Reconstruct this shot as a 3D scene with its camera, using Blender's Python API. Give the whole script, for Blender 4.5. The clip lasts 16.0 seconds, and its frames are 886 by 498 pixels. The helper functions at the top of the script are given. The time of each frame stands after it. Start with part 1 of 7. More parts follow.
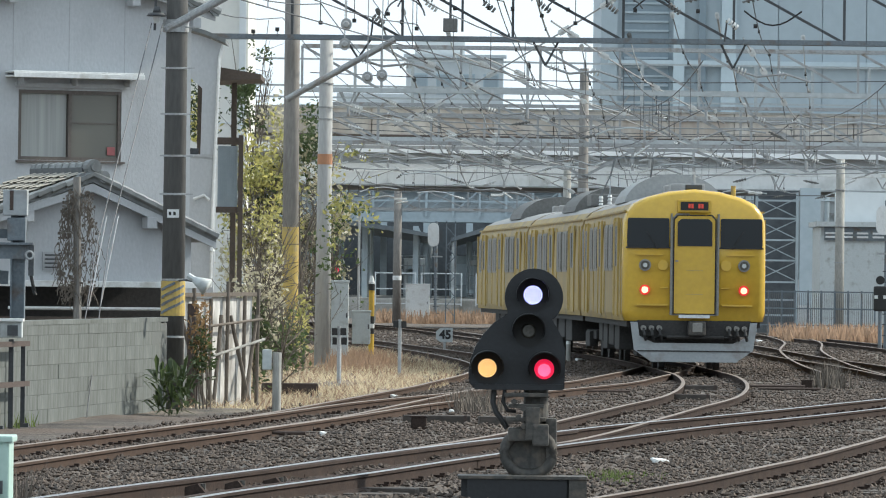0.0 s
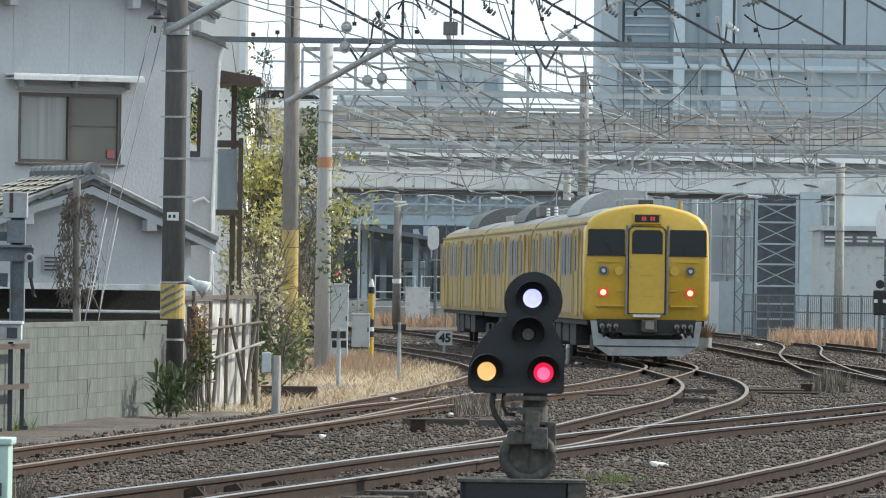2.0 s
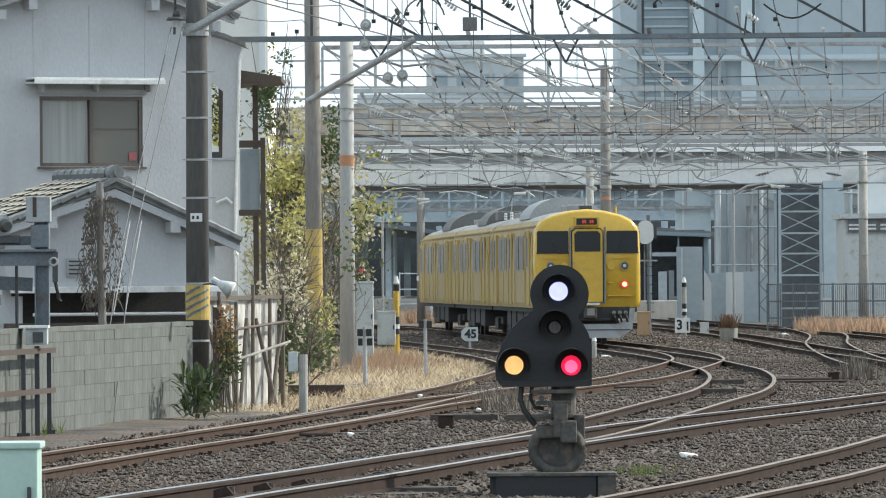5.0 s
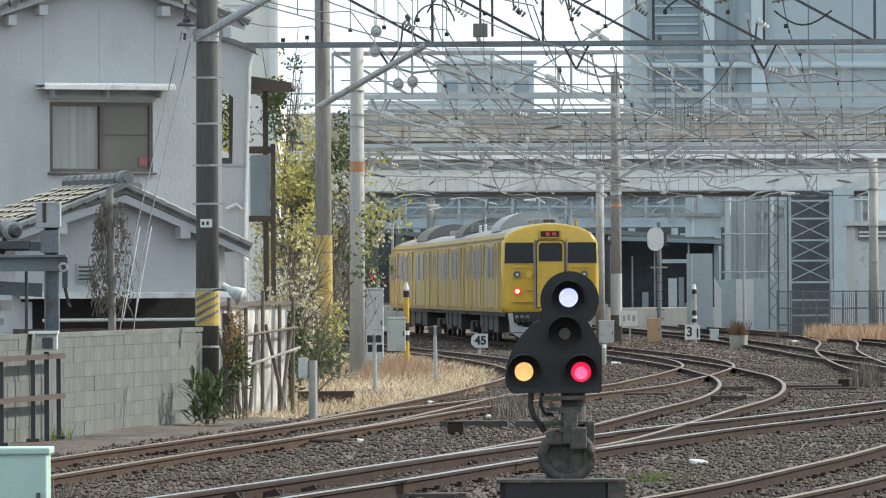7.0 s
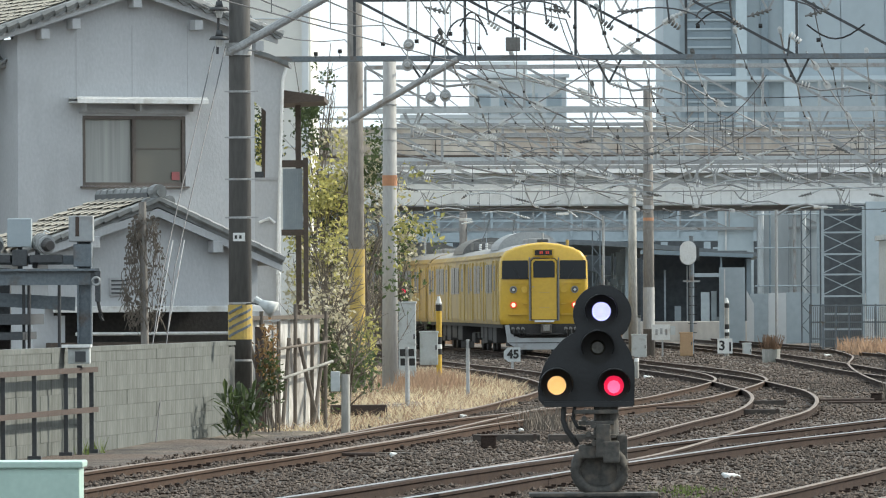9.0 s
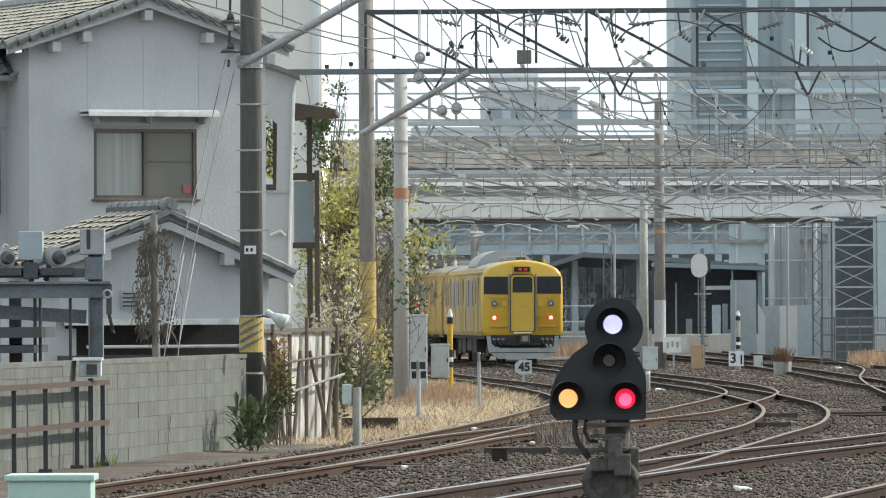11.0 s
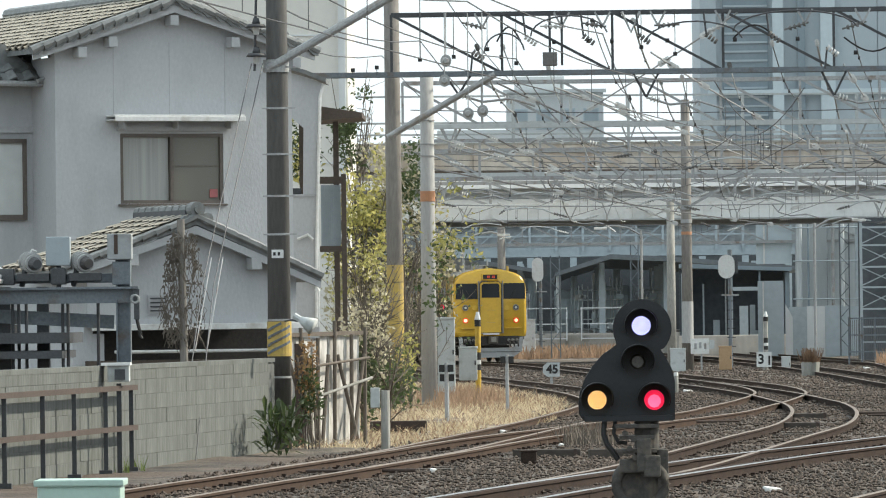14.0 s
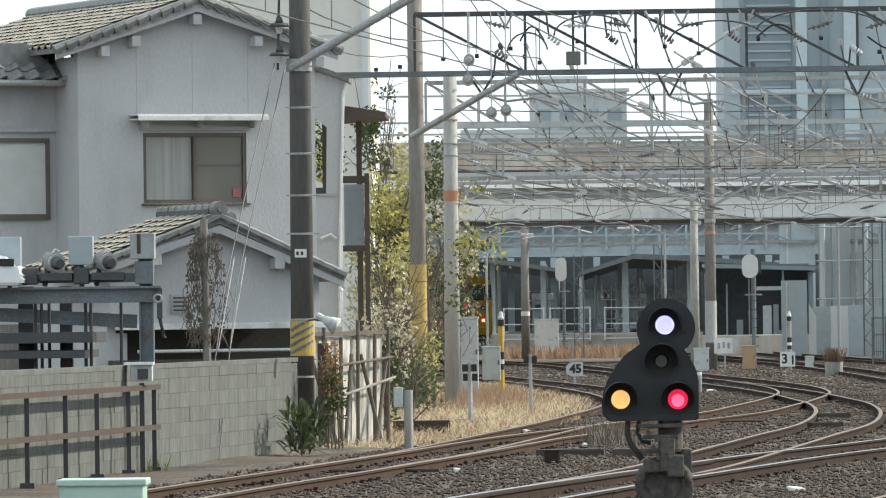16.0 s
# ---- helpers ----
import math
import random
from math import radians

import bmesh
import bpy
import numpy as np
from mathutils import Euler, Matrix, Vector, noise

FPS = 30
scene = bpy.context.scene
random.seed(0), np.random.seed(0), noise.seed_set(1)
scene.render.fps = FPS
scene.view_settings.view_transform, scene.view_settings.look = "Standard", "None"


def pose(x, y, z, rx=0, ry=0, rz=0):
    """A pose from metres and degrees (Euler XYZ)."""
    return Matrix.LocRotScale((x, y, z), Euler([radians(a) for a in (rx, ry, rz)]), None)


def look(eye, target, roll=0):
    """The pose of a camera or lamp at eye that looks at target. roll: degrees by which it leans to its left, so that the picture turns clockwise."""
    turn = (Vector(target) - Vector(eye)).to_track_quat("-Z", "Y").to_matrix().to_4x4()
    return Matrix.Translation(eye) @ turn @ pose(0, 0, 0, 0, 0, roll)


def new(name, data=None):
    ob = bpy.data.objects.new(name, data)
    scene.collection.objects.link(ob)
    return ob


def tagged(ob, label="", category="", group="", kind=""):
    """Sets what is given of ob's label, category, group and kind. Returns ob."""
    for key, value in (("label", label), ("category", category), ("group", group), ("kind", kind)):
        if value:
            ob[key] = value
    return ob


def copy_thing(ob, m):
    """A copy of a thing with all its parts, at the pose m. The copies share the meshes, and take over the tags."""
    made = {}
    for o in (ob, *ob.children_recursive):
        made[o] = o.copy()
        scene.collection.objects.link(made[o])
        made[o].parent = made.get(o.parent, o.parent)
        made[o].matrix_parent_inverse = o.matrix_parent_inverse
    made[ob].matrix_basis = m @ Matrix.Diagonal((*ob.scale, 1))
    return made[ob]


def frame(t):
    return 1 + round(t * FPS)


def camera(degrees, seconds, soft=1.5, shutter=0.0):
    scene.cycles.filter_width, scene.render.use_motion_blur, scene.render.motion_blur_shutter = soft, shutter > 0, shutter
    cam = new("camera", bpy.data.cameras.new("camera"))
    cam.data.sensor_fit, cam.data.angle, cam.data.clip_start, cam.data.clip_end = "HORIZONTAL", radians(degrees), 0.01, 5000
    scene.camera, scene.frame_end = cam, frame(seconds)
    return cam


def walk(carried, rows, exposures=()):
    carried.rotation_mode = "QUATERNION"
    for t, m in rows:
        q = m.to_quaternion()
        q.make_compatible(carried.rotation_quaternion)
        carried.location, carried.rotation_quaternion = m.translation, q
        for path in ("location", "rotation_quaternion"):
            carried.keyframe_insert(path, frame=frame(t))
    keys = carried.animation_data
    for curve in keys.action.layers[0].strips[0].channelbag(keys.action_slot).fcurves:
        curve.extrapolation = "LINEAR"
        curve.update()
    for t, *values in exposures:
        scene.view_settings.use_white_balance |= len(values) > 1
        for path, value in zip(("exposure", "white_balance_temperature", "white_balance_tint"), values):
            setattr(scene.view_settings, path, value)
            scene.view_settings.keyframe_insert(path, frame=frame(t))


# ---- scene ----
cam = camera(7.6, 16.0, 1.1)
PATH = [
    (0, (0.001, 0.05, 1.729), (0.001, 2.05, 1.739), 0.7),
    (0.5, (-0.001, 0.04, 1.727), (-0.001, 2.04, 1.736), 0.7),
    (1, (-0.004, 0.124, 1.721), (-0.002, 2.124, 1.73), 0.8),
    (1.5, (-0.002, 0.106, 1.731), (-0.001, 2.106, 1.742), 0.8),
    (2, (0.005, 0.049, 1.728), (0.005, 2.049, 1.739), 0.8),
    (2.5, (0.003, 0.109, 1.727), (0.003, 2.109, 1.74), 0.6),
    (3, (-0.002, 0.077, 1.716), (-0.006, 2.077, 1.728), 0.2),
    (3.5, (-0.004, 0.058, 1.715), (-0.008, 2.058, 1.726), -0.1),
    (4, (-0.001, 0.109, 1.708), (-0.008, 2.109, 1.72), -0.3),
    (4.5, (-0.009, 0.133, 1.713), (-0.016, 2.133, 1.723), -0.4),
    (7, (-0.009, 0.198, 1.709), (-0.019, 2.198, 1.721), -0.3),
    (7.5, (-0.018, 0.233, 1.709), (-0.033, 2.232, 1.723), -0.3),
    (8, (-0.015, 0.213, 1.711), (-0.031, 2.213, 1.727), -0.3),
    (8.5, (-0.012, 0.18, 1.708), (-0.03, 2.18, 1.724), -0.3),
    (11, (-0.015, 0.203, 1.711), (-0.038, 2.202, 1.731), -0.3),
    (11.5, (-0.018, 0.19, 1.706), (-0.043, 2.19, 1.727), -0.4),
    (12, (-0.022, 0.26, 1.707), (-0.049, 2.26, 1.728), -0.6),
    (12.5, (-0.026, 0.306, 1.707), (-0.055, 2.305, 1.728), -0.6),
    (13, (-0.025, 0.296, 1.704), (-0.054, 2.295, 1.725), -0.6),
    (13.5, (-0.027, 0.31, 1.708), (-0.059, 2.309, 1.729), -0.7),
    (14, (-0.025, 0.247, 1.706), (-0.056, 2.246, 1.727), -0.7),
    (14.5, (-0.027, 0.282, 1.703), (-0.059, 2.282, 1.724), -0.7),
    (15, (-0.025, 0.359, 1.699), (-0.06, 2.359, 1.721), -0.6),
    (15.5, (-0.029, 0.365, 1.7), (-0.065, 2.365, 1.721), -0.6),
    (16, (-0.026, 0.345, 1.703), (-0.064, 2.345, 1.724), -0.7),
]
walk(cam, [(t, look(eye, target, roll)) for t, eye, target, roll in PATH],
     [(0.0, 0.17, 6020, 6), (4.5, 0.24, 6100, 6), (8.5, 0.24, 6200, 6), (11.5, 0.2, 6380, 6), (16.0, 0.18, 6430, 6)])

# world, sun and exposure
world = bpy.data.worlds.new("overcast_sky")
scene.world = world
world.use_nodes = True
wn, wl = world.node_tree.nodes, world.node_tree.links
wn.clear()
w_out = wn.new("ShaderNodeOutputWorld")
w_bg = wn.new("ShaderNodeBackground")
w_sky = wn.new("ShaderNodeTexSky")
w_sky.sky_type = "NISHITA"
w_sky.sun_disc = False
w_sky.sun_elevation, w_sky.sun_rotation = radians(38), radians(70)
w_sky.dust_density, w_sky.air_density = 4.0, 1.0
w_cloud = wn.new("ShaderNodeMix")
w_cloud.data_type = "RGBA"
w_cloud.inputs[0].default_value = 0.8
w_cloud.inputs[7].default_value = (8.9, 9.7, 10.2, 1)
w_bg.inputs[1].default_value = 0.124
wl.new(w_sky.outputs[0], w_cloud.inputs[6])
wl.new(w_cloud.outputs[2], w_bg.inputs[0])
wl.new(w_bg.outputs[0], w_out.inputs[0])
sun_data = bpy.data.lights.new("sun", "SUN")
sun_data.energy, sun_data.angle, sun_data.color = 4.4, radians(1.5), (1.0, 0.90, 0.76)
sun = new("sun", sun_data)
sun.matrix_world = look((75, 128, 62), (-5, 100, 0))


# ---- materials ----
def mat(name, a, b=None, rough=0.7, metal=0.0, big=0.6, fine=14.0, bump=0.2, stain=None, amount=0.5, stretch=(1, 1, 1), emit=0.0, vary=0.0, spec=0.5):
    """Two colours mixed by coarse and fine noise, a third as stains, relief by the fine noise."""
    m = bpy.data.materials.new(name)
    m.use_nodes = True
    n, l = m.node_tree.nodes, m.node_tree.links
    p = n["Principled BSDF"]
    p.inputs["Roughness"].default_value, p.inputs["Metallic"].default_value = rough, metal
    p.inputs["Specular IOR Level"].default_value = spec
    b = b or tuple(x * 0.8 for x in a)
    tc, mp = n.new("ShaderNodeTexCoord"), n.new("ShaderNodeMapping")
    mp.inputs["Scale"].default_value = stretch
    l.new(tc.outputs["Object"], mp.inputs[0])

    def noise_at(scale, detail=5.0):
        t = n.new("ShaderNodeTexNoise")
        t.inputs["Scale"].default_value, t.inputs["Detail"].default_value = scale, detail
        l.new(mp.outputs[0], t.inputs["Vector"])
        return t

    def ramp(sock, lo, hi):
        r = n.new("ShaderNodeMapRange")
        r.inputs[1].default_value, r.inputs[2].default_value = lo, hi
        l.new(sock, r.inputs[0])
        return r.outputs[0]

    def mix(fac, c1, c2):
        x = n.new("ShaderNodeMix")
        x.data_type = "RGBA"
        for sock, v in ((x.inputs[0], fac), (x.inputs[6], c1), (x.inputs[7], c2)):
            if isinstance(v, tuple):
                sock.default_value = (*v, 1)
            elif isinstance(v, float):
                sock.default_value = v
            else:
                l.new(v, sock)
        return x.outputs[2]

    f1, f2 = noise_at(big), noise_at(fine, 8.0)
    add = n.new("ShaderNodeMath")
    add.operation = "MULTIPLY_ADD"
    l.new(f1.outputs[0], add.inputs[0])
    add.inputs[1].default_value = 0.6
    l.new(f2.outputs[0], add.inputs[2])
    col = mix(ramp(add.outputs[0], 0.55, 1.05), a, b)
    if stain:
        f3 = noise_at(big * 2.3, 6.0)
        col = mix(ramp(f3.outputs[0], 0.62 - 0.25 * amount, 0.78), col, stain)
    if vary:
        oi, gi = n.new("ShaderNodeObjectInfo"), n.new("ShaderNodeNewGeometry")
        s2 = n.new("ShaderNodeMath")
        l.new(oi.outputs["Random"], s2.inputs[0])
        l.new(gi.outputs["Random Per Island"], s2.inputs[1])
        hs = n.new("ShaderNodeHueSaturation")
        l.new(ramp(s2.outputs[0], 0.0, 2.0), hs.inputs["Value"])
        rr = hs.inputs["Value"].links[0].from_node
        rr.inputs[3].default_value, rr.inputs[4].default_value = 1 - vary, 1 + vary
        l.new(col, hs.inputs["Color"])
        col = hs.outputs[0]
    l.new(col, p.inputs["Base Color"])
    if bump:
        bn = n.new("ShaderNodeBump")
        bn.inputs["Strength"].default_value, bn.inputs["Distance"].default_value = bump, 0.02
        l.new(f2.outputs[0], bn.inputs["Height"])
        l.new(bn.outputs[0], p.inputs["Normal"])
    if emit:
        l.new(col, p.inputs["Emission Color"])
        p.inputs["Emission Strength"].default_value = emit
    return m


def glass(name, tint, rough=0.06, spec=0.6):
    m = bpy.data.materials.new(name)
    m.use_nodes = True
    p = m.node_tree.nodes["Principled BSDF"]
    p.inputs["Base Color"].default_value = (*tint, 1)
    p.inputs["Roughness"].default_value = rough
    p.inputs["Specular IOR Level"].default_value = spec
    return m


def leafy(m, share=0.55):
    """Light passes through thin leaves."""
    n, l = m.node_tree.nodes, m.node_tree.links
    p, out = n["Principled BSDF"], n["Material Output"]
    t, x = n.new("ShaderNodeBsdfTranslucent"), n.new("ShaderNodeMixShader")
    l.new(p.inputs["Base Color"].links[0].from_socket, t.inputs["Color"])
    x.inputs[0].default_value = share
    l.new(p.outputs[0], x.inputs[1])
    l.new(t.outputs[0], x.inputs[2])
    l.new(x.outputs[0], out.inputs["Surface"])
    return m


M = {
    "stucco": mat("stucco", (0.47, 0.485, 0.50), (0.41, 0.425, 0.44), 0.9, big=0.5, fine=22, bump=0.25, stain=(0.36, 0.37, 0.38), amount=0.4, stretch=(1, 1, 0.6)),
    "stucco_trim": mat("stucco_trim", (0.42, 0.43, 0.44), (0.34, 0.35, 0.36), 0.8, fine=18),
    "tile": mat("roof_tile", (0.22, 0.23, 0.23), (0.12, 0.13, 0.13), 0.55, fine=9, vary=0.3),
    "tile_tan": mat("roof_tile_tan", (0.42, 0.38, 0.31), (0.26, 0.25, 0.22), 0.6, fine=9, vary=0.2),
    "concrete": mat("concrete", (0.40, 0.39, 0.36), (0.27, 0.27, 0.25), 0.92, big=0.8, fine=20, stain=(0.15, 0.15, 0.13), amount=0.6, stretch=(1, 1, 0.35)),
    "block": mat("block", (0.150, 0.161, 0.153), (0.088, 0.097, 0.091), 0.95, big=1.0, fine=18, bump=0.5, stain=(0.075, 0.08, 0.07), amount=0.8, stretch=(0.85, 0.85, 0.2), vary=0.12),
    "mortar": mat("mortar", (0.125, 0.133, 0.126), None, 0.95, fine=30),
    "pole": mat("pole_concrete", (0.25, 0.235, 0.215), (0.16, 0.15, 0.14), 0.9, big=1.2, fine=24, stain=(0.10, 0.09, 0.08), amount=0.4, stretch=(1, 1, 0.2)),
    "pole_dark": mat("pole_dark", (0.11, 0.107, 0.103), (0.072, 0.071, 0.068), 0.85, big=1.1, fine=24, stretch=(1, 1, 0.2)),
    "pole_light": mat("pole_light", (0.42, 0.42, 0.41), (0.32, 0.32, 0.315), 0.85, big=1.0, fine=20, stretch=(1, 1, 0.25)),
    "galv": mat("galvanised_steel", (0.40, 0.41, 0.41), (0.25, 0.26, 0.265), 0.5, 0.2, big=1.5, fine=30, stain=(0.19, 0.14, 0.10), amount=0.25),
    "steel_dark": mat("dark_steel", (0.075, 0.082, 0.088), (0.045, 0.048, 0.053), 0.6, 0.2, fine=30, stain=(0.075, 0.065, 0.06), amount=0.25),
    "steel_grey": mat("painted_grey_steel", (0.17, 0.20, 0.22), (0.11, 0.13, 0.15), 0.55, 0.1, big=1.5, fine=24, stain=(0.12, 0.08, 0.05), amount=0.3),
    "brown_steel": mat("brown_steel", (0.10, 0.075, 0.06), (0.06, 0.05, 0.04), 0.7, 0.1, fine=24),
    "rust": mat("rust", (0.085, 0.06, 0.05), (0.05, 0.037, 0.031), 0.85, 0.1, big=2, fine=30),
    "rail_side": mat("rail_side", (0.060, 0.042, 0.034), (0.026, 0.020, 0.018), 0.9, 0.0, big=2.5, fine=40, spec=0.12),
    "rail_rusty": mat("rusty_rail_side", (0.088, 0.060, 0.046), (0.046, 0.034, 0.028), 0.95, 0.0, big=2.0, fine=40, spec=0.1),
    "rail_head": mat("rail_head", (0.23, 0.185, 0.15), (0.14, 0.112, 0.092), 0.62, 0.35, big=0.7, fine=30, bump=0.05),
    "rail_bright": mat("rail_bright", (0.34, 0.335, 0.33), (0.20, 0.19, 0.185), 0.34, 0.9, big=0.5, fine=30, bump=0.03),
    "sleeper": mat("sleeper_wood", (0.085, 0.07, 0.06), (0.045, 0.039, 0.034), 0.9, big=2, fine=30, stretch=(0.3, 1, 1), vary=0.3),
    "stone": mat("ballast_stone", (0.112, 0.084, 0.065), (0.038, 0.032, 0.028), 0.9, big=0.35, fine=20, vary=0.45),
    "black": mat("black_paint", (0.016, 0.018, 0.021), (0.010, 0.011, 0.013), 0.55, 0.0, fine=30, bump=0.08),
    "cast": mat("signal_casting", (0.088, 0.083, 0.074), (0.04, 0.039, 0.037), 0.75, 0.1, big=4, fine=30, stain=(0.15, 0.125, 0.10), amount=0.5),
    "lens_off": mat("unlit_lens", (0.10, 0.095, 0.08), (0.06, 0.06, 0.05), 0.25, fine=40),
    "white": mat("white_paint", (0.72, 0.73, 0.72), (0.58, 0.59, 0.58), 0.55, big=1.5, fine=20, stain=(0.42, 0.40, 0.36), amount=0.3),
    "cabinet": mat("cabinet_paint", (0.50, 0.53, 0.53), (0.42, 0.45, 0.45), 0.6, big=2, fine=20, stain=(0.30, 0.30, 0.28), amount=0.3),
    "mint": mat("mint_paint", (0.42, 0.56, 0.50), (0.36, 0.49, 0.44), 0.5, big=2, fine=20, bump=0.05),
    "yellow": mat("yellow_paint", (0.62, 0.40, 0.04), (0.48, 0.30, 0.04), 0.65, big=2, fine=20, stain=(0.20, 0.15, 0.08), amount=0.45),
    "orange": mat("orange_band", (0.50, 0.24, 0.12), (0.38, 0.20, 0.12), 0.7, fine=20),
    "train": mat("train_yellow", (0.58, 0.375, 0.045), (0.51, 0.33, 0.04), 0.26, big=0.5, fine=10, bump=0.03),
    "train_side": mat("train_side_yellow", (0.42, 0.29, 0.075), (0.31, 0.225, 0.08), 0.58, big=0.7, fine=9, bump=0.05, stain=(0.19, 0.16, 0.11), amount=0.8, stretch=(1, 0.8, 0.25)),
    "train_strip": mat("train_strip_yellow", (0.46, 0.325, 0.08), (0.37, 0.27, 0.08), 0.45, big=1.5, fine=10, bump=0.03, stretch=(1, 1, 0.3)),
    "yellow_faded": mat("faded_yellow", (0.50, 0.36, 0.09), (0.40, 0.29, 0.09), 0.8, big=3, fine=20, stain=(0.25, 0.22, 0.15), amount=0.5),
    "train_roof": mat("train_roof", (0.33, 0.33, 0.32), (0.24, 0.24, 0.235), 0.7, big=0.8, fine=12),
    "skirt": mat("skirt_grey", (0.34, 0.36, 0.37), (0.28, 0.30, 0.31), 0.55, big=1.2, fine=18, stain=(0.2, 0.18, 0.16), amount=0.3),
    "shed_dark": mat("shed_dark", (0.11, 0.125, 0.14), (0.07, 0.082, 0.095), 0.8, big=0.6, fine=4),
    "pink": mat("pink_patch", (0.42, 0.12, 0.12), (0.32, 0.11, 0.11), 0.6, big=3, fine=20),
    "ridge_dark": mat("ridge_dark", (0.10, 0.105, 0.11), (0.065, 0.07, 0.075), 0.6, fine=9),
    "tan_box": mat("tan_box", (0.42, 0.29, 0.17), (0.33, 0.22, 0.13), 0.85, big=2, fine=20),
    # train underframe; on the annex recess sheet this near-black stands for shade
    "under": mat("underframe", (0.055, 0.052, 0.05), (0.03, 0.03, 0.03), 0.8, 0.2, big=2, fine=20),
    "ac": mat("roof_unit_grey", (0.36, 0.37, 0.37), (0.28, 0.29, 0.29), 0.65, fine=14),
    "ac_dark": mat("roof_unit_dark", (0.16, 0.16, 0.155), (0.11, 0.11, 0.105), 0.7, fine=14),
    "win": glass("train_glass", (0.012, 0.015, 0.018), 0.08, 0.3),
    "pane": glass("window_pane", (0.15, 0.145, 0.125), 0.15, 0.4),
    "pane_dirty": glass("dirty_pane", (0.085, 0.08, 0.068), 0.35, 0.2),
    "curtain": mat("curtain_behind_glass", (0.38, 0.39, 0.37), (0.26, 0.27, 0.26), 0.35, big=1, fine=3, bump=0.05, stretch=(7, 7, 0.15)),
    "frost": mat("frosted_pane", (0.55, 0.57, 0.56), (0.47, 0.49, 0.48), 0.3, big=1, fine=4, bump=0.0),
    "sash": mat("bronze_sash", (0.15, 0.128, 0.112), (0.10, 0.085, 0.075), 0.5, 0.3, fine=20),
    "silver": mat("silver_sash", (0.26, 0.255, 0.235), (0.18, 0.175, 0.16), 0.55, 0.25, fine=20),
    "girder": mat("bridge_girder", (0.78, 0.80, 0.80), (0.70, 0.72, 0.72), 0.75, big=0.25, fine=5, stain=(0.34, 0.35, 0.34), amount=0.3),
    "deck_pale": mat("bridge_pale", (0.86, 0.87, 0.87), (0.80, 0.81, 0.81), 0.7, big=0.3, fine=5),
    "parapet": mat("bridge_parapet", (0.55, 0.515, 0.46), (0.43, 0.40, 0.36), 0.92, big=0.35, fine=4, stain=(0.30, 0.23, 0.18), amount=0.5, stretch=(1, 1, 0.5), vary=0.12),
    # darker copy of the girder grey, with the shade under the walkway in it
    "shade_steel": mat("bridge_steel_shade", (0.42, 0.44, 0.45), (0.36, 0.38, 0.39), 0.8, big=0.3, fine=5),
    "tower": mat("tower_cladding", (0.36, 0.42, 0.455), (0.33, 0.385, 0.42), 0.6, big=0.12, fine=2, bump=0.02, vary=0.08),
    "tower_dark": mat("tower_dark", (0.22, 0.275, 0.31), (0.185, 0.235, 0.27), 0.45, big=0.2, fine=3, bump=0.02),
    "tower_light": mat("tower_light", (0.50, 0.58, 0.62), (0.44, 0.52, 0.56), 0.6, big=0.2, fine=3, bump=0.02),
    # paled towards white: distance haze is put into this colour
    "bld_pale": mat("pale_building", (0.66, 0.69, 0.70), (0.60, 0.63, 0.64), 0.8, big=0.15, fine=3, bump=0.02),
    "bld_cream": mat("cream_building", (0.72, 0.71, 0.66), (0.66, 0.65, 0.61), 0.8, big=0.15, fine=3, bump=0.02),
    "sheet_blue": mat("blue_sheet", (0.44, 0.51, 0.55), (0.38, 0.45, 0.49), 0.7, big=0.5, fine=4),
    "station_dark": mat("station_dark", (0.15, 0.17, 0.185), (0.10, 0.115, 0.125), 0.8, big=0.3, fine=4),
    "station_grey": mat("station_grey", (0.40, 0.46, 0.49), (0.32, 0.37, 0.40), 0.75, big=0.3, fine=4),
    # both cladding greys are lightened to hold the aerial haze
    "clad": mat("clad_wall_grey", (0.40, 0.435, 0.45), (0.34, 0.37, 0.385), 0.75, big=0.35, fine=4, stain=(0.20, 0.22, 0.23), amount=0.5, stretch=(1, 1, 0.25), vary=0.06),
    "clad_pale": mat("clad_wall_pale", (0.52, 0.56, 0.575), (0.44, 0.475, 0.49), 0.75, big=0.35, fine=4, stain=(0.26, 0.28, 0.28), amount=0.5, stretch=(1, 1, 0.25), vary=0.06),
    "fence_grey": mat("fence_grey", (0.40, 0.43, 0.44), (0.32, 0.35, 0.36), 0.6, big=0.8, fine=8, bump=0.05),
    # shade of the station's inside, put into a wall colour
    "interior": mat("interior_shade", (0.085, 0.095, 0.103), (0.055, 0.062, 0.068), 0.9, big=0.4, fine=4),
    "dull_white": mat("dull_white", (0.50, 0.53, 0.54), (0.38, 0.41, 0.42), 0.7, big=0.8, fine=9),
    "panel": mat("corrugated_panel", (0.33, 0.38, 0.41), (0.29, 0.34, 0.37), 0.6, fine=10),
    "peel": mat("peeling_white_board", (0.72, 0.71, 0.68), (0.48, 0.47, 0.44), 0.9, big=2.4, fine=16, stain=(0.15, 0.13, 0.11), amount=0.85, stretch=(1, 1, 0.3)),
    "bark": mat("bark", (0.17, 0.145, 0.12), (0.10, 0.085, 0.07), 0.95, big=3, fine=24, stretch=(1, 1, 0.25)),
    "leaf": leafy(mat("leaf_yellow_green", (0.58, 0.52, 0.18), (0.19, 0.20, 0.07), 0.32, big=0.9, fine=5, bump=0, vary=0.5)),
    "leaf_dark": leafy(mat("leaf_dark_green", (0.085, 0.115, 0.045), (0.05, 0.075, 0.032), 0.4, big=1, fine=5, bump=0, vary=0.5)),
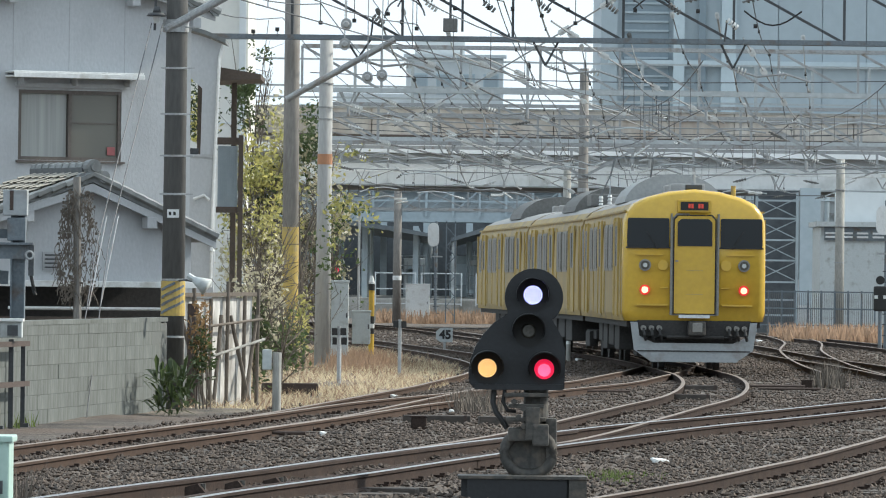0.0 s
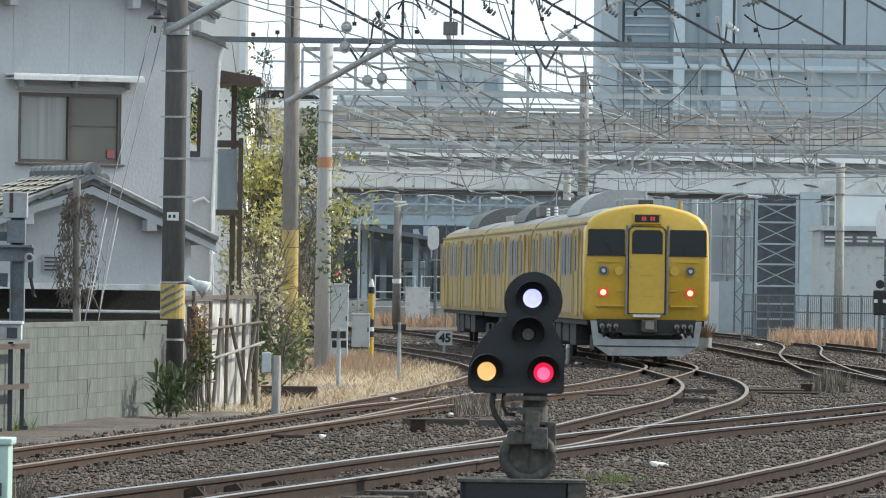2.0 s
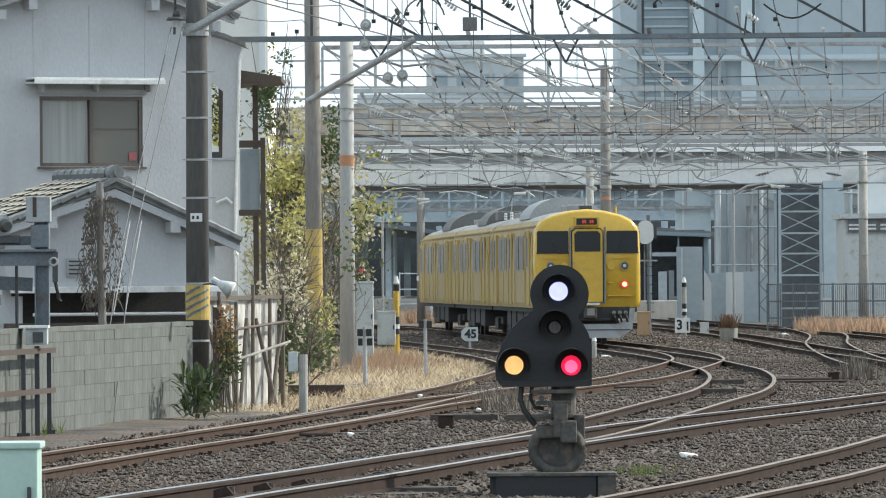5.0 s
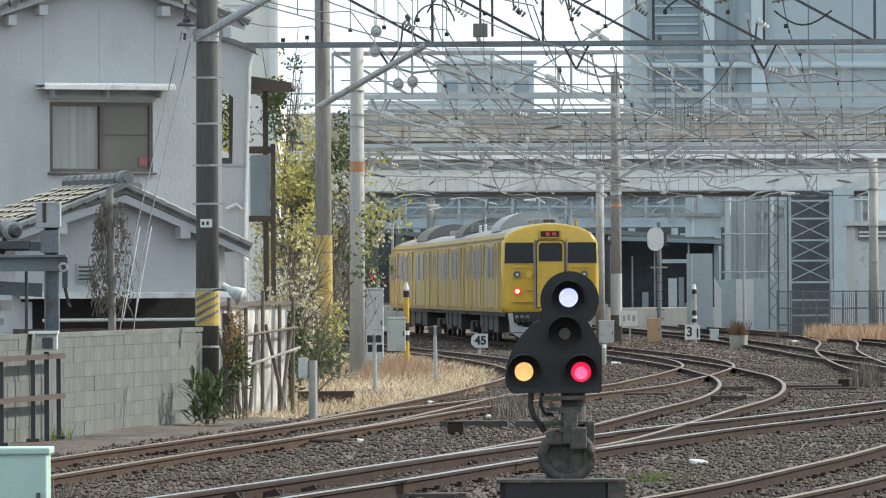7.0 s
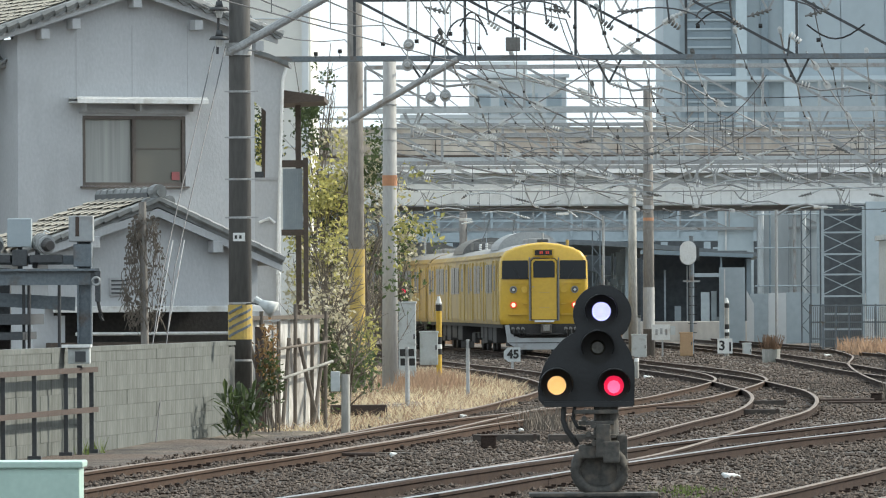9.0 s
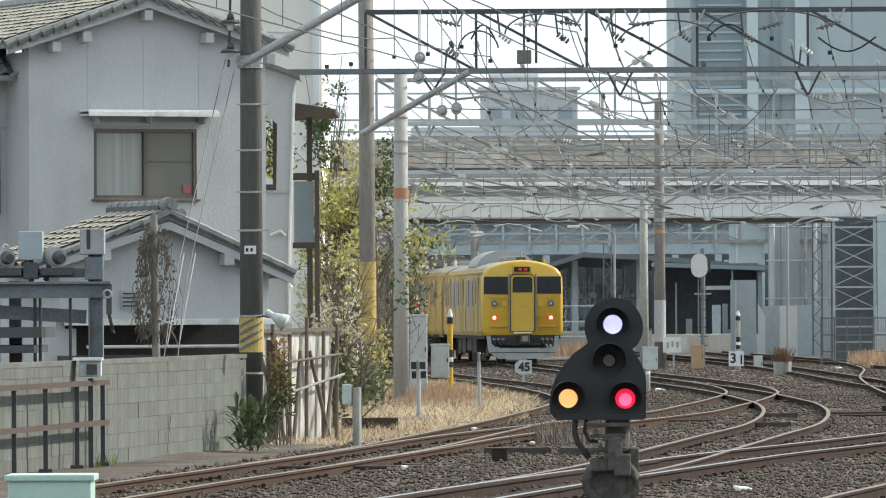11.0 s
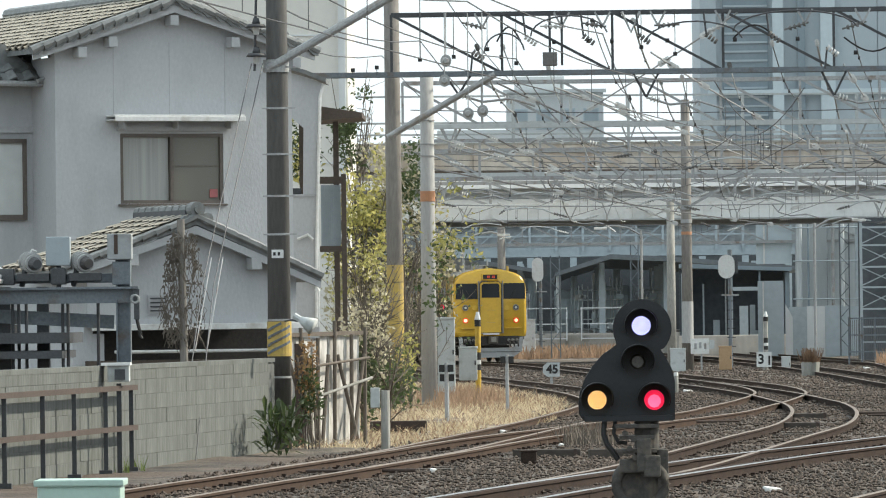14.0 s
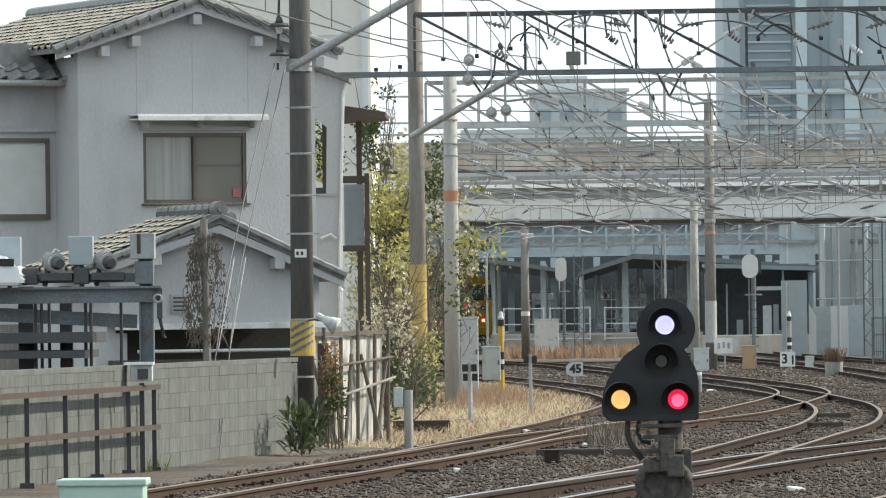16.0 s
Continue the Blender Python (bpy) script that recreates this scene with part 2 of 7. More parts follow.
    "leaf_dry": leafy(mat("leaf_dry", (0.74, 0.68, 0.50), (0.29, 0.27, 0.18), 0.42, big=1, fine=5, bump=0, vary=0.4)),
    "leaf_rusty": leafy(mat("leaf_rusty", (0.34, 0.20, 0.10), (0.20, 0.14, 0.06), 0.6, big=1, fine=5, bump=0, vary=0.4)),
    "straw": leafy(mat("dry_grass", (0.70, 0.60, 0.42), (0.52, 0.43, 0.29), 0.9, big=0.7, fine=5, bump=0, vary=0.35)),
    "straw_red": leafy(mat("rusty_grass", (0.36, 0.25, 0.17), (0.26, 0.18, 0.125), 0.9, big=0.7, fine=5, bump=0, vary=0.35)),
    "weed": leafy(mat("green_weed", (0.115, 0.155, 0.045), (0.07, 0.10, 0.03), 0.8, big=0.7, fine=5, bump=0, vary=0.4)),
    "wire": mat("wire", (0.10, 0.105, 0.11), (0.07, 0.07, 0.075), 0.6, 0.4, fine=10, bump=0),
    "wire_pale": mat("pale_wire", (0.34, 0.35, 0.35), (0.26, 0.27, 0.27), 0.6, 0.4, fine=10, bump=0),
    "porcelain": mat("porcelain", (0.62, 0.63, 0.62), (0.48, 0.49, 0.48), 0.3, fine=20, bump=0),
    "char": mat("black_lettering", (0.02, 0.02, 0.02), None, 0.7, bump=0),
    "red_plain": mat("red_patch", (0.45, 0.05, 0.05), None, 0.6, bump=0),
    "car_white": mat("car_white", (0.78, 0.79, 0.80), (0.74, 0.75, 0.76), 0.25, bump=0),
    "lamp_violet": mat("violet_white_lamp", (0.72, 0.72, 1.0), (0.65, 0.64, 1.0), 0.4, bump=0, emit=1.7),
    "lamp_violet_rim": mat("violet_lamp_rim", (0.10, 0.08, 0.55), (0.08, 0.06, 0.45), 0.4, bump=0, emit=0.35),
    "lamp_yellow": mat("yellow_lamp", (1.0, 0.74, 0.34), (1.0, 0.68, 0.26), 0.4, bump=0, emit=1.0),
    "lamp_yellow_rim": mat("yellow_lamp_rim", (0.55, 0.20, 0.02), (0.5, 0.17, 0.015), 0.4, bump=0, emit=0.6),
    "lamp_red": mat("red_lamp", (0.85, 0.005, 0.07), (0.75, 0.004, 0.05), 0.4, bump=0, emit=0.8),
    "lamp_red_core": mat("red_lamp_core", (1.0, 0.16, 0.32), (1.0, 0.10, 0.25), 0.4, bump=0, emit=1.0),
    "lamp_tail": mat("tail_lamp", (1.0, 0.55, 0.30), (1.0, 0.45, 0.22), 0.4, bump=0, emit=1.8),
    "lamp_tail_rim": mat("tail_lamp_rim", (0.75, 0.03, 0.02), (0.65, 0.02, 0.015), 0.4, bump=0, emit=0.35),
    "sign_led": mat("destination_letters", (0.55, 0.06, 0.04), (0.5, 0.05, 0.03), 0.4, bump=0, emit=0.25),
}


# ---- mesh helpers ----
def box(bm, x, y, z, sx, sy, sz, m=None, bev=0.0):
    """A box by its centre and sizes."""
    mm = Matrix.Translation((x, y, z)) @ Matrix.Diagonal((sx, sy, sz, 1))
    r = bmesh.ops.create_cube(bm, size=1.0, matrix=(m @ mm) if m else mm)
    if bev:
        es = {e for v in r["verts"] for e in v.link_edges}
        bmesh.ops.bevel(bm, geom=list(es), offset=bev, segments=2, affect="EDGES", profile=0.6)
    return bm


def tube(bm, p, q, r, r2=None, seg=8):
    """A round bar from p to q."""
    p, q = Vector(p), Vector(q)
    d = q - p
    m = Matrix.Translation((p + q) / 2) @ d.to_track_quat("Z", "Y").to_matrix().to_4x4()
    bmesh.ops.create_cone(bm, cap_ends=True, segments=seg, radius1=r, radius2=r if r2 is None else r2, depth=d.length, matrix=m)
    return bm


def bar(bm, p, q, w, h=None):
    """A square bar from p to q."""
    p, q = Vector(p), Vector(q)
    d = q - p
    m = Matrix.Translation((p + q) / 2) @ d.to_track_quat("Z", "Y").to_matrix().to_4x4()
    box(bm, 0, 0, 0, w, h or w, d.length, m)
    return bm


def prism(bm, outline, y0, y1, m=None):
    """An outline in x and z, drawn out from y0 to y1."""
    a = [bm.verts.new((m or Matrix()) @ Vector((x, y0, z))) for x, z in outline]
    b = [bm.verts.new((m or Matrix()) @ Vector((x, y1, z))) for x, z in outline]
    k = len(outline)
    bm.faces.new(a)
    bm.faces.new(b[::-1])
    for i in range(k):
        bm.faces.new((a[(i + 1) % k], a[i], b[i], b[(i + 1) % k]))
    return bm


def bent(bm, pts, r, seg=6, closed=False):
    """One round bar through all the points."""
    pts = [Vector(p) for p in pts]
    n, rings = len(pts), []
    for i, p in enumerate(pts):
        a = pts[i - 1] if i or closed else p
        b = pts[(i + 1) % n] if i < n - 1 or closed else p
        q = (b - a).to_track_quat("Z", "Y")
        rings.append([bm.verts.new(p + q @ Vector((r * math.cos(6.2832 * k / seg), r * math.sin(6.2832 * k / seg), 0))) for k in range(seg)])
    for i in range(n if closed else n - 1):
        u, v = rings[i], rings[(i + 1) % n]
        for k in range(seg):
            bm.faces.new((u[k], u[(k + 1) % seg], v[(k + 1) % seg], v[k]))
    if not closed:
        bm.faces.new(rings[0][::-1])
        bm.faces.new(rings[-1])
    return bm


def part(name, bm, material, parent=None, label="", smooth=False):
    me = bpy.data.meshes.new(name)
    bmesh.ops.recalc_face_normals(bm, faces=bm.faces[:])
    bm.to_mesh(me)
    bm.free()
    me.materials.append(M[material])
    if smooth:
        for p in me.polygons:
            p.use_smooth = True
    ob = new(name, me)
    ob.parent = parent
    if label:
        ob["label"] = label
    return ob


def thing(name, label, category, m=None, group="", kind=""):
    e = new(name)
    e.empty_display_size = 0.2
    if m:
        e.matrix_basis = m
    return tagged(e, label, category, group, kind)


def nb():
    return bmesh.new()


def raw(name, verts, faces, material, parent=None):
    me = bpy.data.meshes.new(name)
    me.from_pydata(verts, [], faces)
    me.materials.append(M[material])
    ob = new(name, me)
    ob.parent = parent
    return ob


def spline(pts, step=1.0):
    """Catmull-Rom curve through plan points, sampled finely: arrays of place and arc length."""
    p = [np.array(a, float) for a in pts]
    p = [2 * p[0] - p[1]] + p + [2 * p[-1] - p[-2]]
    out = []
    for i in range(1, len(p) - 2):
        k = max(2, int(np.linalg.norm(p[i + 1] - p[i]) / step))
        for j in range(k):
            t = j / k
            out.append(0.5 * (2 * p[i] + (p[i + 1] - p[i - 1]) * t + (2 * p[i - 1] - 5 * p[i] + 4 * p[i + 1] - p[i + 2]) * t * t
                              + (3 * p[i] - p[i - 1] - 3 * p[i + 1] + p[i + 2]) * t ** 3))
    out.append(p[-2])
    out = np.array(out)
    s = np.concatenate([[0], np.cumsum(np.linalg.norm(np.diff(out, axis=0), axis=1))])
    return out, s


def along(curve, d):
    pts, s = curve
    return np.array([np.interp(d, s, pts[:, 0]), np.interp(d, s, pts[:, 1])])


# ---- ground and tracks ----
LINE_A = [(-9.6, 20), (-6.2, 48), (-3.73, 70), (-3.1, 75), (-1.8, 86), (-0.9, 94.5), (-0.3, 99), (1.15, 108.5), (2.8, 119), (3.65, 128), (4.42, 137), (5.15, 149), (5.2, 162), (4.65, 176), (3.6, 195), (2.2, 220), (1.2, 240)]
LINE_B = [(-8.6, 20), (-3.3, 48.5), (-2.2, 55), (-1.2, 60.5), (0.05, 68), (1.7, 77), (2.8, 82.6), (4.05, 88), (5.4, 94.2), (7.9, 106), (10.6, 118), (16, 140)]
LINE_T = [(-0.2, 66.5), (1.15, 76), (2.2, 86), (3.1, 95), (4.1, 105), (4.8, 117), (5.1, 128), (5.04, 136), (4.8, 149), (4.03, 166.7), (2.13, 200), (0.02, 235.5), (-0.98, 249.5), (-2.65, 263), (-4.3, 273), (-7.0, 286), (-11.5, 303), (-18, 324), (-26, 347)]
LINE_D = [(-5.5, 20), (0.55, 48), (1.8, 54), (2.8, 59), (3.7, 64.3), (4.4, 68.5), (5.95, 79.2), (7.6, 92), (9.2, 106), (9.3, 130)]
LINE_L = [(-2.75, 78), (-1.85, 86), (-1.2, 94.2), (-0.8, 99.5), (0.0, 110.2), (0.45, 117.5), (1.03, 128), (1.28, 138), (1.05, 149), (0.4, 161.6), (-0.35, 172), (-1.25, 182.5), (-3.4, 208), (-6.0, 240), (-9, 275)]
LINE_E = [(9.3, 131), (9.25, 146), (8.8, 165), (8.6, 195), (8.0, 230), (6.5, 270), (4.5, 320)]
LINE_F = [(13.2, 120), (13.3, 160), (12.9, 200), (12.2, 225), (10.6, 262), (8.5, 320)]
LINE_X = [(8.2, 128), (8.6, 150), (9.7, 180), (11.4, 212), (12.2, 250)]


def lift(x, y):
    """Height of the ground."""
    h = -0.142 + 0.04 * noise.noise((x * 0.7, y * 0.35, 0.0)) + 0.022 * noise.noise((x * 2.6, y * 2.1, 3.0))
    # the ballast is scraped away round the signal's base
    return h - 0.17 * math.exp(-((x - 0.75) / 0.95) ** 2 - ((y - 59.4) / 1.6) ** 2)


def build_ground():
    xs = [-2500, -600, -150, -60, -25] + list(np.arange(-12, 17.01, 0.3)) + [26, 60, 150, 600, 2500]
    ys = [-800, -100, 0, 25] + list(np.arange(44, 150, 0.7)) + list(np.arange(150, 290, 2.0)) + [300, 340, 420, 700, 1500, 4500]
    verts = [(x, y, lift(x, y)) for y in ys for x in xs]
    k = len(xs)
    faces = [(j * k + i, j * k + i + 1, (j + 1) * k + i + 1, (j + 1) * k + i) for j in range(len(ys) - 1) for i in range(k - 1)]
    m = bpy.data.materials.new("ballast_ground")
    m.use_nodes = True
    n, l = m.node_tree.nodes, m.node_tree.links
    p = n["Principled BSDF"]
    p.inputs["Roughness"].default_value = 0.95
    geo = n.new("ShaderNodeNewGeometry")

    def nz(scale, detail=6.0):
        t = n.new("ShaderNodeTexNoise")
        t.inputs["Scale"].default_value, t.inputs["Detail"].default_value = scale, detail
        l.new(geo.outputs["Position"], t.inputs["Vector"])
        return t.outputs[0]

    def rng(s, lo, hi):
        r = n.new("ShaderNodeMapRange")
        r.inputs[1].default_value, r.inputs[2].default_value = lo, hi
        l.new(s, r.inputs[0])
        return r.outputs[0]

    def mix(f, a, b):
        x = n.new("ShaderNodeMix")
        x.data_type = "RGBA"
        l.new(f, x.inputs[0])
        for sock, v in ((x.inputs[6], a), (x.inputs[7], b)):
            if isinstance(v, tuple):
                sock.default_value = (*v, 1)
            else:
                l.new(v, sock)
        return x.outputs[2]

    vor = n.new("ShaderNodeTexVoronoi")
    vor.inputs["Scale"].default_value = 17.0
    l.new(geo.outputs["Position"], vor.inputs["Vector"])
    stones = mix(rng(nz(9.0), 0.35, 0.65), (0.042, 0.038, 0.035), (0.10, 0.084, 0.072))
    sepc = n.new("ShaderNodeSeparateColor")
    l.new(vor.outputs["Color"], sepc.inputs[0])
    stones = mix(rng(sepc.outputs[0], 0.1, 1.0), (0.05, 0.045, 0.041), stones)
    stones = mix(rng(nz(1.1, 8.0), 0.42, 0.68), stones, (0.15, 0.126, 0.104))
    stones = mix(rng(nz(2.3, 8.0), 0.56, 0.7), stones, (0.03, 0.027, 0.025))
    stones = mix(rng(nz(0.25), 0.45, 0.65), stones, (0.10, 0.074, 0.058))
    grass = mix(rng(nz(3.0), 0.35, 0.65), (0.46, 0.39, 0.28), (0.29, 0.245, 0.18))
    sep = n.new("ShaderNodeSeparateXYZ")
    l.new(geo.outputs["Position"], sep.inputs[0])

    # dry verge beside the left line
    def math2(op, a, b):
        x = n.new("ShaderNodeMath")
        x.operation = op
        for sock, v in zip(x.inputs, (a, b)):
            if isinstance(v, float):
                sock.default_value = v
            else:
                l.new(v, sock)
        return x.outputs[0]

    edge = math2("MULTIPLY_ADD", sep.outputs[1], -0.105)
    edge.node.inputs[2].default_value = 11.9
    edge = math2("MAXIMUM", edge, -0.45)
    off = math2("ADD", sep.outputs[0], edge)
    wob = math2("ADD", off, math2("MULTIPLY", math2("SUBTRACT", nz(0.5), 0.5), 2.2))
    verge = rng(wob, 0.1, -0.5)
    far = rng(sep.outputs[1], 200.0, 175.0)
    near = rng(sep.outputs[1], 92.0, 101.0)
    verge = math2("MULTIPLY", verge, math2("MULTIPLY", far, near))
    col = mix(math2("MULTIPLY", verge, rng(nz(1.3), 0.38, 0.66)), stones, grass)
    dry = math2("MULTIPLY", rng(sep.outputs[1], 150.0, 185.0), rng(nz(0.16), 0.36, 0.56))
    col = mix(math2("MULTIPLY", dry, rng(nz(2.0), 0.3, 0.55)), col, (0.135, 0.113, 0.092))
    l.new(col, p.inputs["Base Color"])
    bmp = n.new("ShaderNodeBump")
    bmp.inputs["Strength"].default_value, bmp.inputs["Distance"].default_value = 0.8, 0.04
    l.new(vor.outputs["Distance"], bmp.inputs["Height"])
    l.new(bmp.outputs[0], p.inputs["Normal"])
    M["ground"] = m
    g = raw("ground", verts, faces, "ground")
    return tagged(g, "brown stone ballast ground with dry grass beside the tracks", "ground", kind="structure")


build_ground()

RAIL = [(-0.07, -0.153), (0.07, -0.153), (0.07, -0.14), (0.012, -0.122), (0.012, -0.04), (0.034, -0.03), (0.034, -0.004), (0.028, 0.0), (-0.028, 0.0), (-0.034, -0.004), (-0.034, -0.03), (-0.012, -0.04), (-0.012, -0.122), (-0.07, -0.14)]


def rail(name, curve, offset, head, parent, d0=0.0, d1=None, lift_z=0.0, side="rail_side"):
    pts, s = curve
    d1 = s[-1] if d1 is None else d1
    ds = np.arange(d0, d1, 1.2)
    verts, faces, tops = [], [], []
    k = len(RAIL)
    for i, d in enumerate(ds):
        p, q = along(curve, d), along(curve, min(d + 0.3, s[-1]))
        if np.linalg.norm(q - p) < 1e-6:
            p2 = along(curve, d - 0.3)
            t = p - p2
        else:
            t = q - p
        t = t / np.linalg.norm(t)
        nn = np.array([t[1], -t[0]])
        for a, b in RAIL:
            c = p + nn * (offset + a)
            verts.append((c[0], c[1], b + lift_z))
        if i:
            for j in range(k):
                o = (i - 1) * k
                faces.append((o + j, o + (j + 1) % k, o + k + (j + 1) % k, o + k + j))
                tops.append(j in (6, 7, 8))
    ob = raw(name, verts, faces, side, parent)
    ob.data.materials.append(M[head])
    for p, top in zip(ob.data.polygons, tops):
        p.material_index = 1 if top else 0
    return ob


def sleeper_mesh():
    bm = nb()
    box(bm, 0, 0, -0.075, 2.1, 0.23, 0.15, bev=0.012)
    me = bpy.data.meshes.new("sleeper")
    bm.to_mesh(me)
    bm.free()
    me.materials.append(M["sleeper"])
    return me


SLEEPER = sleeper_mesh()


def fastening_mesh():
    bm = nb()
    box(bm, 0, 0, 0.01, 0.24, 0.12, 0.02)
    box(bm, -0.1, 0, 0.025, 0.05, 0.06, 0.03)
    box(bm, 0.1, 0, 0.025, 0.05, 0.06, 0.03)
    me = bpy.data.meshes.new("rail_fastening")
    bm.to_mesh(me)
    bm.free()
    me.materials.append(M["rail_side"])
    return me


FASTEN = fastening_mesh()


def build_track(pts, label, head="rail_head", s0=0.0, s1=None, sl0=0.0, sl1=400.0, guard=False, every=0.62, drop=0.0, clips=True, side="rail_side"):
    curve = spline(pts)
    e = thing("railway_track", label, "railway track", group="railway tracks", kind="structure")
    for o in (-0.5665, 0.5665):
        rail("rail", curve, o, head, e, s0, s1, drop, side)
    if guard:
        rail("guard_rail", curve, 0.5665 - 0.11, "rail_side", e, 25, 60)
        rail("guard_rail", curve, -0.5665 + 0.11, "rail_side", e, 25, 60)
    end = min(curve[1][-1] if s1 is None else s1, sl1)
    count = 0
    for d in np.arange(max(s0, sl0), end, every):
        p, q = along(curve, d), along(curve, d + 0.3)
        if p[1] < 46 or count >= 290 or np.linalg.norm(q - p) < 1e-4:
            continue
        count += 1
        a = math.atan2(q[1] - p[1], q[0] - p[0]) - math.pi / 2
        ob = new("sleeper", SLEEPER)
        ob.matrix_basis = Matrix.Translation((p[0] + random.uniform(-0.03, 0.03), p[1], -0.128 + random.uniform(-0.03, 0.004))) @ Matrix.Rotation(a + random.uniform(-0.02, 0.02), 4, "Z")
        ob.parent = e
        if clips and p[1] < 110 and random.random() < 0.45:
            for o in (-0.5665, 0.5665):
                f = new("rail_fastening", FASTEN)
                f.matrix_basis = Matrix.Translation((p[0] + o * math.cos(a), p[1] + o * math.sin(a), -0.132)) @ Matrix.Rotation(a, 4, "Z")
                f.parent = e
    return e


build_track(LINE_A, "rusty railway track with wooden sleepers in ballast", drop=-0.015, side="rail_rusty")
build_track(LINE_B, "railway track with polished rail heads in ballast", "rail_bright", guard=True)
build_track(LINE_T, "curving railway track leading to the station", drop=-0.005)
build_track(LINE_D, "rusty railway track with sleepers in brown ballast")
build_track(LINE_L, "rusty side track turning off behind the verge", drop=-0.012, side="rail_rusty")
build_track(LINE_E, "rusty railway track in the yard")
build_track(LINE_F, "rusty railway track in the yard")
build_track(LINE_X, "rusty crossover track in the yard", every=0.8)


def build_point_gear():
    """Dark timbers, point rods and a junction box among the turnouts."""
    for x, y, w, d, a, mt, lb in ((4.6, 118.5, 0.6, 0.25, 4, "sleeper", "old dark timber between the rails"), (4.08, 108.5, 0.6, 0.22, -3, "sleeper", "old dark timber between the rails"),
                              (1.0, 88.6, 1.0, 0.2, 6, "sleeper", "old dark timber beside the track"), (-0.05, 88.8, 0.9, 0.2, -2, "sleeper", "old dark timber beside the track")):
        t = thing("loose_timber", lb, "timber", pose(x, y, -0.10, 0, 0, a), "loose timbers")
        part("baulk", box(nb(), 0, 0, 0, w, d, 0.12, bev=0.015), mt, t)
        part("end_band", box(nb(), w * 0.42, 0, 0.0, 0.04, d + 0.012, 0.13), "rust", t)
    for x0, y0, x1, y1 in ((5.6, 118.0, 6.7, 118.2), (5.6, 121, 6.6, 121.2), (2.3, 113, 3.2, 113.2), (-2.9, 79.5, -1.6, 79.2)):
        r = part("point_rod", tube(nb(), (x0, y0, -0.08), (x1, y1, -0.08), 0.022, seg=8), "rust")
        tagged(r, "rusty point rod beside the rails", "rod", "point rods")
    for x, y in ((-0.28, 84.6), (6.65, 121.4)):
        b = thing("junction_box", "small dark steel box on the ballast", "box", pose(x, y, -0.06), "ballast boxes")
        part("case", box(nb(), 0, 0, 0, 0.2, 0.25, 0.16, bev=0.03), "rail_side", b)
        part("lid", box(nb(), 0, 0, 0.085, 0.22, 0.27, 0.02, bev=0.005), "rail_side", b)
    for x, y in ((-2.02, 55.6), (-1.72, 56.6), (-1.42, 57.6)):
        c = thing("rail_brace", "dark steel brace block beside the rail", "brace", pose(x, y, -0.06, 0, 0, -10), "rail braces")
        part("block", prism(nb(), [(-0.09, -0.1), (0.1, -0.1), (0.1, 0.0), (0.02, 0.09), (-0.09, 0.06)], -0.09, 0.09), "rail_side", c)
        part("bolt", tube(nb(), (0.05, 0, 0.0), (0.05, 0, 0.09), 0.022, seg=6), "cast", c)


build_point_gear()


# ---- house ----
def tile_mesh():
    bm = nb()
    prof = [(-0.14, 0.0), (-0.07, -0.025), (0.0, -0.02), (0.06, 0.02), (0.115, 0.045), (0.15, 0.03)]
    lo = [bm.verts.new((x, -0.02, z + 0.035)) for x, z in prof]
    hi = [bm.verts.new((x, 0.28, z + 0.01)) for x, z in prof]
    bt = [bm.verts.new((x, -0.02, z)) for x, z in prof]
    for i in range(len(prof) - 1):
        bm.faces.new((lo[i], lo[i + 1], hi[i + 1], hi[i]))
        bm.faces.new((bt[i], bt[i + 1], lo[i + 1], lo[i]))
    me = bpy.data.meshes.new("tile")
    bm.to_mesh(me)
    bm.free()
    return me


TILE_GREY, TILE_TAN = tile_mesh(), tile_mesh()
TILE_GREY.materials.append(M["tile"])
TILE_TAN.materials.append(M["tile_tan"])


def tiled_slope(parent, origin, along_v, up_v, n_along, n_up, mesh, skip=0.0):
    """Roof tiles as pieces on a slope; origin at the eave's corner, along the eave, then up the slope."""
    a, u = Vector(along_v).normalized(), Vector(up_v).normalized()
    nrm = a.cross(u)
    for i in range(n_along):
        for j in range(n_up):
            m = Matrix((a, u, nrm)).transposed().to_4x4()
            ob = new("tile", mesh)
            ob.matrix_basis = Matrix.Translation(Vector(origin) + a * (0.14 + i * 0.28) + u * (j * 0.25) + nrm * random.uniform(0, 0.01)) @ m
            ob.parent = parent


def sliding_window(parent, x0, x1, z0, z1, y, left="curtain", right="pane", rail_at=None, m=None):
    fr = nb()
    t = 0.055
    for (a, b, c, d) in ((x0, x1, z1 - t, z1), (x0, x1, z0, z0 + t)):
        box(fr, (a + b) / 2, y, (c + d) / 2, b - a, 0.09, d - c, m)
    xm = (x0 + x1) / 2
    for a in (x0 + t / 2, x1 - t / 2):
        box(fr, a, y, (z0 + z1) / 2, t, 0.09, z1 - z0 - 2 * t, m)
    box(fr, xm, y - 0.015, (z0 + z1) / 2, t, 0.09, z1 - z0 - 2 * t, m)
    w = part("window", fr, "sash", parent)
    part("pane", box(nb(), (x0 + xm) / 2, y + 0.02, (z0 + z1) / 2, xm - x0 - 2 * t + 0.04, 0.012, z1 - z0 - 2 * t, m), left, w, "pane with a pale curtain behind")
    part("pane", box(nb(), (x1 + xm) / 2, y + 0.0, (z0 + z1) / 2, x1 - xm - 2 * t + 0.04, 0.012, z1 - z0 - 2 * t, m), right, w)
    if rail_at:
        part("pane_bar", box(nb(), (x1 + xm) / 2, y - 0.012, rail_at, x1 - xm - t, 0.014, 0.018, m), "sash", w)
    return w


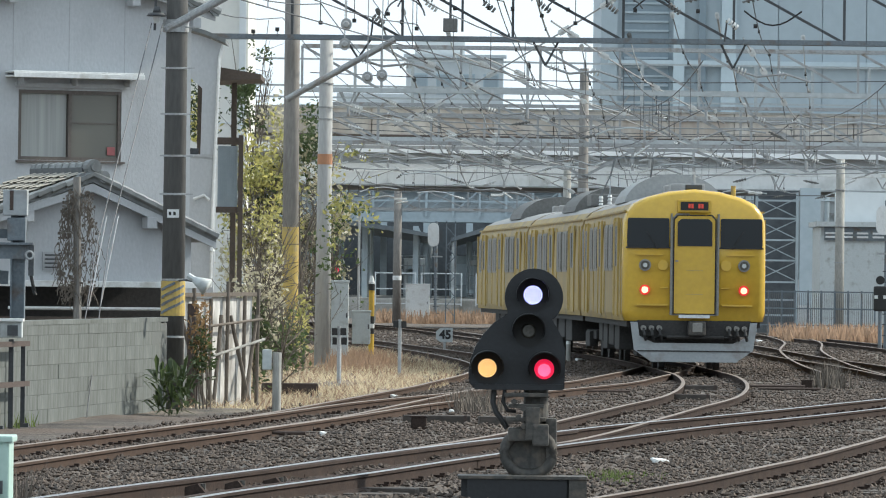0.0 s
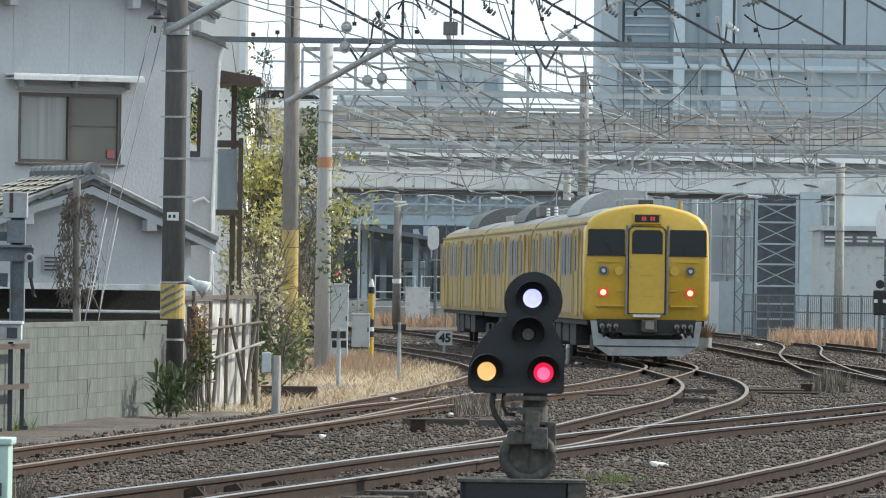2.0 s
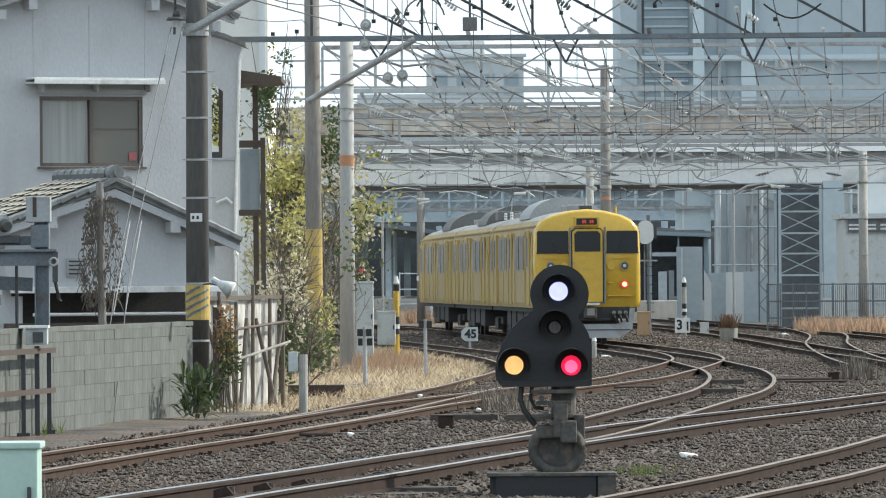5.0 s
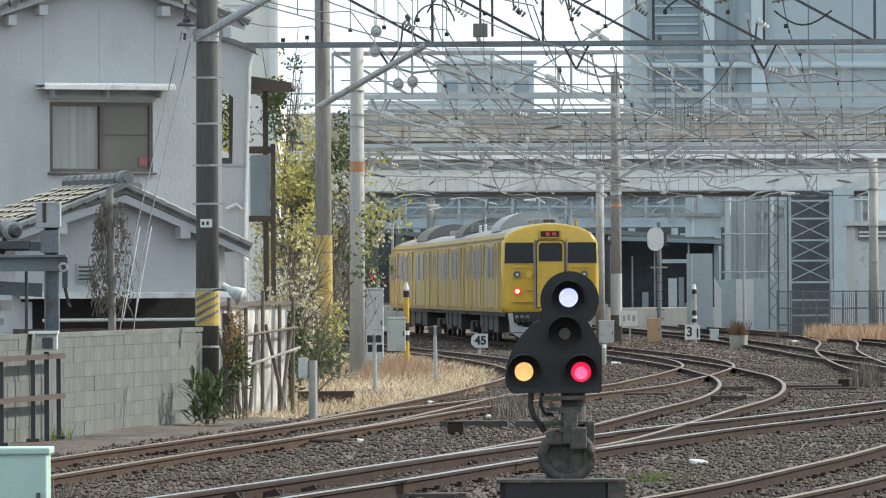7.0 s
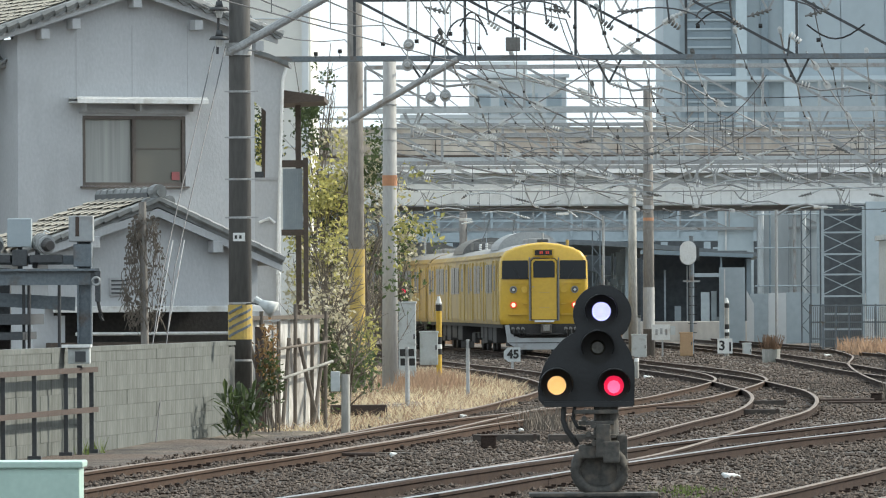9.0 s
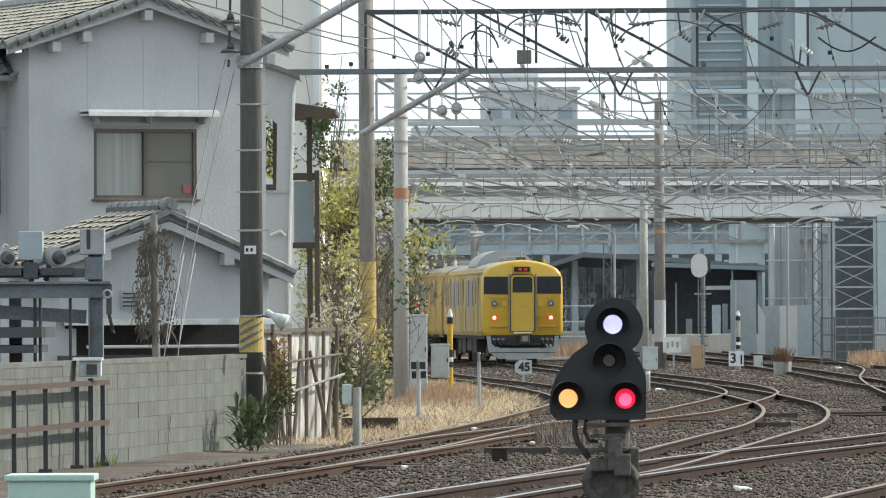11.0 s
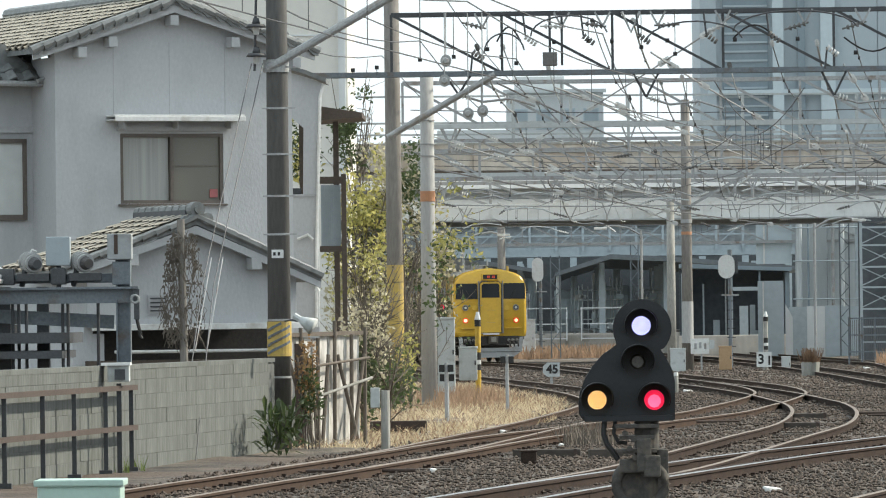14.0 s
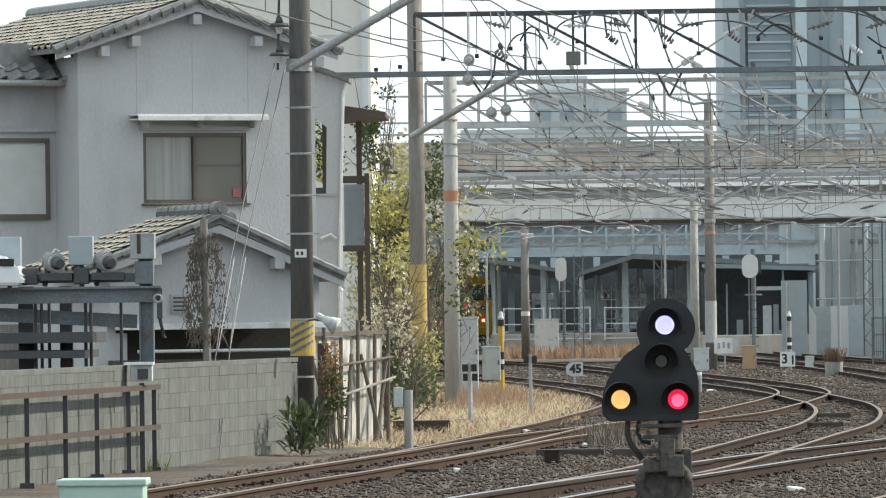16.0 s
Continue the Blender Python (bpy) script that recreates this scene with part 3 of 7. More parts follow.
HM = pose(-7.65, 104, 0, 0, 0, 25)


def build_house():
    h = thing("house", "two-storey grey stucco house with a tiled gable roof", "house", HM)
    # walls with thickness, window opening left in the front one
    z0 = -0.3
    win = (1.08, 2.82, 3.57, 4.67)
    fw = nb()
    prism(fw, [(0, z0), (4.0, z0), (4.0, win[2]), (0, win[2])], 0, 0.18)
    prism(fw, [(0, win[2]), (win[0], win[2]), (win[0], win[3]), (0, win[3])], 0, 0.18)
    prism(fw, [(win[1], win[2]), (4.0, win[2]), (4.0, win[3]), (win[1], win[3])], 0, 0.18)
    prism(fw, [(0, win[3]), (4.0, win[3]), (4.0, 6.0), (1.92, 6.66), (0, 6.03)], 0, 0.18)
    part("front_wall", fw, "stucco", h)
    for x in (0.98, 1.92, 2.86):
        part("wall_joint", box(nb(), x, -0.003, 5.5, 0.012, 0.006, 1.2), "stucco_trim", h)
    lw = nb()
    prism(lw, [(0.0, z0), (0.18, z0), (0.18, 5.86), (0.0, 5.86)], 0.18, 1.02)
    part("side_wall", lw, "stucco", h)
    bw = nb()
    box(bw, 2.0, 4.1, 2.7, 3.96, 6.0, 5.9)
    part("inner_wall", bw, "stucco", h)
    # roof: two tiled slopes and barge boards
    sl = (6.78 - 6.0) / 2.35
    rl = nb()
    prism(rl, [(1.92, 6.68), (-0.45, 5.90), (-0.45, 5.98), (1.92, 6.78), (4.32, 6.0), (4.32, 5.92)], -0.28, 7.2)
    roof = part("roof", rl, "tile", h, "grey tiled gable roof")
    tiled_slope(roof, (-0.45, 7.1, 6.0), (0, -1, 0), (2.37, 0, 0.8), 26, 10, TILE_TAN)
    for side in (-1, 1):
        bb = nb()
        ex, ez = (-0.45, 5.80) if side < 0 else (4.3, 5.82)
        prism(bb, [(1.92, 6.56), (ex, ez + 0.0), (ex, ez + 0.11), (1.92, 6.68)], -0.26, -0.21)
        part("barge_board", bb, "stucco", h)
        for k in range(1, 5 if side > 0 else 4):
            f = k / 4.6
            x, z = 1.92 + (ex - 1.92) * f, 6.5 + (ez - 6.55) * f
            if k % 2 == 0 or k == 3 and side < 0:
                part("purlin_end", box(nb(), x, -0.13, z - 0.08, 0.14, 0.25, 0.16, bev=0.01), "stucco", h)
        for k in range(12):
            f = (k + 0.5) / 12
            x, z = 1.92 + (ex - 1.92) * f, 6.78 + (ez + 0.19 - 6.78) * f
            vt = nb()
            tube(vt, (x + side * 0.15, -0.3, z - 0.075), (x - side * 0.08, -0.3, z + 0.03), 0.075, 0.055, 8)
            prism(vt, [(x + side * 0.13, z - 0.15), (x + side * 0.04, z - 0.14), (x - side * 0.09, z - 0.01), (x + side * 0.13, z - 0.04)], -0.33, -0.28)
            part("verge_tile", vt, "tile", h)
    part("ridge_tile", tube(nb(), (1.92, -0.33, 6.86), (1.92, 7.2, 6.86), 0.11), "tile", h)
    part("purlin_end", box(nb(), 1.92, -0.13, 6.44, 0.14, 0.25, 0.162, bev=0.01), "stucco", h)
    # window with its small metal awning
    sliding_window(h, win[0], win[1], win[2], win[3], 0.06, rail_at=4.16)
    part("window_sill", box(nb(), 1.95, -0.03, 3.55, 1.82, 0.08, 0.03), "sash", h)
    part("window_head", box(nb(), 1.95, -0.03, 4.74, 1.86, 0.07, 0.07), "stucco_trim", h)
    aw = nb()
    for z0_, z1_, y0_, y1_ in ((4.925, 4.955, -0.36, 0.0), (4.85, 4.93, -0.40, -0.365), (4.86, 4.885, -0.30, 0.0)):
        box(aw, 1.95, (y0_ + y1_) / 2, (z0_ + z1_) / 2, 2.2, y1_ - y0_, z1_ - z0_, bev=0.008)
    awning = part("window_awning", aw, "white", h, "pale painted metal awning")
    for x in (1.05, 1.95, 2.85):
        part("awning_bracket", prism(nb(), [(x, 4.74), (x + 0.03, 4.74), (x + 0.03, 4.86), (x, 4.86)], -0.26, 0.0), "stucco_trim", awning)
    part("sticker", box(nb(), 2.66, 0.03, 3.73, 0.13, 0.012, 0.13), "pink", h, "small red patch behind the pane")
    # left wing, set back
    lwm = nb()
    prism(lwm, [(-3.0, z0), (0.0, z0), (0.0, 5.45), (-3.0, 5.45)], 1.02, 3.4)
    part("wing_wall", lwm, "stucco", h)
    part("band", box(nb(), -1.5, 0.99, 4.76, 3.0, 0.06, 0.1), "stucco_trim", h)
    fr = nb()
    box(fr, -0.72, 0.99, 4.58, 1.2, 0.08, 0.07)
    box(fr, -0.72, 0.99, 3.38, 1.2, 0.08, 0.09)
    box(fr, -0.15, 0.99, 3.98, 0.06, 0.08, 1.26)
    box(fr, -1.3, 0.99, 3.98, 0.06, 0.08, 1.26)
    sw = part("window", fr, "sash", h)
    part("pane", box(nb(), -0.72, 1.0, 3.98, 1.1, 0.012, 1.2), "frost", sw, "frosted pale pane")
    lr = nb()
    prism(lr, [(0.35, 5.5), (-3.2, 5.5), (-3.2, 5.44), (0.35, 5.44)], 0.6, 1.0)
    part("wing_eave", lr, "tile", h)
    tiled_slope(part("wing_roof", prism(nb(), [(0.2, 5.5), (-3.2, 5.5), (-3.2, 6.1), (-0.5, 6.1)], 0.9, 1.0), "tile", h), (-3.2, 0.6, 5.52), (1, 0, 0), (0, 0.75, 0.5), 12, 4, TILE_GREY)
    part("gutter", tube(nb(), (-3.2, 0.55, 5.48), (0.35, 0.55, 5.46), 0.05), "galv", h)
    part("downpipe", bent(nb(), [(0.1, 0.5, 5.95), (0.12, 0.5, 5.6), (-0.12, 0.45, 5.5)], 0.035), "galv", h)
    return h


build_house()
AM = pose(-7.0, 97.5, 0, 0, 0, 25)


def build_annex():
    a = thing("annex", "low grey stucco annex with a small tiled gable roof", "outbuilding", AM)
    w = nb()
    prism(w, [(0.28, 1.66), (3.6, 1.66), (3.6, 2.4), (1.92, 3.12), (0.1, 2.4), (0.28, 2.3)], 0, 0.15)
    part("front_wall", w, "stucco", a)
    part("side_wall", box(nb(), 0.35, 1.5, 2.0, 0.14, 2.7, 0.9), "stucco", a)
    part("base_wall", box(nb(), 0.35, 1.5, 0.7, 0.5, 2.7, 1.7), "stucco", a)
    part("white_fascia", box(nb(), 2.0, -0.06, 1.64, 3.3, 0.14, 0.09, bev=0.01), "white", a, "white metal fascia strip")
    # near-black sheet: the recess's shade is put into its colour
    part("recess_back", box(nb(), 2.0, 0.9, 0.7, 3.3, 0.1, 1.9), "under", a, "recess sheet with shade put into its dark colour")
    part("recess_rail", tube(nb(), (0.7, -0.02, 1.28), (3.3, -0.02, 1.28), 0.025), "white", a)
    part("recess_sill", box(nb(), 2.0, 0.1, 1.12, 3.4, 0.3, 0.07), "brown_steel", a)
    vent = nb()
    box(vent, 1.38, -0.015, 1.97, 0.3, 0.03, 0.27)
    v = part("wall_vent", vent, "stucco_trim", a, "grey louvred wall vent")
    for k in range(4):
        part("slat", box(nb(), 1.38, -0.035, 1.88 + k * 0.06, 0.24, 0.012, 0.022), "steel_dark", v)
    r = nb()
    prism(r, [(1.92, 3.14), (-0.3, 2.4), (-0.3, 2.48), (1.92, 3.24), (3.9, 2.36), (3.9, 2.28)], -0.25, 2.1)
    roof = part("roof", r, "tile", a, "grey tiled roof")
    tiled_slope(roof, (-0.32, 2.05, 2.5), (0, -1, 0), (2.22, 0, 0.76), 8, 9, TILE_TAN)
    tiled_slope(roof, (3.92, -0.2, 2.38), (0, 1, 0), (-2.0, 0, 0.88), 8, 8, TILE_GREY)
    for side, ex, ez in ((-1, -0.3, 2.32), (1, 3.9, 2.22)):
        part("barge_board", prism(nb(), [(1.92, 3.0), (ex, ez - 0.03), (ex, ez + 0.08), (1.92, 3.12)], -0.24, -0.19), "stucco", a, "pale barge board")
        for f in (0.45, 0.92) if side < 0 else (0.48,):
            x, z = 1.92 + (ex - 1.92) * f, 2.97 + (ez - 3.0) * f
            part("purlin_end", box(nb(), x, -0.14, z - 0.04, 0.16, 0.22, 0.17, bev=0.01), "stucco", a)
        for k in range(10):
            f = (k + 0.5) / 10
            x, z = 1.92 + (ex - 1.92) * f, 3.26 + (ez + 0.16 - 3.26) * f
            part("verge_tile", tube(nb(), (x + side * 0.11, -0.27, z - 0.05), (x - side * 0.11, -0.27, z + 0.045), 0.06, 0.05, 6), "tile", a)
    rt = nb()
    tube(rt, (1.92, -0.1, 3.36), (1.92, 2.1, 3.36), 0.075)
    for k in range(8):
        tube(rt, (1.92, k * 0.27, 3.36), (1.92, k * 0.27 + 0.05, 3.36), 0.09)
    part("ridge_cap", rt, "tile", a, "pale ridge cap tiles")
    part("ridge", box(nb(), 1.92, 1.0, 3.24, 0.2, 2.1, 0.22), "ridge_dark", a, "dark ridge course")
    oni = nb()
    tube(oni, (1.92, -0.3, 3.36), (1.92, -0.12, 3.36), 0.115, seg=14)
    tube(oni, (1.92, -0.34, 3.36), (1.92, -0.3, 3.36), 0.06, seg=14)
    tube(oni, (2.08, -0.3, 3.22), (2.08, -0.12, 3.22), 0.09, seg=12)
    tube(oni, (1.74, -0.3, 3.2), (1.74, -0.12, 3.2), 0.07, seg=12)
    part("ridge_end_ornament", oni, "tile", a)
    return a


build_annex()


def build_wing():
    """The narrow corner of the house beyond the pole, with a notched opening, canopy and screen."""
    h = thing("corner_annex", "narrow grey stucco corner with a notched opening and brown canopy", "outbuilding", pose(0, 110, 0))
    w = nb()
    prism(w, [(-4.9, -0.3), (-3.78, -0.3), (-3.77, 3.78), (-4.9, 3.78)], 0, 0.2)
    prism(w, [(-4.02, 3.78), (-3.77, 3.78), (-3.69, 5.62), (-3.95, 5.72), (-4.9, 6.0), (-4.9, 5.12), (-4.28, 5.12), (-4.0, 4.88)], 0, 0.2)
    part("wall", w, "stucco", h)
    part("back_wall", box(nb(), -4.55, 1.6, 1.7, 0.7, 2.8, 4.0), "stucco", h)
    part("rear_post", box(nb(), -4.12, 2.6, 4.6, 0.1, 0.1, 2.2), "brown_steel", h)
    part("opening_rail", box(nb(), -4.35, 0.1, 3.83, 0.6, 0.1, 0.12), "steel_dark", h)
    part("roof_edge", prism(nb(), [(-5.0, 6.06), (-3.95, 5.76), (-3.62, 5.62), (-3.62, 5.69), (-3.95, 5.83), (-5.0, 6.13)], -0.15, 1.5), "tile", h)
    part("downpipe", bent(nb(), [(-3.66, -0.04, 5.6), (-3.72, -0.04, 5.4), (-3.80, -0.04, 3.0), (-3.82, -0.04, 1.6)], 0.03), "white", h, "pale downpipe")
    part("string_course", box(nb(), -4.3, -0.015, 3.77, 1.1, 0.03, 0.04), "stucco_trim", h)
    c = nb()
    prism(c, [(-3.8, 5.26), (-3.05, 5.14), (-3.05, 5.06), (-3.8, 5.02)], 0.5, 3.0)
    part("canopy", c, "brown_steel", h, "brown metal canopy")
    part("canopy_post", box(nb(), -3.53, 1.9, 2.4, 0.09, 0.09, 5.3), "brown_steel", h)
    s = part("screen", box(nb(), -3.62, 1.7, 3.46, 0.33, 0.03, 1.02), "panel", h, "blue-grey corrugated screen")
    for k in range(9):
        part("screen_rib", box(nb(), -3.76 + k * 0.036, 1.675, 3.46, 0.012, 0.02, 1.0), "panel", s)
    part("screen_frame", box(nb(), -3.6, 1.7, 4.05, 0.42, 0.08, 0.12), "brown_steel", h)
    part("screen_frame", box(nb(), -3.6, 1.7, 2.9, 0.42, 0.08, 0.1), "brown_steel", h)
    part("post", box(nb(), -3.4, 1.65, 1.95, 0.08, 0.08, 4.4), "brown_steel", h)
    part("vent_pipe", bent(nb(), [(-4.12, -0.05, 3.05), (-3.95, -0.05, 3.12), (-3.86, -0.05, 3.04)], 0.03), "white", h, "white bent vent pipe")
    p = nb()
    bent(p, [(-4.05, -0.08, 2.4), (-3.9, -0.08, 2.42), (-3.8, -0.08, 2.36), (-3.8, -0.08, 2.2)], 0.05)
    part("vent_pipe", p, "white", h, "white bent vent pipe")
    return h


build_wing()


# ---- block wall, railing ----
def wall_at(y, off=0.0):
    return -15.66 + 0.1217 * y + off


def build_block_wall():
    e = thing("block_wall", "weathered grey concrete block wall beside the track", "wall", kind="structure")
    a, b = Vector((wall_at(66), 66, 0)), Vector((wall_at(95.6), 95.6, 0))
    d = (b - a).normalized()
    rot = math.atan2(d.y, d.x)
    core = nb()
    mm = Matrix.Translation((a + b) / 2) @ Matrix.Rotation(rot, 4, "Z")
    box(core, 0, 0.0, 0.45, (b - a).length, 0.176, 1.3, mm)
    part("mortar_core", core, "mortar", e)
    bm = nb()
    box(bm, 0, 0, 0, 1.481, 0.08, 0.188, bev=0.003)
    me = bpy.data.meshes.new("block")
    bm.to_mesh(me)
    bm.free()
    me.materials.append(M["block"])
    for j in range(7):
        for i in range(20):
            s = i * 1.485 + (0.74 if j % 2 else 0) + 0.3
            if s > (b - a).length - 0.7:
                continue
            ob = new("block", me)
            p = a + d * s + Vector((0.055, 0, -0.16 + 0.095 + j * 0.191))
            ob.matrix_basis = Matrix.Translation(p + Vector((random.uniform(-0.004, 0.004), 0, 0))) @ Matrix.Rotation(rot, 4, "Z")
            ob.parent = e
    cap = nb()
    box(cap, 0, 0.0, 1.15, (b - a).length, 0.2, 0.06, mm)
    part("coping", cap, "block", e)
    end = nb()
    box(end, (b - a).length / 2 - 0.1, 0.03, 0.5, 0.2, 0.2, 1.36, mm)
    part("end_pier", end, "block", e)


build_block_wall()


def build_railing():
    e = thing("railing", "rusty dark steel railing in front of the block wall", "railing")
    def at(y, z):
        return (wall_at(y, 0.3), y, z)
    for y in (73.4, 75.5, 77.7, 79.6, 81.6, 83.3):
        bm = nb()
        bar(bm, at(y, -0.25), at(y, 0.9), 0.055)
        box(bm, *at(y, -0.16), 0.16, 0.16, 0.14)
        part("post", bm, "steel_dark", e)
    for z, mt in ((0.9, "rust"), (0.4, "rust")):
        part("rail", bar(nb(), at(70, z), at(83.6, z), 0.065), mt, e, "rusty rail")
    part("kerb", bar(nb(), at(66, -0.2), at(84, -0.2), 0.4, 0.08), "rust", e, "rust-stained concrete kerb")
    b = thing("lamp_box", "small pale square lamp box on a dark post", "lamp", pose(*at(82.5, 0)))
    part("post", box(nb(), 0, 0, 0.36, 0.06, 0.06, 1.2), "steel_dark", b)
    part("case", box(nb(), 0, 0, 1.08, 0.27, 0.22, 0.2, bev=0.015), "cabinet", b)
    part("hood", box(nb(), -0.03, -0.02, 1.2, 0.36, 0.3, 0.035), "white", b)
    part("lens", box(nb(), 0.02, -0.115, 1.07, 0.13, 0.02, 0.13), "steel_dark", b)


build_railing()


# ---- poles ----
def build_pole(x, y, r0, r1, z1, material, label, lean=0.0, bands=(), z0=-0.4):
    e = thing("utility_pole", label, "pole", pose(x, y, 0), "utility poles")
    part("shaft", tube(nb(), (0, 0, z0), (lean, 0, z1), r0, r1, 20), material, e, smooth=True)
    for z, hgt, rr, mt in bands:
        part("band", tube(nb(), (lean * (z - z0) / (z1 - z0), 0, z - hgt / 2), (lean * (z - z0) / (z1 - z0), 0, z + hgt / 2), rr, rr, 20), mt, e, smooth=False)
    return e


POLE_A = build_pole(-3.88, 96, 0.172, 0.135, 11.0, "pole_dark", "dark concrete utility pole with step bolts and striped guard", 0.03,
                    [(z, 0.03, 0.168, "galv") for z in (5.35, 4.76, 4.1, 3.5, 2.95, 1.72, 0.9, 0.75)] + [(1.45, 0.5, 0.176, "yellow_faded")])


def dress_pole_a():
    for z in (5.35, 4.76, 4.1, 3.5, 2.95):
        part("step_bolt", bar(nb(), (-0.2, -0.12, z), (0.28, -0.12, z), 0.02), "galv", POLE_A)
    for k in range(5):
        s = nb()
        for j in range(5):
            a0 = -2.6 + j * 0.42
            zz = 1.24 + k * 0.11 + j * 0.035
            if zz > 1.66:
                continue
            p = Vector((0.181 * math.cos(a0), 0.181 * math.sin(a0), zz))
            q = Vector((0.181 * math.cos(a0 + 0.42), 0.181 * math.sin(a0 + 0.42), zz + 0.035))
            bar(s, p, q, 0.012, 0.035)
        if len(s.verts):
            part("guard_stripe", s, "steel_grey", POLE_A, "dark diagonal stripe")
        else:
            s.free()
    part("number_plate", box(nb(), 0.0, -0.178, 2.67, 0.17, 0.01, 0.12), "white", POLE_A, "white plate with unreadable marks")
    for dx in (-0.045, 0.02):
        part("plate_mark", box(nb(), dx, -0.186, 2.67, 0.035, 0.006, 0.05), "char", POLE_A)
    br = nb()
    tube(br, (-0.12, -0.15, 5.32), (2.2, -0.4, 6.62), 0.06, seg=10)
    tube(br, (-0.12, 0.1, 5.36), (2.2, -0.1, 6.66), 0.045, seg=10)
    part("brace_tube", br, "galv", POLE_A, "galvanised tube brace")
    part("collar", tube(nb(), (0, 0, 5.28), (0, 0, 5.46), 0.19, seg=16), "galv", POLE_A)
    hung = nb()
    tube(hung, (-0.26, -0.1, 6.7), (-0.3, -0.12, 5.3), 0.02)
    part("hanger", hung, "steel_dark", POLE_A)
    for z in (5.92, 5.5):
        ins = nb()
        tube(ins, (-0.27, -0.16, z), (-0.27, -0.16, z + 0.05), 0.15, 0.12, 16)
        tube(ins, (-0.27, -0.16, z + 0.05), (-0.27, -0.16, z + 0.14), 0.06, 0.04, 12)
        part("insulator", ins, "steel_dark", POLE_A, "dark disc insulator", True)
        part("insulator_cap", tube(nb(), (-0.27, -0.16, z - 0.1), (-0.27, -0.16, z), 0.04, 0.06, 10), "porcelain", POLE_A)


dress_pole_a()
POLE_B = build_pole(-3.2, 140, 0.175, 0.155, 9.6, "pole", "brown concrete catenary mast with yellow painted foot", -0.02, [(1.75, 2.2, 0.178, "yellow_faded")])
POLE_C = build_pole(-2.53, 141, 0.17, 0.14, 6.9, "pole_light", "pale concrete pole with a faded orange band", 0.02, [(4.3, 0.22, 0.158, "orange")] + [(z, 0.025, 0.16, "galv") for z in (5.4, 5.15, 5.9)])
POLE_D = build_pole(4.7, 225, 0.2, 0.15, 9.0, "pole", "brown concrete catenary mast in the yard", 0.0, [(4.5, 0.1, 0.18, "orange"), (1.5, 1.4, 0.195, "pole_light")])
POLE_E = build_pole(4.2, 227, 0.16, 0.13, 5.6, "concrete", "grey concrete pole beside a mast", 0.0)
build_pole(14.15, 238, 0.18, 0.15, 6.3, "concrete", "grey steel catenary mast by the shed", 0.0, [(z, 0.04, 0.2, "galv") for z in (5.2, 3.9, 2.6)])
build_pole(-2.05, 300, 0.2, 0.17, 6.2, "pole", "concrete mast before the station", 0.0, [(1.9, 0.2, 0.2, "white")])


# ---- catenary gantries ----
def build_gantry(y, x0, x1, zl, zu, panel, material, label, turn=0.0, chord=0.07, lace=0.045, x_top=None, lower_mat=None, hang=True):
    e = thing("catenary_gantry", label, "gantry", pose(0, y, 0, 0, 0, turn), "catenary gantries")
    x_top = x0 if x_top is None else x_top
    for dy in (0, 0.45):
        part("upper_chord", bar(nb(), (x_top, dy, zu), (x1, dy, zu), chord), material, e)
        part("lower_chord", bar(nb(), (x0, dy, zl), (x1, dy, zl), chord * 1.25), lower_mat or material, e)
    x, k = x_top, 0
    while x < x1:
        part("upright", bar(nb(), (x, 0, zl), (x, 0, zu), lace), material, e)
        if x + panel <= x1:
            part("diagonal", bar(nb(), (x, 0, zu), (x + panel, 0, zl), lace), material, e)
        x += panel
        k += 1
    if hang:
        x = x_top + panel * 0.6
        while x < x1:
            h = nb()
            z = zl - random.uniform(0.35, 0.6)
            bar(h, (x - 0.28, 0.2, zl), (x, 0.2, z), 0.045)
            bar(h, (x + 0.28, 0.2, zl), (x, 0.2, z), 0.045)
            part("drop_bracket", h, material, e)
            a = nb()
            bent(a, [(x, 0.2, z), (x + 0.5, 0.15, z - 0.16), (x + 1.1, 0.1, z - 0.1), (x + 1.6, 0.0, z - 0.26)], 0.028)
            part("steady_arm", a, "galv", e, "pale bent steady arm")
            for dx, dz in ((0.1, -0.02), (0.95, -0.1)):
                i = nb()
                for q in range(3):
                    tube(i, (x + dx + q * 0.07, 0.18, z + dz - 0.02 * q), (x + dx + q * 0.07 + 0.03, 0.18, z + dz - 0.02 * q - 0.01), 0.075, 0.05, 10)
                part("insulator", i, "porcelain", e, "white ribbed insulator")
            x += panel * 1.7
    return e


G1 = build_gantry(139, -5.3, 14.0, 6.81, 8.05, 2.3, "steel_dark", "dark lattice steel catenary gantry over the tracks", -0.6, 0.08, 0.055, x_top=-3.2, lower_mat="steel_grey")
build_gantry(168, -3.6, 16.0, 6.55, 7.65, 2.0, "galv", "grey lattice steel catenary gantry", 0, 0.09, 0.062, lower_mat="dull_white")
build_gantry(200, -3.6, 18.0, 5.9, 6.75, 1.6, "galv", "galvanised lattice catenary gantry", 0, 0.09, 0.07)
build_gantry(232, -4.4, 19.0, 6.7, 7.9, 2.1, "galv", "galvanised lattice catenary gantry", 0, 0.11, 0.08, lower_mat="dull_white")
build_gantry(262, -4.6, 22.0, 6.12, 7.02, 2.4, "galv", "galvanised lattice catenary gantry before the bridge", 0, 0.12, 0.1, lower_mat="white")
build_gantry(300, -5.5, 22.0, 5.0, 6.0, 2.2, "galv", "weathered lattice gantry before the bridge", 0, 0.1, 0.06, hang=False)
GB = nb()
tube(GB, (-3.3, 138.7, 5.5), (-1.05, 138.7, 6.78), 0.055, seg=10)
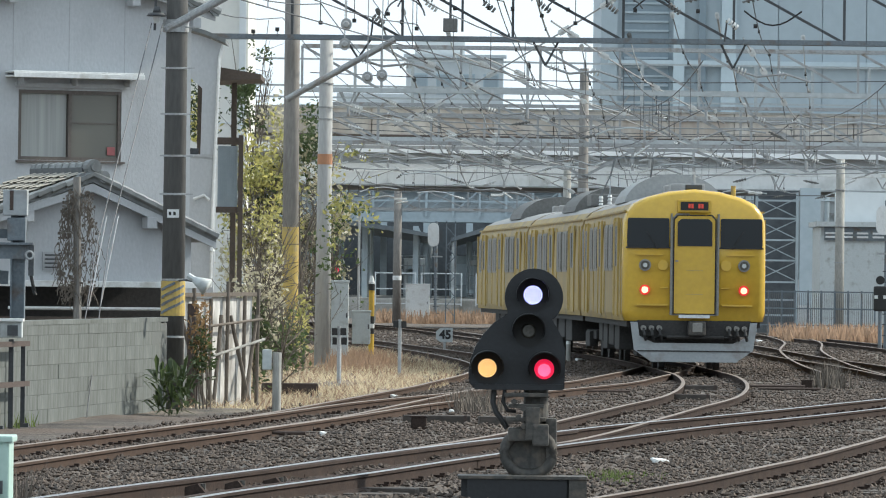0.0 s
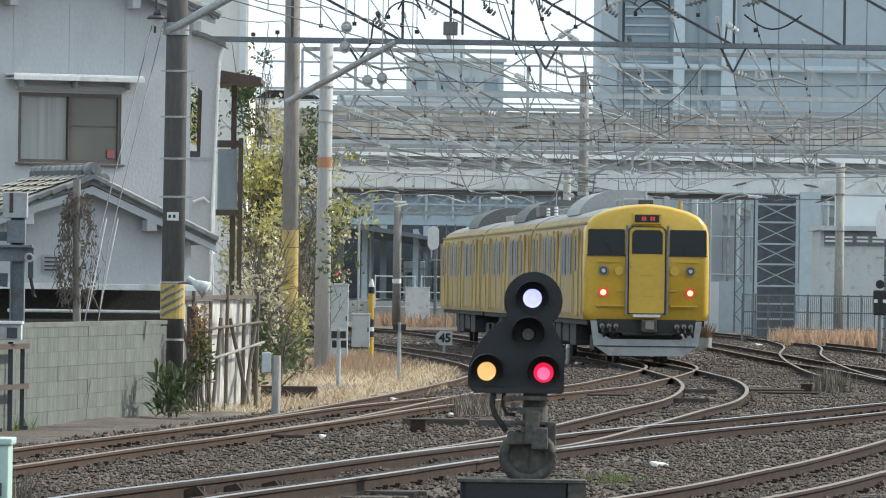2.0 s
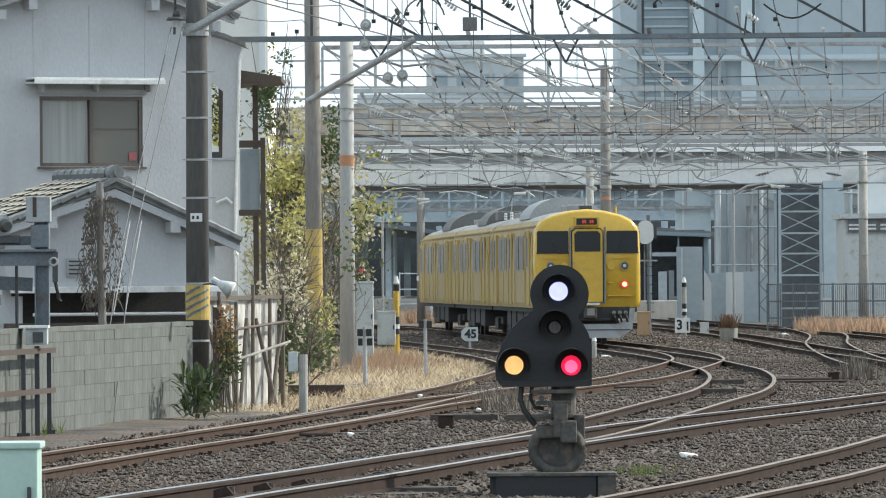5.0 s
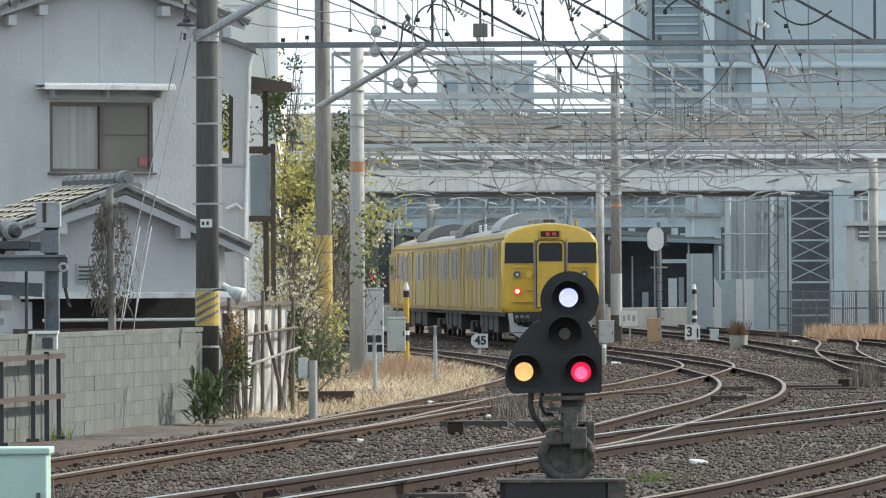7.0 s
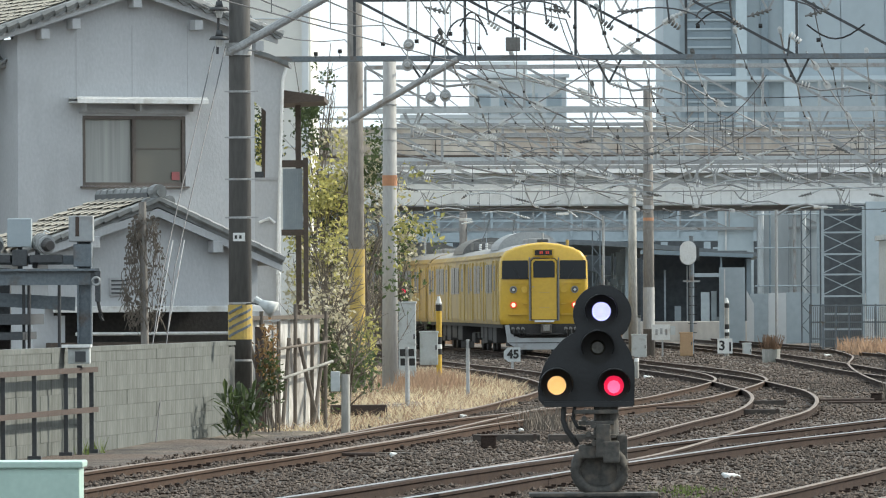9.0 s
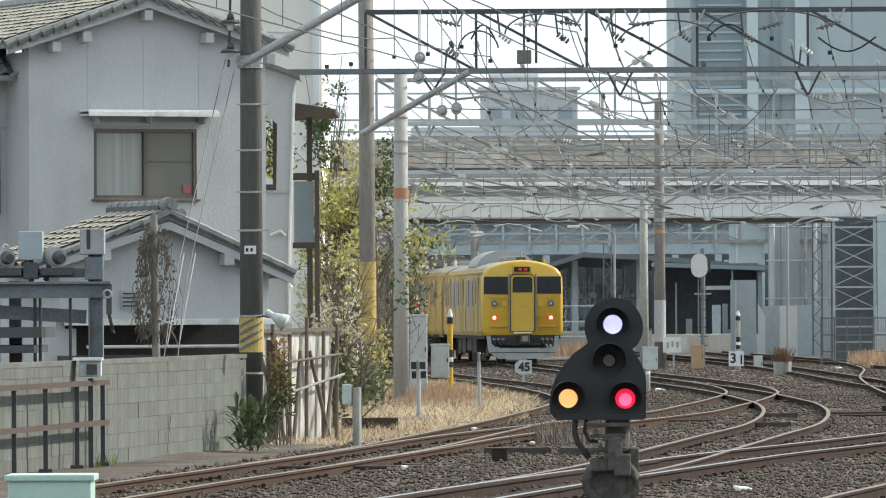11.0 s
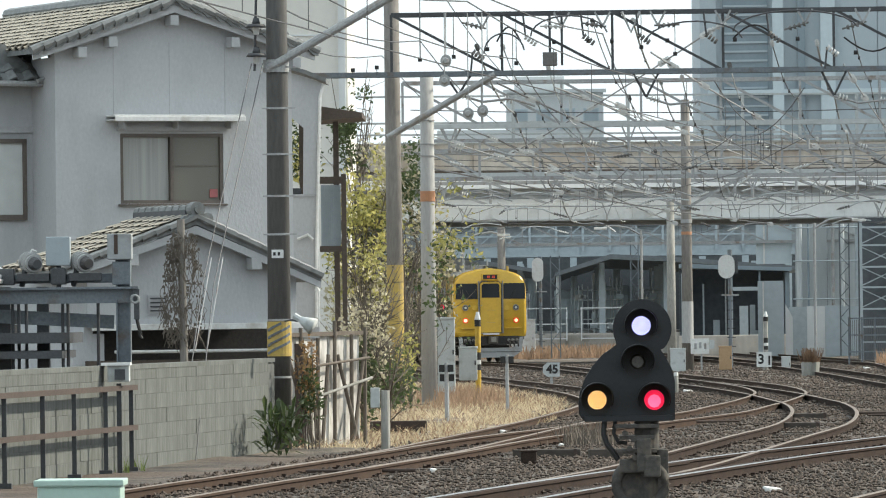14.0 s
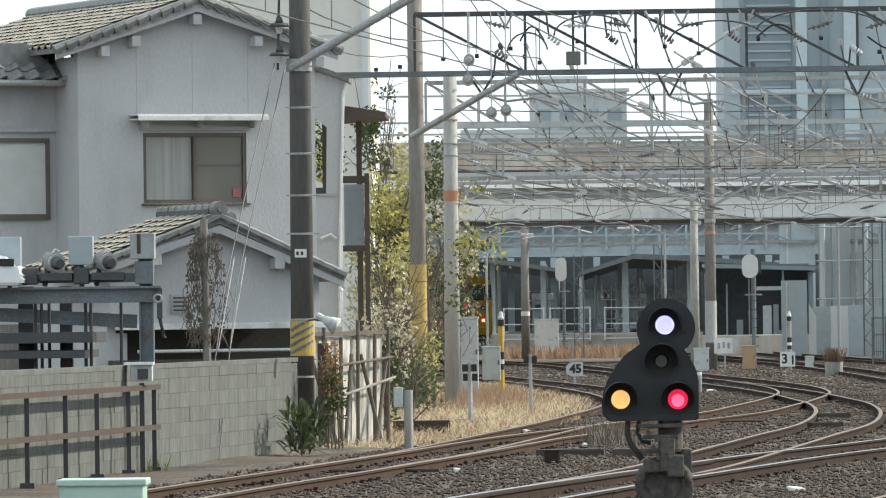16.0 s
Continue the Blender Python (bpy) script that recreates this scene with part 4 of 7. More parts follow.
tube(GB, (-3.3, 139.3, 5.5), (-1.05, 139.3, 6.78), 0.055, seg=10)
GB = part("knee_brace", GB, "galv")
GB.parent = G1
GB["label"] = "galvanised knee brace"
GB.matrix_parent_inverse = Matrix.Translation((0, -139, 0))


# ---- overhead wires ----
def wire(name, pts, r, material, label, sag=0.0, category="wire"):
    run = [Vector(pts[0])]
    for p, q in zip(pts, pts[1:]):
        p, q = Vector(p), Vector(q)
        k = 6 if sag else 1
        run += [p.lerp(q, j / k) - Vector((0, 0, 4 * sag * (j / k) * (1 - j / k))) for j in range(1, k + 1)]
    bm = bent(nb(), run, r, 5)
    ob = part(name, bm, material)
    return tagged(ob, label, category, "overhead wires")


def catenary(line, d0, d1, zc=5.1, side=0.0):
    curve = spline(line)
    stations = np.arange(d0, d1, 32.0)
    lo, hi, drops = [], [], nb()
    for i, d in enumerate(stations):
        p = along(curve, d)
        lo.append((p[0] + side + (0.15 if i % 2 else -0.15), p[1], zc))
        hi.append((p[0] + side + (0.15 if i % 2 else -0.15), p[1], zc + 0.95))
    e = thing("overhead_line", "dark contact wire and messenger wire over the track", "overhead line", group="overhead lines")
    part("contact_wire", bent(nb(), lo, 0.009, 5), "wire", e)
    run = [Vector(hi[0])]
    for p, q in zip(hi, hi[1:]):
        run += [Vector(p).lerp(Vector(q), j / 8) - Vector((0, 0, 1.5 * (j / 8) * (1 - j / 8))) for j in range(1, 9)]
    part("messenger_wire", bent(nb(), run, 0.01, 5), "wire", e)
    for (p, q), (a, b) in zip(zip(hi, hi[1:]), zip(lo, lo[1:])):
        for j in range(1, 7):
            t = j / 7
            c = Vector(p).lerp(Vector(q), t) - Vector((0, 0, 1.5 * t * (1 - t)))
            g = Vector(a).lerp(Vector(b), t)
            tube(drops, c, g, 0.006, seg=4)
    part("dropper", drops, "wire", e)["kind"] = "stuff"


catenary(LINE_T, 62, 300)
catenary(LINE_A, 40, 165)
catenary(LINE_E, 5, 190)
# feeders along the left masts and across the yard
for i, (x, z, x2, z2, r) in enumerate([(-4.6, 6.6, -2.6, 7.5, 0.012), (-4.3, 6.9, -0.6, 7.1, 0.012), (-4.0, 7.3, -2.2, 8.6, 0.012), (-3.2, 7.6, 1.2, 7.6, 0.014), (-5.0, 6.3, -3.4, 7.2, 0.01)]):
    wire("feeder_wire", [(x, 92, z), (x2, 139, z2), (x2 + 2.0, 200, z2 - 0.4), (x2 + 5.5, 262, z2 - 0.9)], r, "wire", "dark sagging feeder wire", 0.35)
for i, (xa, ya, za, xb, yb, zb) in enumerate([(-1.0, 139, 6.6, 6.5, 232, 6.3), (0.2, 139, 6.5, 7.4, 232, 7.4), (2.2, 139, 7.2, 8.4, 200, 6.6), (-2.0, 168, 6.5, 4.6, 225, 5.6), (4.0, 139, 8.0, -1.5, 200, 6.4),
                                                (-2.5, 141, 5.6, 3.5, 200, 5.3), (-2.4, 142, 4.9, 9.5, 262, 5.2), (6.2, 139, 6.9, 11.0, 200, 6.2), (1.0, 168, 7.4, 12, 262, 6.4), (-1.2, 168, 6.2, 4.7, 225, 4.7)]):
    e = thing("span_wire", "pale span wire with white insulators between gantries", "wire", group="span wires")
    p0, p1 = Vector((xa, ya, za)), Vector((xb, yb, zb))
    part("strand", bent(nb(), [p0.lerp(p1, j / 6) - Vector((0, 0, 0.48 * (j / 6) * (1 - j / 6))) for j in range(7)], 0.016 if i % 2 else 0.02, 5), "wire_pale" if i % 3 else "wire", e)
    for f in (0.08, 0.22, 0.5, 0.74, 0.9):
        c = p0.lerp(p1, f) - Vector((0, 0, 0.48 * f * (1 - f)))
        dd = (p1 - p0).normalized()
        ins = nb()
        for q in range(4):
            tube(ins, c + dd * q * 0.5, c + dd * (q * 0.5 + 0.2), 0.075, 0.05, 8)
        tube(ins, c, c + dd * 1.8, 0.03, seg=6)
        part("insulator", ins, "porcelain", e, "white ribbed insulator")


def build_gear():
    rng = random.Random(6)
    for x in (-1.55, -0.45, 0.75, 1.9, 3.3, 4.6, 5.8):
        h = nb()
        z0, z1 = (8.0, 7.55) if rng.random() < 0.5 else (6.8, 7.25)
        tube(h, (x, -0.3, z0), (x + 0.05, -0.3, z1), 0.02)
        g = part("hanger", h, "steel_dark", G1)
        i = nb()
        for q in range(4):
            tube(i, (x + 0.05 + q * 0.06, -0.3, z1 - q * 0.045), (x + 0.09 + q * 0.06, -0.3, z1 - q * 0.045 - 0.03), 0.07, 0.05, 10)
        part("insulator", i, "porcelain" if rng.random() < 0.6 else "ac_dark", G1, "ribbed insulator on a hanger")
        b = nb()
        tube(b, (x + 0.6, -0.3, z1 - 0.12), (x + 0.68, -0.3, z1 - 0.12), 0.045)
        part("clamp", b, "char", G1)
    part("switch_box", box(nb(), 0.1, -0.2, 7.08, 0.3, 0.3, 0.28, bev=0.02), "ac_dark", G1, "grey switch box")
    part("switch_post", box(nb(), 0.1, -0.2, 7.5, 0.05, 0.05, 1.1), "steel_dark", G1)
    part("switch_post", box(nb(), 0.35, -0.2, 7.5, 0.05, 0.05, 1.1), "steel_dark", G1)
    part("v_bracket", bent(nb(), [(1.6, -0.1, 8.05), (1.79, -0.1, 7.62), (1.98, -0.1, 8.05)], 0.035), "galv", G1)
    for dx in (-2.5, 2.5):
        b = part("knee_brace", bar(nb(), (0, 0, 5.35), (dx, 0, 6.7), 0.09), "galv", POLE_D)
    for z in (5.35, 4.9):
        part("collar", tube(nb(), (0, 0, z - 0.06), (0, 0, z + 0.06), 0.2, seg=14), "galv", POLE_D)
    for x, z in ((-4.0, 6.9), (-3.5, 6.95), (-2.6, 7.1), (-1.9, 7.15), (-1.2, 7.3), (-0.6, 7.0), (0.9, 7.45), (2.0, 7.3), (2.7, 7.15)):
        c = nb()
        tube(c, (x, -0.25, z - 0.04), (x, -0.25, z + 0.04), 0.045, seg=10)
        tube(c, (x, -0.25, z), (x, -0.25, 8.05 if x > -3.2 else 6.81), 0.008, seg=4)
        part("weight", c, "char", G1, "small dark clamp on a dropper")


build_gear()


def build_jumpers():
    for x, z, w in ((-0.85, 7.2, 0.42), (0.5, 7.55, 0.8), (3.1, 7.4, 1.0), (5.2, 7.6, 1.3)):
        pts = [(x + w * math.cos(a), 138.6, z + 0.42 * math.sin(a)) for a in np.linspace(math.pi, 0.15, 12)]
        wire("jumper_cable", pts, 0.018, "wire", "dark looped jumper cable on the gantry", 0.0, "cable")
    for x, z in ((-2.05, 7.05), (-2.08, 6.64), (-5.4, 7.6), (-1.6, 5.95), (-1.3, 6.0)):
        d = nb()
        tube(d, (x, 138.2, z), (x + 0.02, 138.24, z), 0.13, 0.1, 16)
        tube(d, (x, 138.1, z), (x, 138.2, z), 0.05, 0.08, 12)
        tube(d, (x, 138.22, z), (x, 138.5, 8.05 if x > -3.3 else 6.85), 0.012, seg=5)
        ob = part("disc_insulator", d, "ac", G1, "grey porcelain disc insulator on a hanger")
        ob.matrix_parent_inverse = Matrix.Translation((0, -139, 0))


build_jumpers()


def insulator_string(bm, c, d, count=4, step=0.085, r=0.05):
    """Ribbed discs in a row along d."""
    d = Vector(d).normalized()
    for q in range(count):
        tube(bm, Vector(c) + d * q * step, Vector(c) + d * (q * step + step * 0.55), r, r * 0.6, 8)
    tube(bm, Vector(c) - d * 0.08, Vector(c) + d * (count * step + 0.05), 0.022, seg=5)


def build_cross_spans():
    """Cross-span wires with droppers, clamps, pull-off arms and V brackets under each gantry."""
    rng = random.Random(17)
    for y, zl, x0, x1, pale in ((168, 6.5, -3.4, 15.8, True), (200, 5.85, -3.4, 17.5, True), (232, 6.65, -4.0, 18.6, True), (259, 6.05, -4.2, 21.0, False)):
        e = thing("cross_span", "cross-span wires with pull-off arms and insulators over the yard", "overhead wire", pose(0, y, 0), "cross spans")
        levels = [zl - 0.6, zl + 0.55]
        for j, z in enumerate(levels):
            tilt = rng.uniform(-0.25, 0.25)
            run = [(x0 + (x1 - x0) * k / 8, 0, z + tilt * (k / 8 - 0.5) - 0.22 * 4 * (k / 8) * (1 - k / 8)) for k in range(9)]
            part("span_wire", bent(nb(), run, 0.013 if j else 0.018, 5), "wire_pale" if (j + pale) % 2 else "wire", e)
        x = x0 + rng.uniform(0.3, 1.0)
        k = 0
        while x < x1 - 1.6:
            z = zl - rng.uniform(0.0, 0.2)
            sg = 1 if rng.random() < 0.65 else -1
            if k % 3 == 0:
                v = nb()
                for dx in (-0.2, 0.2):
                    bar(v, (x + dx, 0, zl + 0.08), (x, 0, zl - 0.42), 0.04)
                tube(v, (x, 0, zl - 0.38), (x, 0, zl - 0.62), 0.04, seg=8)
                part("v_bracket", v, "galv", e)
            if k % 2 == 0:
                a = nb()
                zz = z - rng.uniform(0.3, 1.0)
                bent(a, [(x, 0, zz), (x + sg * 0.35, -0.05, zz + 0.14), (x + sg * 0.9, -0.1, zz + 0.2), (x + sg * 1.5, -0.2, zz + 0.12)], 0.024)
                part("pull_off_arm", a, "dull_white" if rng.random() < 0.5 else "galv", e, "pale bent pull-off arm")
                i = nb()
                insulator_string(i, (x, 0, zz), (-sg, 0, -0.25), 4)
                part("insulator", i, "porcelain" if rng.random() < 0.7 else "ac_dark", e, "ribbed insulator")
            else:
                i = nb()
                insulator_string(i, (x, 0, z - rng.uniform(0.45, 1.2)), (sg, 0, rng.uniform(-0.8, 0.4)), 4)
                part("insulator", i, "porcelain" if rng.random() < 0.5 else "ac_dark", e, "ribbed insulator")
            if k % 4 == 1:
                d = nb()
                xd, zd = x + rng.uniform(0.2, 0.8), zl - rng.uniform(0.2, 0.5)
                tube(d, (xd, 0, zl), (xd, 0, zd), 0.008, seg=4)
                tube(d, (xd, 0, zd), (xd, 0, zd - 0.06), 0.03, seg=8)
                part("dropper", d, "wire", e, "thin dropper with a dark clamp")
            x += rng.uniform(1.2, 2.0)
            k += 1


def build_long_wires():
    """Feeders and earth wires that run down the yard from gantry to gantry."""
    rng = random.Random(23)
    for k in range(11):
        xa, za = -1.6 + k * 0.9 + rng.uniform(-0.2, 0.2), rng.choice((6.7, 6.95, 7.4, 7.9))
        xb, zb = 0.5 + k * 1.45 + rng.uniform(-0.8, 0.8), rng.choice((5.4, 5.9, 6.5, 6.9))
        p, q = Vector((xa, 139.4, za)), Vector((xb, 258, zb))
        e = thing("long_wire", "overhead wire running down the yard with insulators and clamps", "wire", group="long yard wires")
        pts = []
        for seg in range(4):
            for j in range(5):
                f = (seg + j / 5) / 4
                pts.append(p.lerp(q, f) - Vector((0, 0, 0.3 * 4 * (j / 5) * (1 - j / 5))))
        pts.append(q)
        thick = k % 4 == 0
        part("strand", bent(nb(), pts, 0.022 if thick else 0.012, 5), ("wire_pale", "wire", "dull_white", "wire")[k % 4], e)
        for f in (0.04, 0.25, 0.27, 0.5, 0.75):
            c = pts[int(f * 20)]
            i = nb()
            insulator_string(i, c, pts[int(f * 20) + 1] - c, 3, 0.35, 0.05)
            part("insulator", i, "porcelain" if k % 3 else "ac_dark", e, "ribbed insulator")
        for f in (0.12, 0.18, 0.34, 0.42, 0.6):
            c = pts[int(f * 20)]
            part("clamp", tube(nb(), c + Vector((0, 0, 0.03)), c - Vector((0, 0, 0.05)), 0.024, seg=8), "char", e)


def build_top_gear():
    """Switch gear, brackets and looped jumpers on the near gantry's upper chord."""
    rng = random.Random(31)
    for x in (-1.3, 0.35, 1.2, 2.35, 3.7, 5.4, 6.6):
        g = nb()
        z = 8.05
        bar(g, (x - 0.16, -0.2, z), (x, -0.2, z - 0.3), 0.04)
        bar(g, (x + 0.16, -0.2, z), (x, -0.2, z - 0.3), 0.04)
        part("hanger_bracket", g, "galv" if rng.random() < 0.6 else "steel_dark", G1)
        i = nb()
        insulator_string(i, (x, -0.2, z - 0.3), (rng.choice((-1, 1)), 0, rng.uniform(-0.5, 0.5)), 4, 0.1, 0.06)
        part("insulator", i, "ac_dark" if rng.random() < 0.5 else "porcelain", G1, "ribbed insulator")
    for x, w, h in ((-1.0, 0.5, 0.3), (3.9, 0.9, 0.28), (6.2, 1.2, -0.3)):
        c = [(x + w * (j / 8), -0.3, 7.45 + h * math.sin(math.pi * j / 8)) for j in range(9)]
        part("jumper", bent(nb(), c, 0.02, 6), "char", G1, "dark looped jumper cable")


build_cross_spans()
build_long_wires()
build_top_gear()

# ---- road bridge ----
BRIDGE = 0.84
BM = Matrix.Translation((-4.2, 264.6, 0.275)) @ Matrix.Rotation(radians(8), 4, "Z") @ Matrix.Diagonal((BRIDGE, BRIDGE, BRIDGE, 1))


def build_bridge():
    e = thing("road_bridge", "concrete and steel road bridge over the tracks", "bridge", BM, kind="structure")
    part("girder", box(nb(), 10, 9, 6.84, 130, 18, 0.98), "girder", e, "pale grey steel girder")
    # flange and web: their shade is painted as a darker grey
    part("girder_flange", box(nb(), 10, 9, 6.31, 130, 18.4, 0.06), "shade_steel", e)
    part("shaded_web", box(nb(), 10, 9.25, 7.58, 130, 17.9, 0.48), "shade_steel", e, "web band with shade put into its grey")
    part("walkway_edge", box(nb(), 10, 9, 8.04, 130, 19.2, 0.42), "deck_pale", e, "pale walkway edge")
    part("deck", box(nb(), 10, 9, 8.75, 130, 17.6, 1.0), "parapet", e)
    for k in range(45):
        part("parapet_panel", box(nb(), -55 + k * 2.9, 0, 9.2, 2.86, 0.3, 1.42 + 0.02 * (k % 3), bev=0.02), "parapet", e, "brown weathered concrete parapet panel")
    part("parapet_cap", box(nb(), 10, 0, 9.95, 130, 0.42, 0.1), "concrete", e)
    part("parapet_rear", box(nb(), 10, 18, 9.2, 130, 0.3, 1.5), "parapet", e)
    part("pipe", tube(nb(), (-55, -0.25, 8.62), (75, -0.25, 8.62), 0.07), "brown_steel", e)
    part("pipe", tube(nb(), (-55, -0.25, 9.55), (75, -0.25, 9.55), 0.05), "galv", e)
    for k in range(40):
        x = -46 + k * 2.75
        part("fence_post", box(nb(), x, -0.05, 11.1, 0.13, 0.13, 2.3), "fence_grey", e)
    for z in (12.2, 10.95, 10.4):
        part("fence_rail", box(nb(), 10, -0.05, z, 126, 0.09, 0.09), "fence_grey", e)
    for k in range(36):
        part("web_stiffener", box(nb(), -52 + k * 3.4, -0.02, 6.84, 0.1, 0.06, 0.9), "girder", e)
    for x in (-16, 32):
        part("pier", box(nb(), x, 9, 2.7, 1.6, 16, 7.2, bev=0.1), "concrete", e)


build_bridge()


def build_blocks():
    # dark glass and steel tower
    t = thing("tower", "tall blue-grey clad tower behind the bridge", "building", pose(10.6, 455, 0))
    part("body", box(nb(), 14, 12, 20, 28, 24, 42), "tower", t)
    part("corner_strip", box(nb(), 0.55, -0.3, 20, 1.1, 0.7, 42), "tower", t)
    part("bay", box(nb(), 3.1, -0.06, 20, 3.1, 0.2, 42), "tower_dark", t, "dark louvred bay")
    for k in range(34):
        part("louvre", box(nb(), 3.1, -0.2, 11 + k * 0.62, 3.0, 0.15, 0.14), "tower", t)
    part("pilaster", box(nb(), 5.3, -0.4, 20, 0.75, 0.9, 42), "tower_light", t, "pale pilaster")
    part("pilaster", box(nb(), 8.7, -0.3, 20, 1.0, 0.7, 42), "tower_light", t)
    part("pilaster", box(nb(), 6.9, -0.2, 20, 0.5, 0.5, 42), "tower_dark", t)
    for k in range(6):
        part("cladding_panel", box(nb(), 10.6 + k * 3.0, -0.08, 20, 2.95, 0.14, 42), "tower", t)
    for z in (13.4, 16.9):
        part("band", box(nb(), 14, -0.5, z, 27, 0.6, 0.3), "tower_light", t)
    m = thing("office_building", "pale grey low building with a roof box", "building", pose(-3, 480, 0))
    part("body", box(nb(), 3.7, 5, 9, 7.0, 10, 18), "bld_pale", m)
    part("roof_box", box(nb(), 2.6, 4, 18.5, 3.6, 6, 1.2), "bld_pale", m)
    part("ledge", box(nb(), 3.7, -0.15, 18.0, 7.4, 0.6, 0.25), "bld_pale", m)
    for k in range(4):
        w = part("window", box(nb(), 1.2 + k * 1.7, -0.02, 16.0, 1.1, 0.1, 1.5), "tower_light", m)
        part("pane", box(nb(), 1.2 + k * 1.7, -0.09, 16.0, 0.95, 0.04, 1.3), "tower", w)
    part("side_block", box(nb(), -2.3, 6, 7.5, 5, 10, 15.6), "bld_pale", m)
    part("side_block", box(nb(), -7, 8, 7.2, 4.0, 10, 14.6), "tower_light", m)
    c = thing("cream_building", "pale cream multi-storey building behind the house", "building", pose(-12.6, 250, 0))
    part("body", box(nb(), 1.9, 5, 8, 6.6, 10, 22), "bld_cream", c)
    part("corner_pipe", box(nb(), 5.0, -0.1, 8, 0.25, 0.3, 22), "bld_pale", c)
    for k in range(7):
        part("floor_joint", box(nb(), 1.9, -0.02, 6 + k * 1.6, 6.6, 0.05, 0.05), "bld_pale", c)


build_blocks()


# ---- station under the bridge ----
def build_station():
    p = thing("platform", "concrete station platform with dry grass at its foot", "platform", kind="structure")
    part("slab", box(nb(), 2, 395, 0.35, 36, 120, 1.1), "concrete", p)
    c = thing("platform_canopy", "dark platform canopy with a curved roof", "canopy", pose(-2.8, 345, 0), "platform canopies")
    part("roof", prism(nb(), [(-5.5, 4.75), (-2.5, 4.85), (0.2, 4.55), (2.2, 4.2), (2.2, 4.02), (0, 4.35), (-2.5, 4.65), (-5.5, 4.5)], -6, 60), "station_dark", c)
    for x in (-4, -1.2, 1.4):
        for y in (-3, 12, 27):
            part("column", box(nb(), x, y, 2.4, 0.28, 0.28, 4.4), "station_grey", c)
    d = thing("platform_canopy", "dark platform canopy with a sloping roof", "canopy", pose(4.6, 345, 0), "platform canopies")
    part("roof", prism(nb(), [(-4.2, 4.0), (-1.4, 4.9), (1.5, 4.75), (8.5, 4.15), (8.5, 3.95), (1.5, 4.5), (-1.4, 4.65), (-4.2, 3.8)], -6, 60), "station_dark", d)
    for x in (-1.8, 1.5, 6.0):
        for y in (-3, 12, 27):
            part("column", box(nb(), x, y, 2.4, 0.3, 0.3, 4.2), "station_grey", d)
    # dark back wall whose colour stands for the gloom under the roofs
    w = thing("station_wall", "station back wall coloured dark for the shade inside", "wall", kind="structure")
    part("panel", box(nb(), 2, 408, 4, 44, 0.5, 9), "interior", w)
    for k in range(12):
        part("pillar", box(nb(), -14 + k * 2.6, 404, 3.2, 0.4, 0.4, 6.5), "station_grey", w)
    f = thing("footbridge", "pale grey steel station footbridge", "footbridge", pose(0, 350, 0))
    part("deck", box(nb(), 3, 3, 5.15, 34, 4, 0.5), "station_grey", f)
    part("upper_band", box(nb(), 3, 3, 6.9, 34, 4, 0.8), "station_grey", f)
    for k in range(24):
        part("upright", box(nb(), -13.5 + k * 1.4, 0.9, 6.0, 0.12, 0.12, 1.6), "station_grey", f)
        if k < 23:
            part("diagonal", bar(nb(), (-13.5 + k * 1.4, 0.9, 5.4), (-12.1 + k * 1.4, 0.9, 6.6), 0.06), "tower", f)
    part("handrail", box(nb(), 3, 0.9, 6.0, 34, 0.1, 0.08), "station_grey", f)
    part("glazing", box(nb(), 3, 1.5, 6.0, 34, 0.1, 1.3), "clad", f, "dull grey-blue glazing")


build_station()


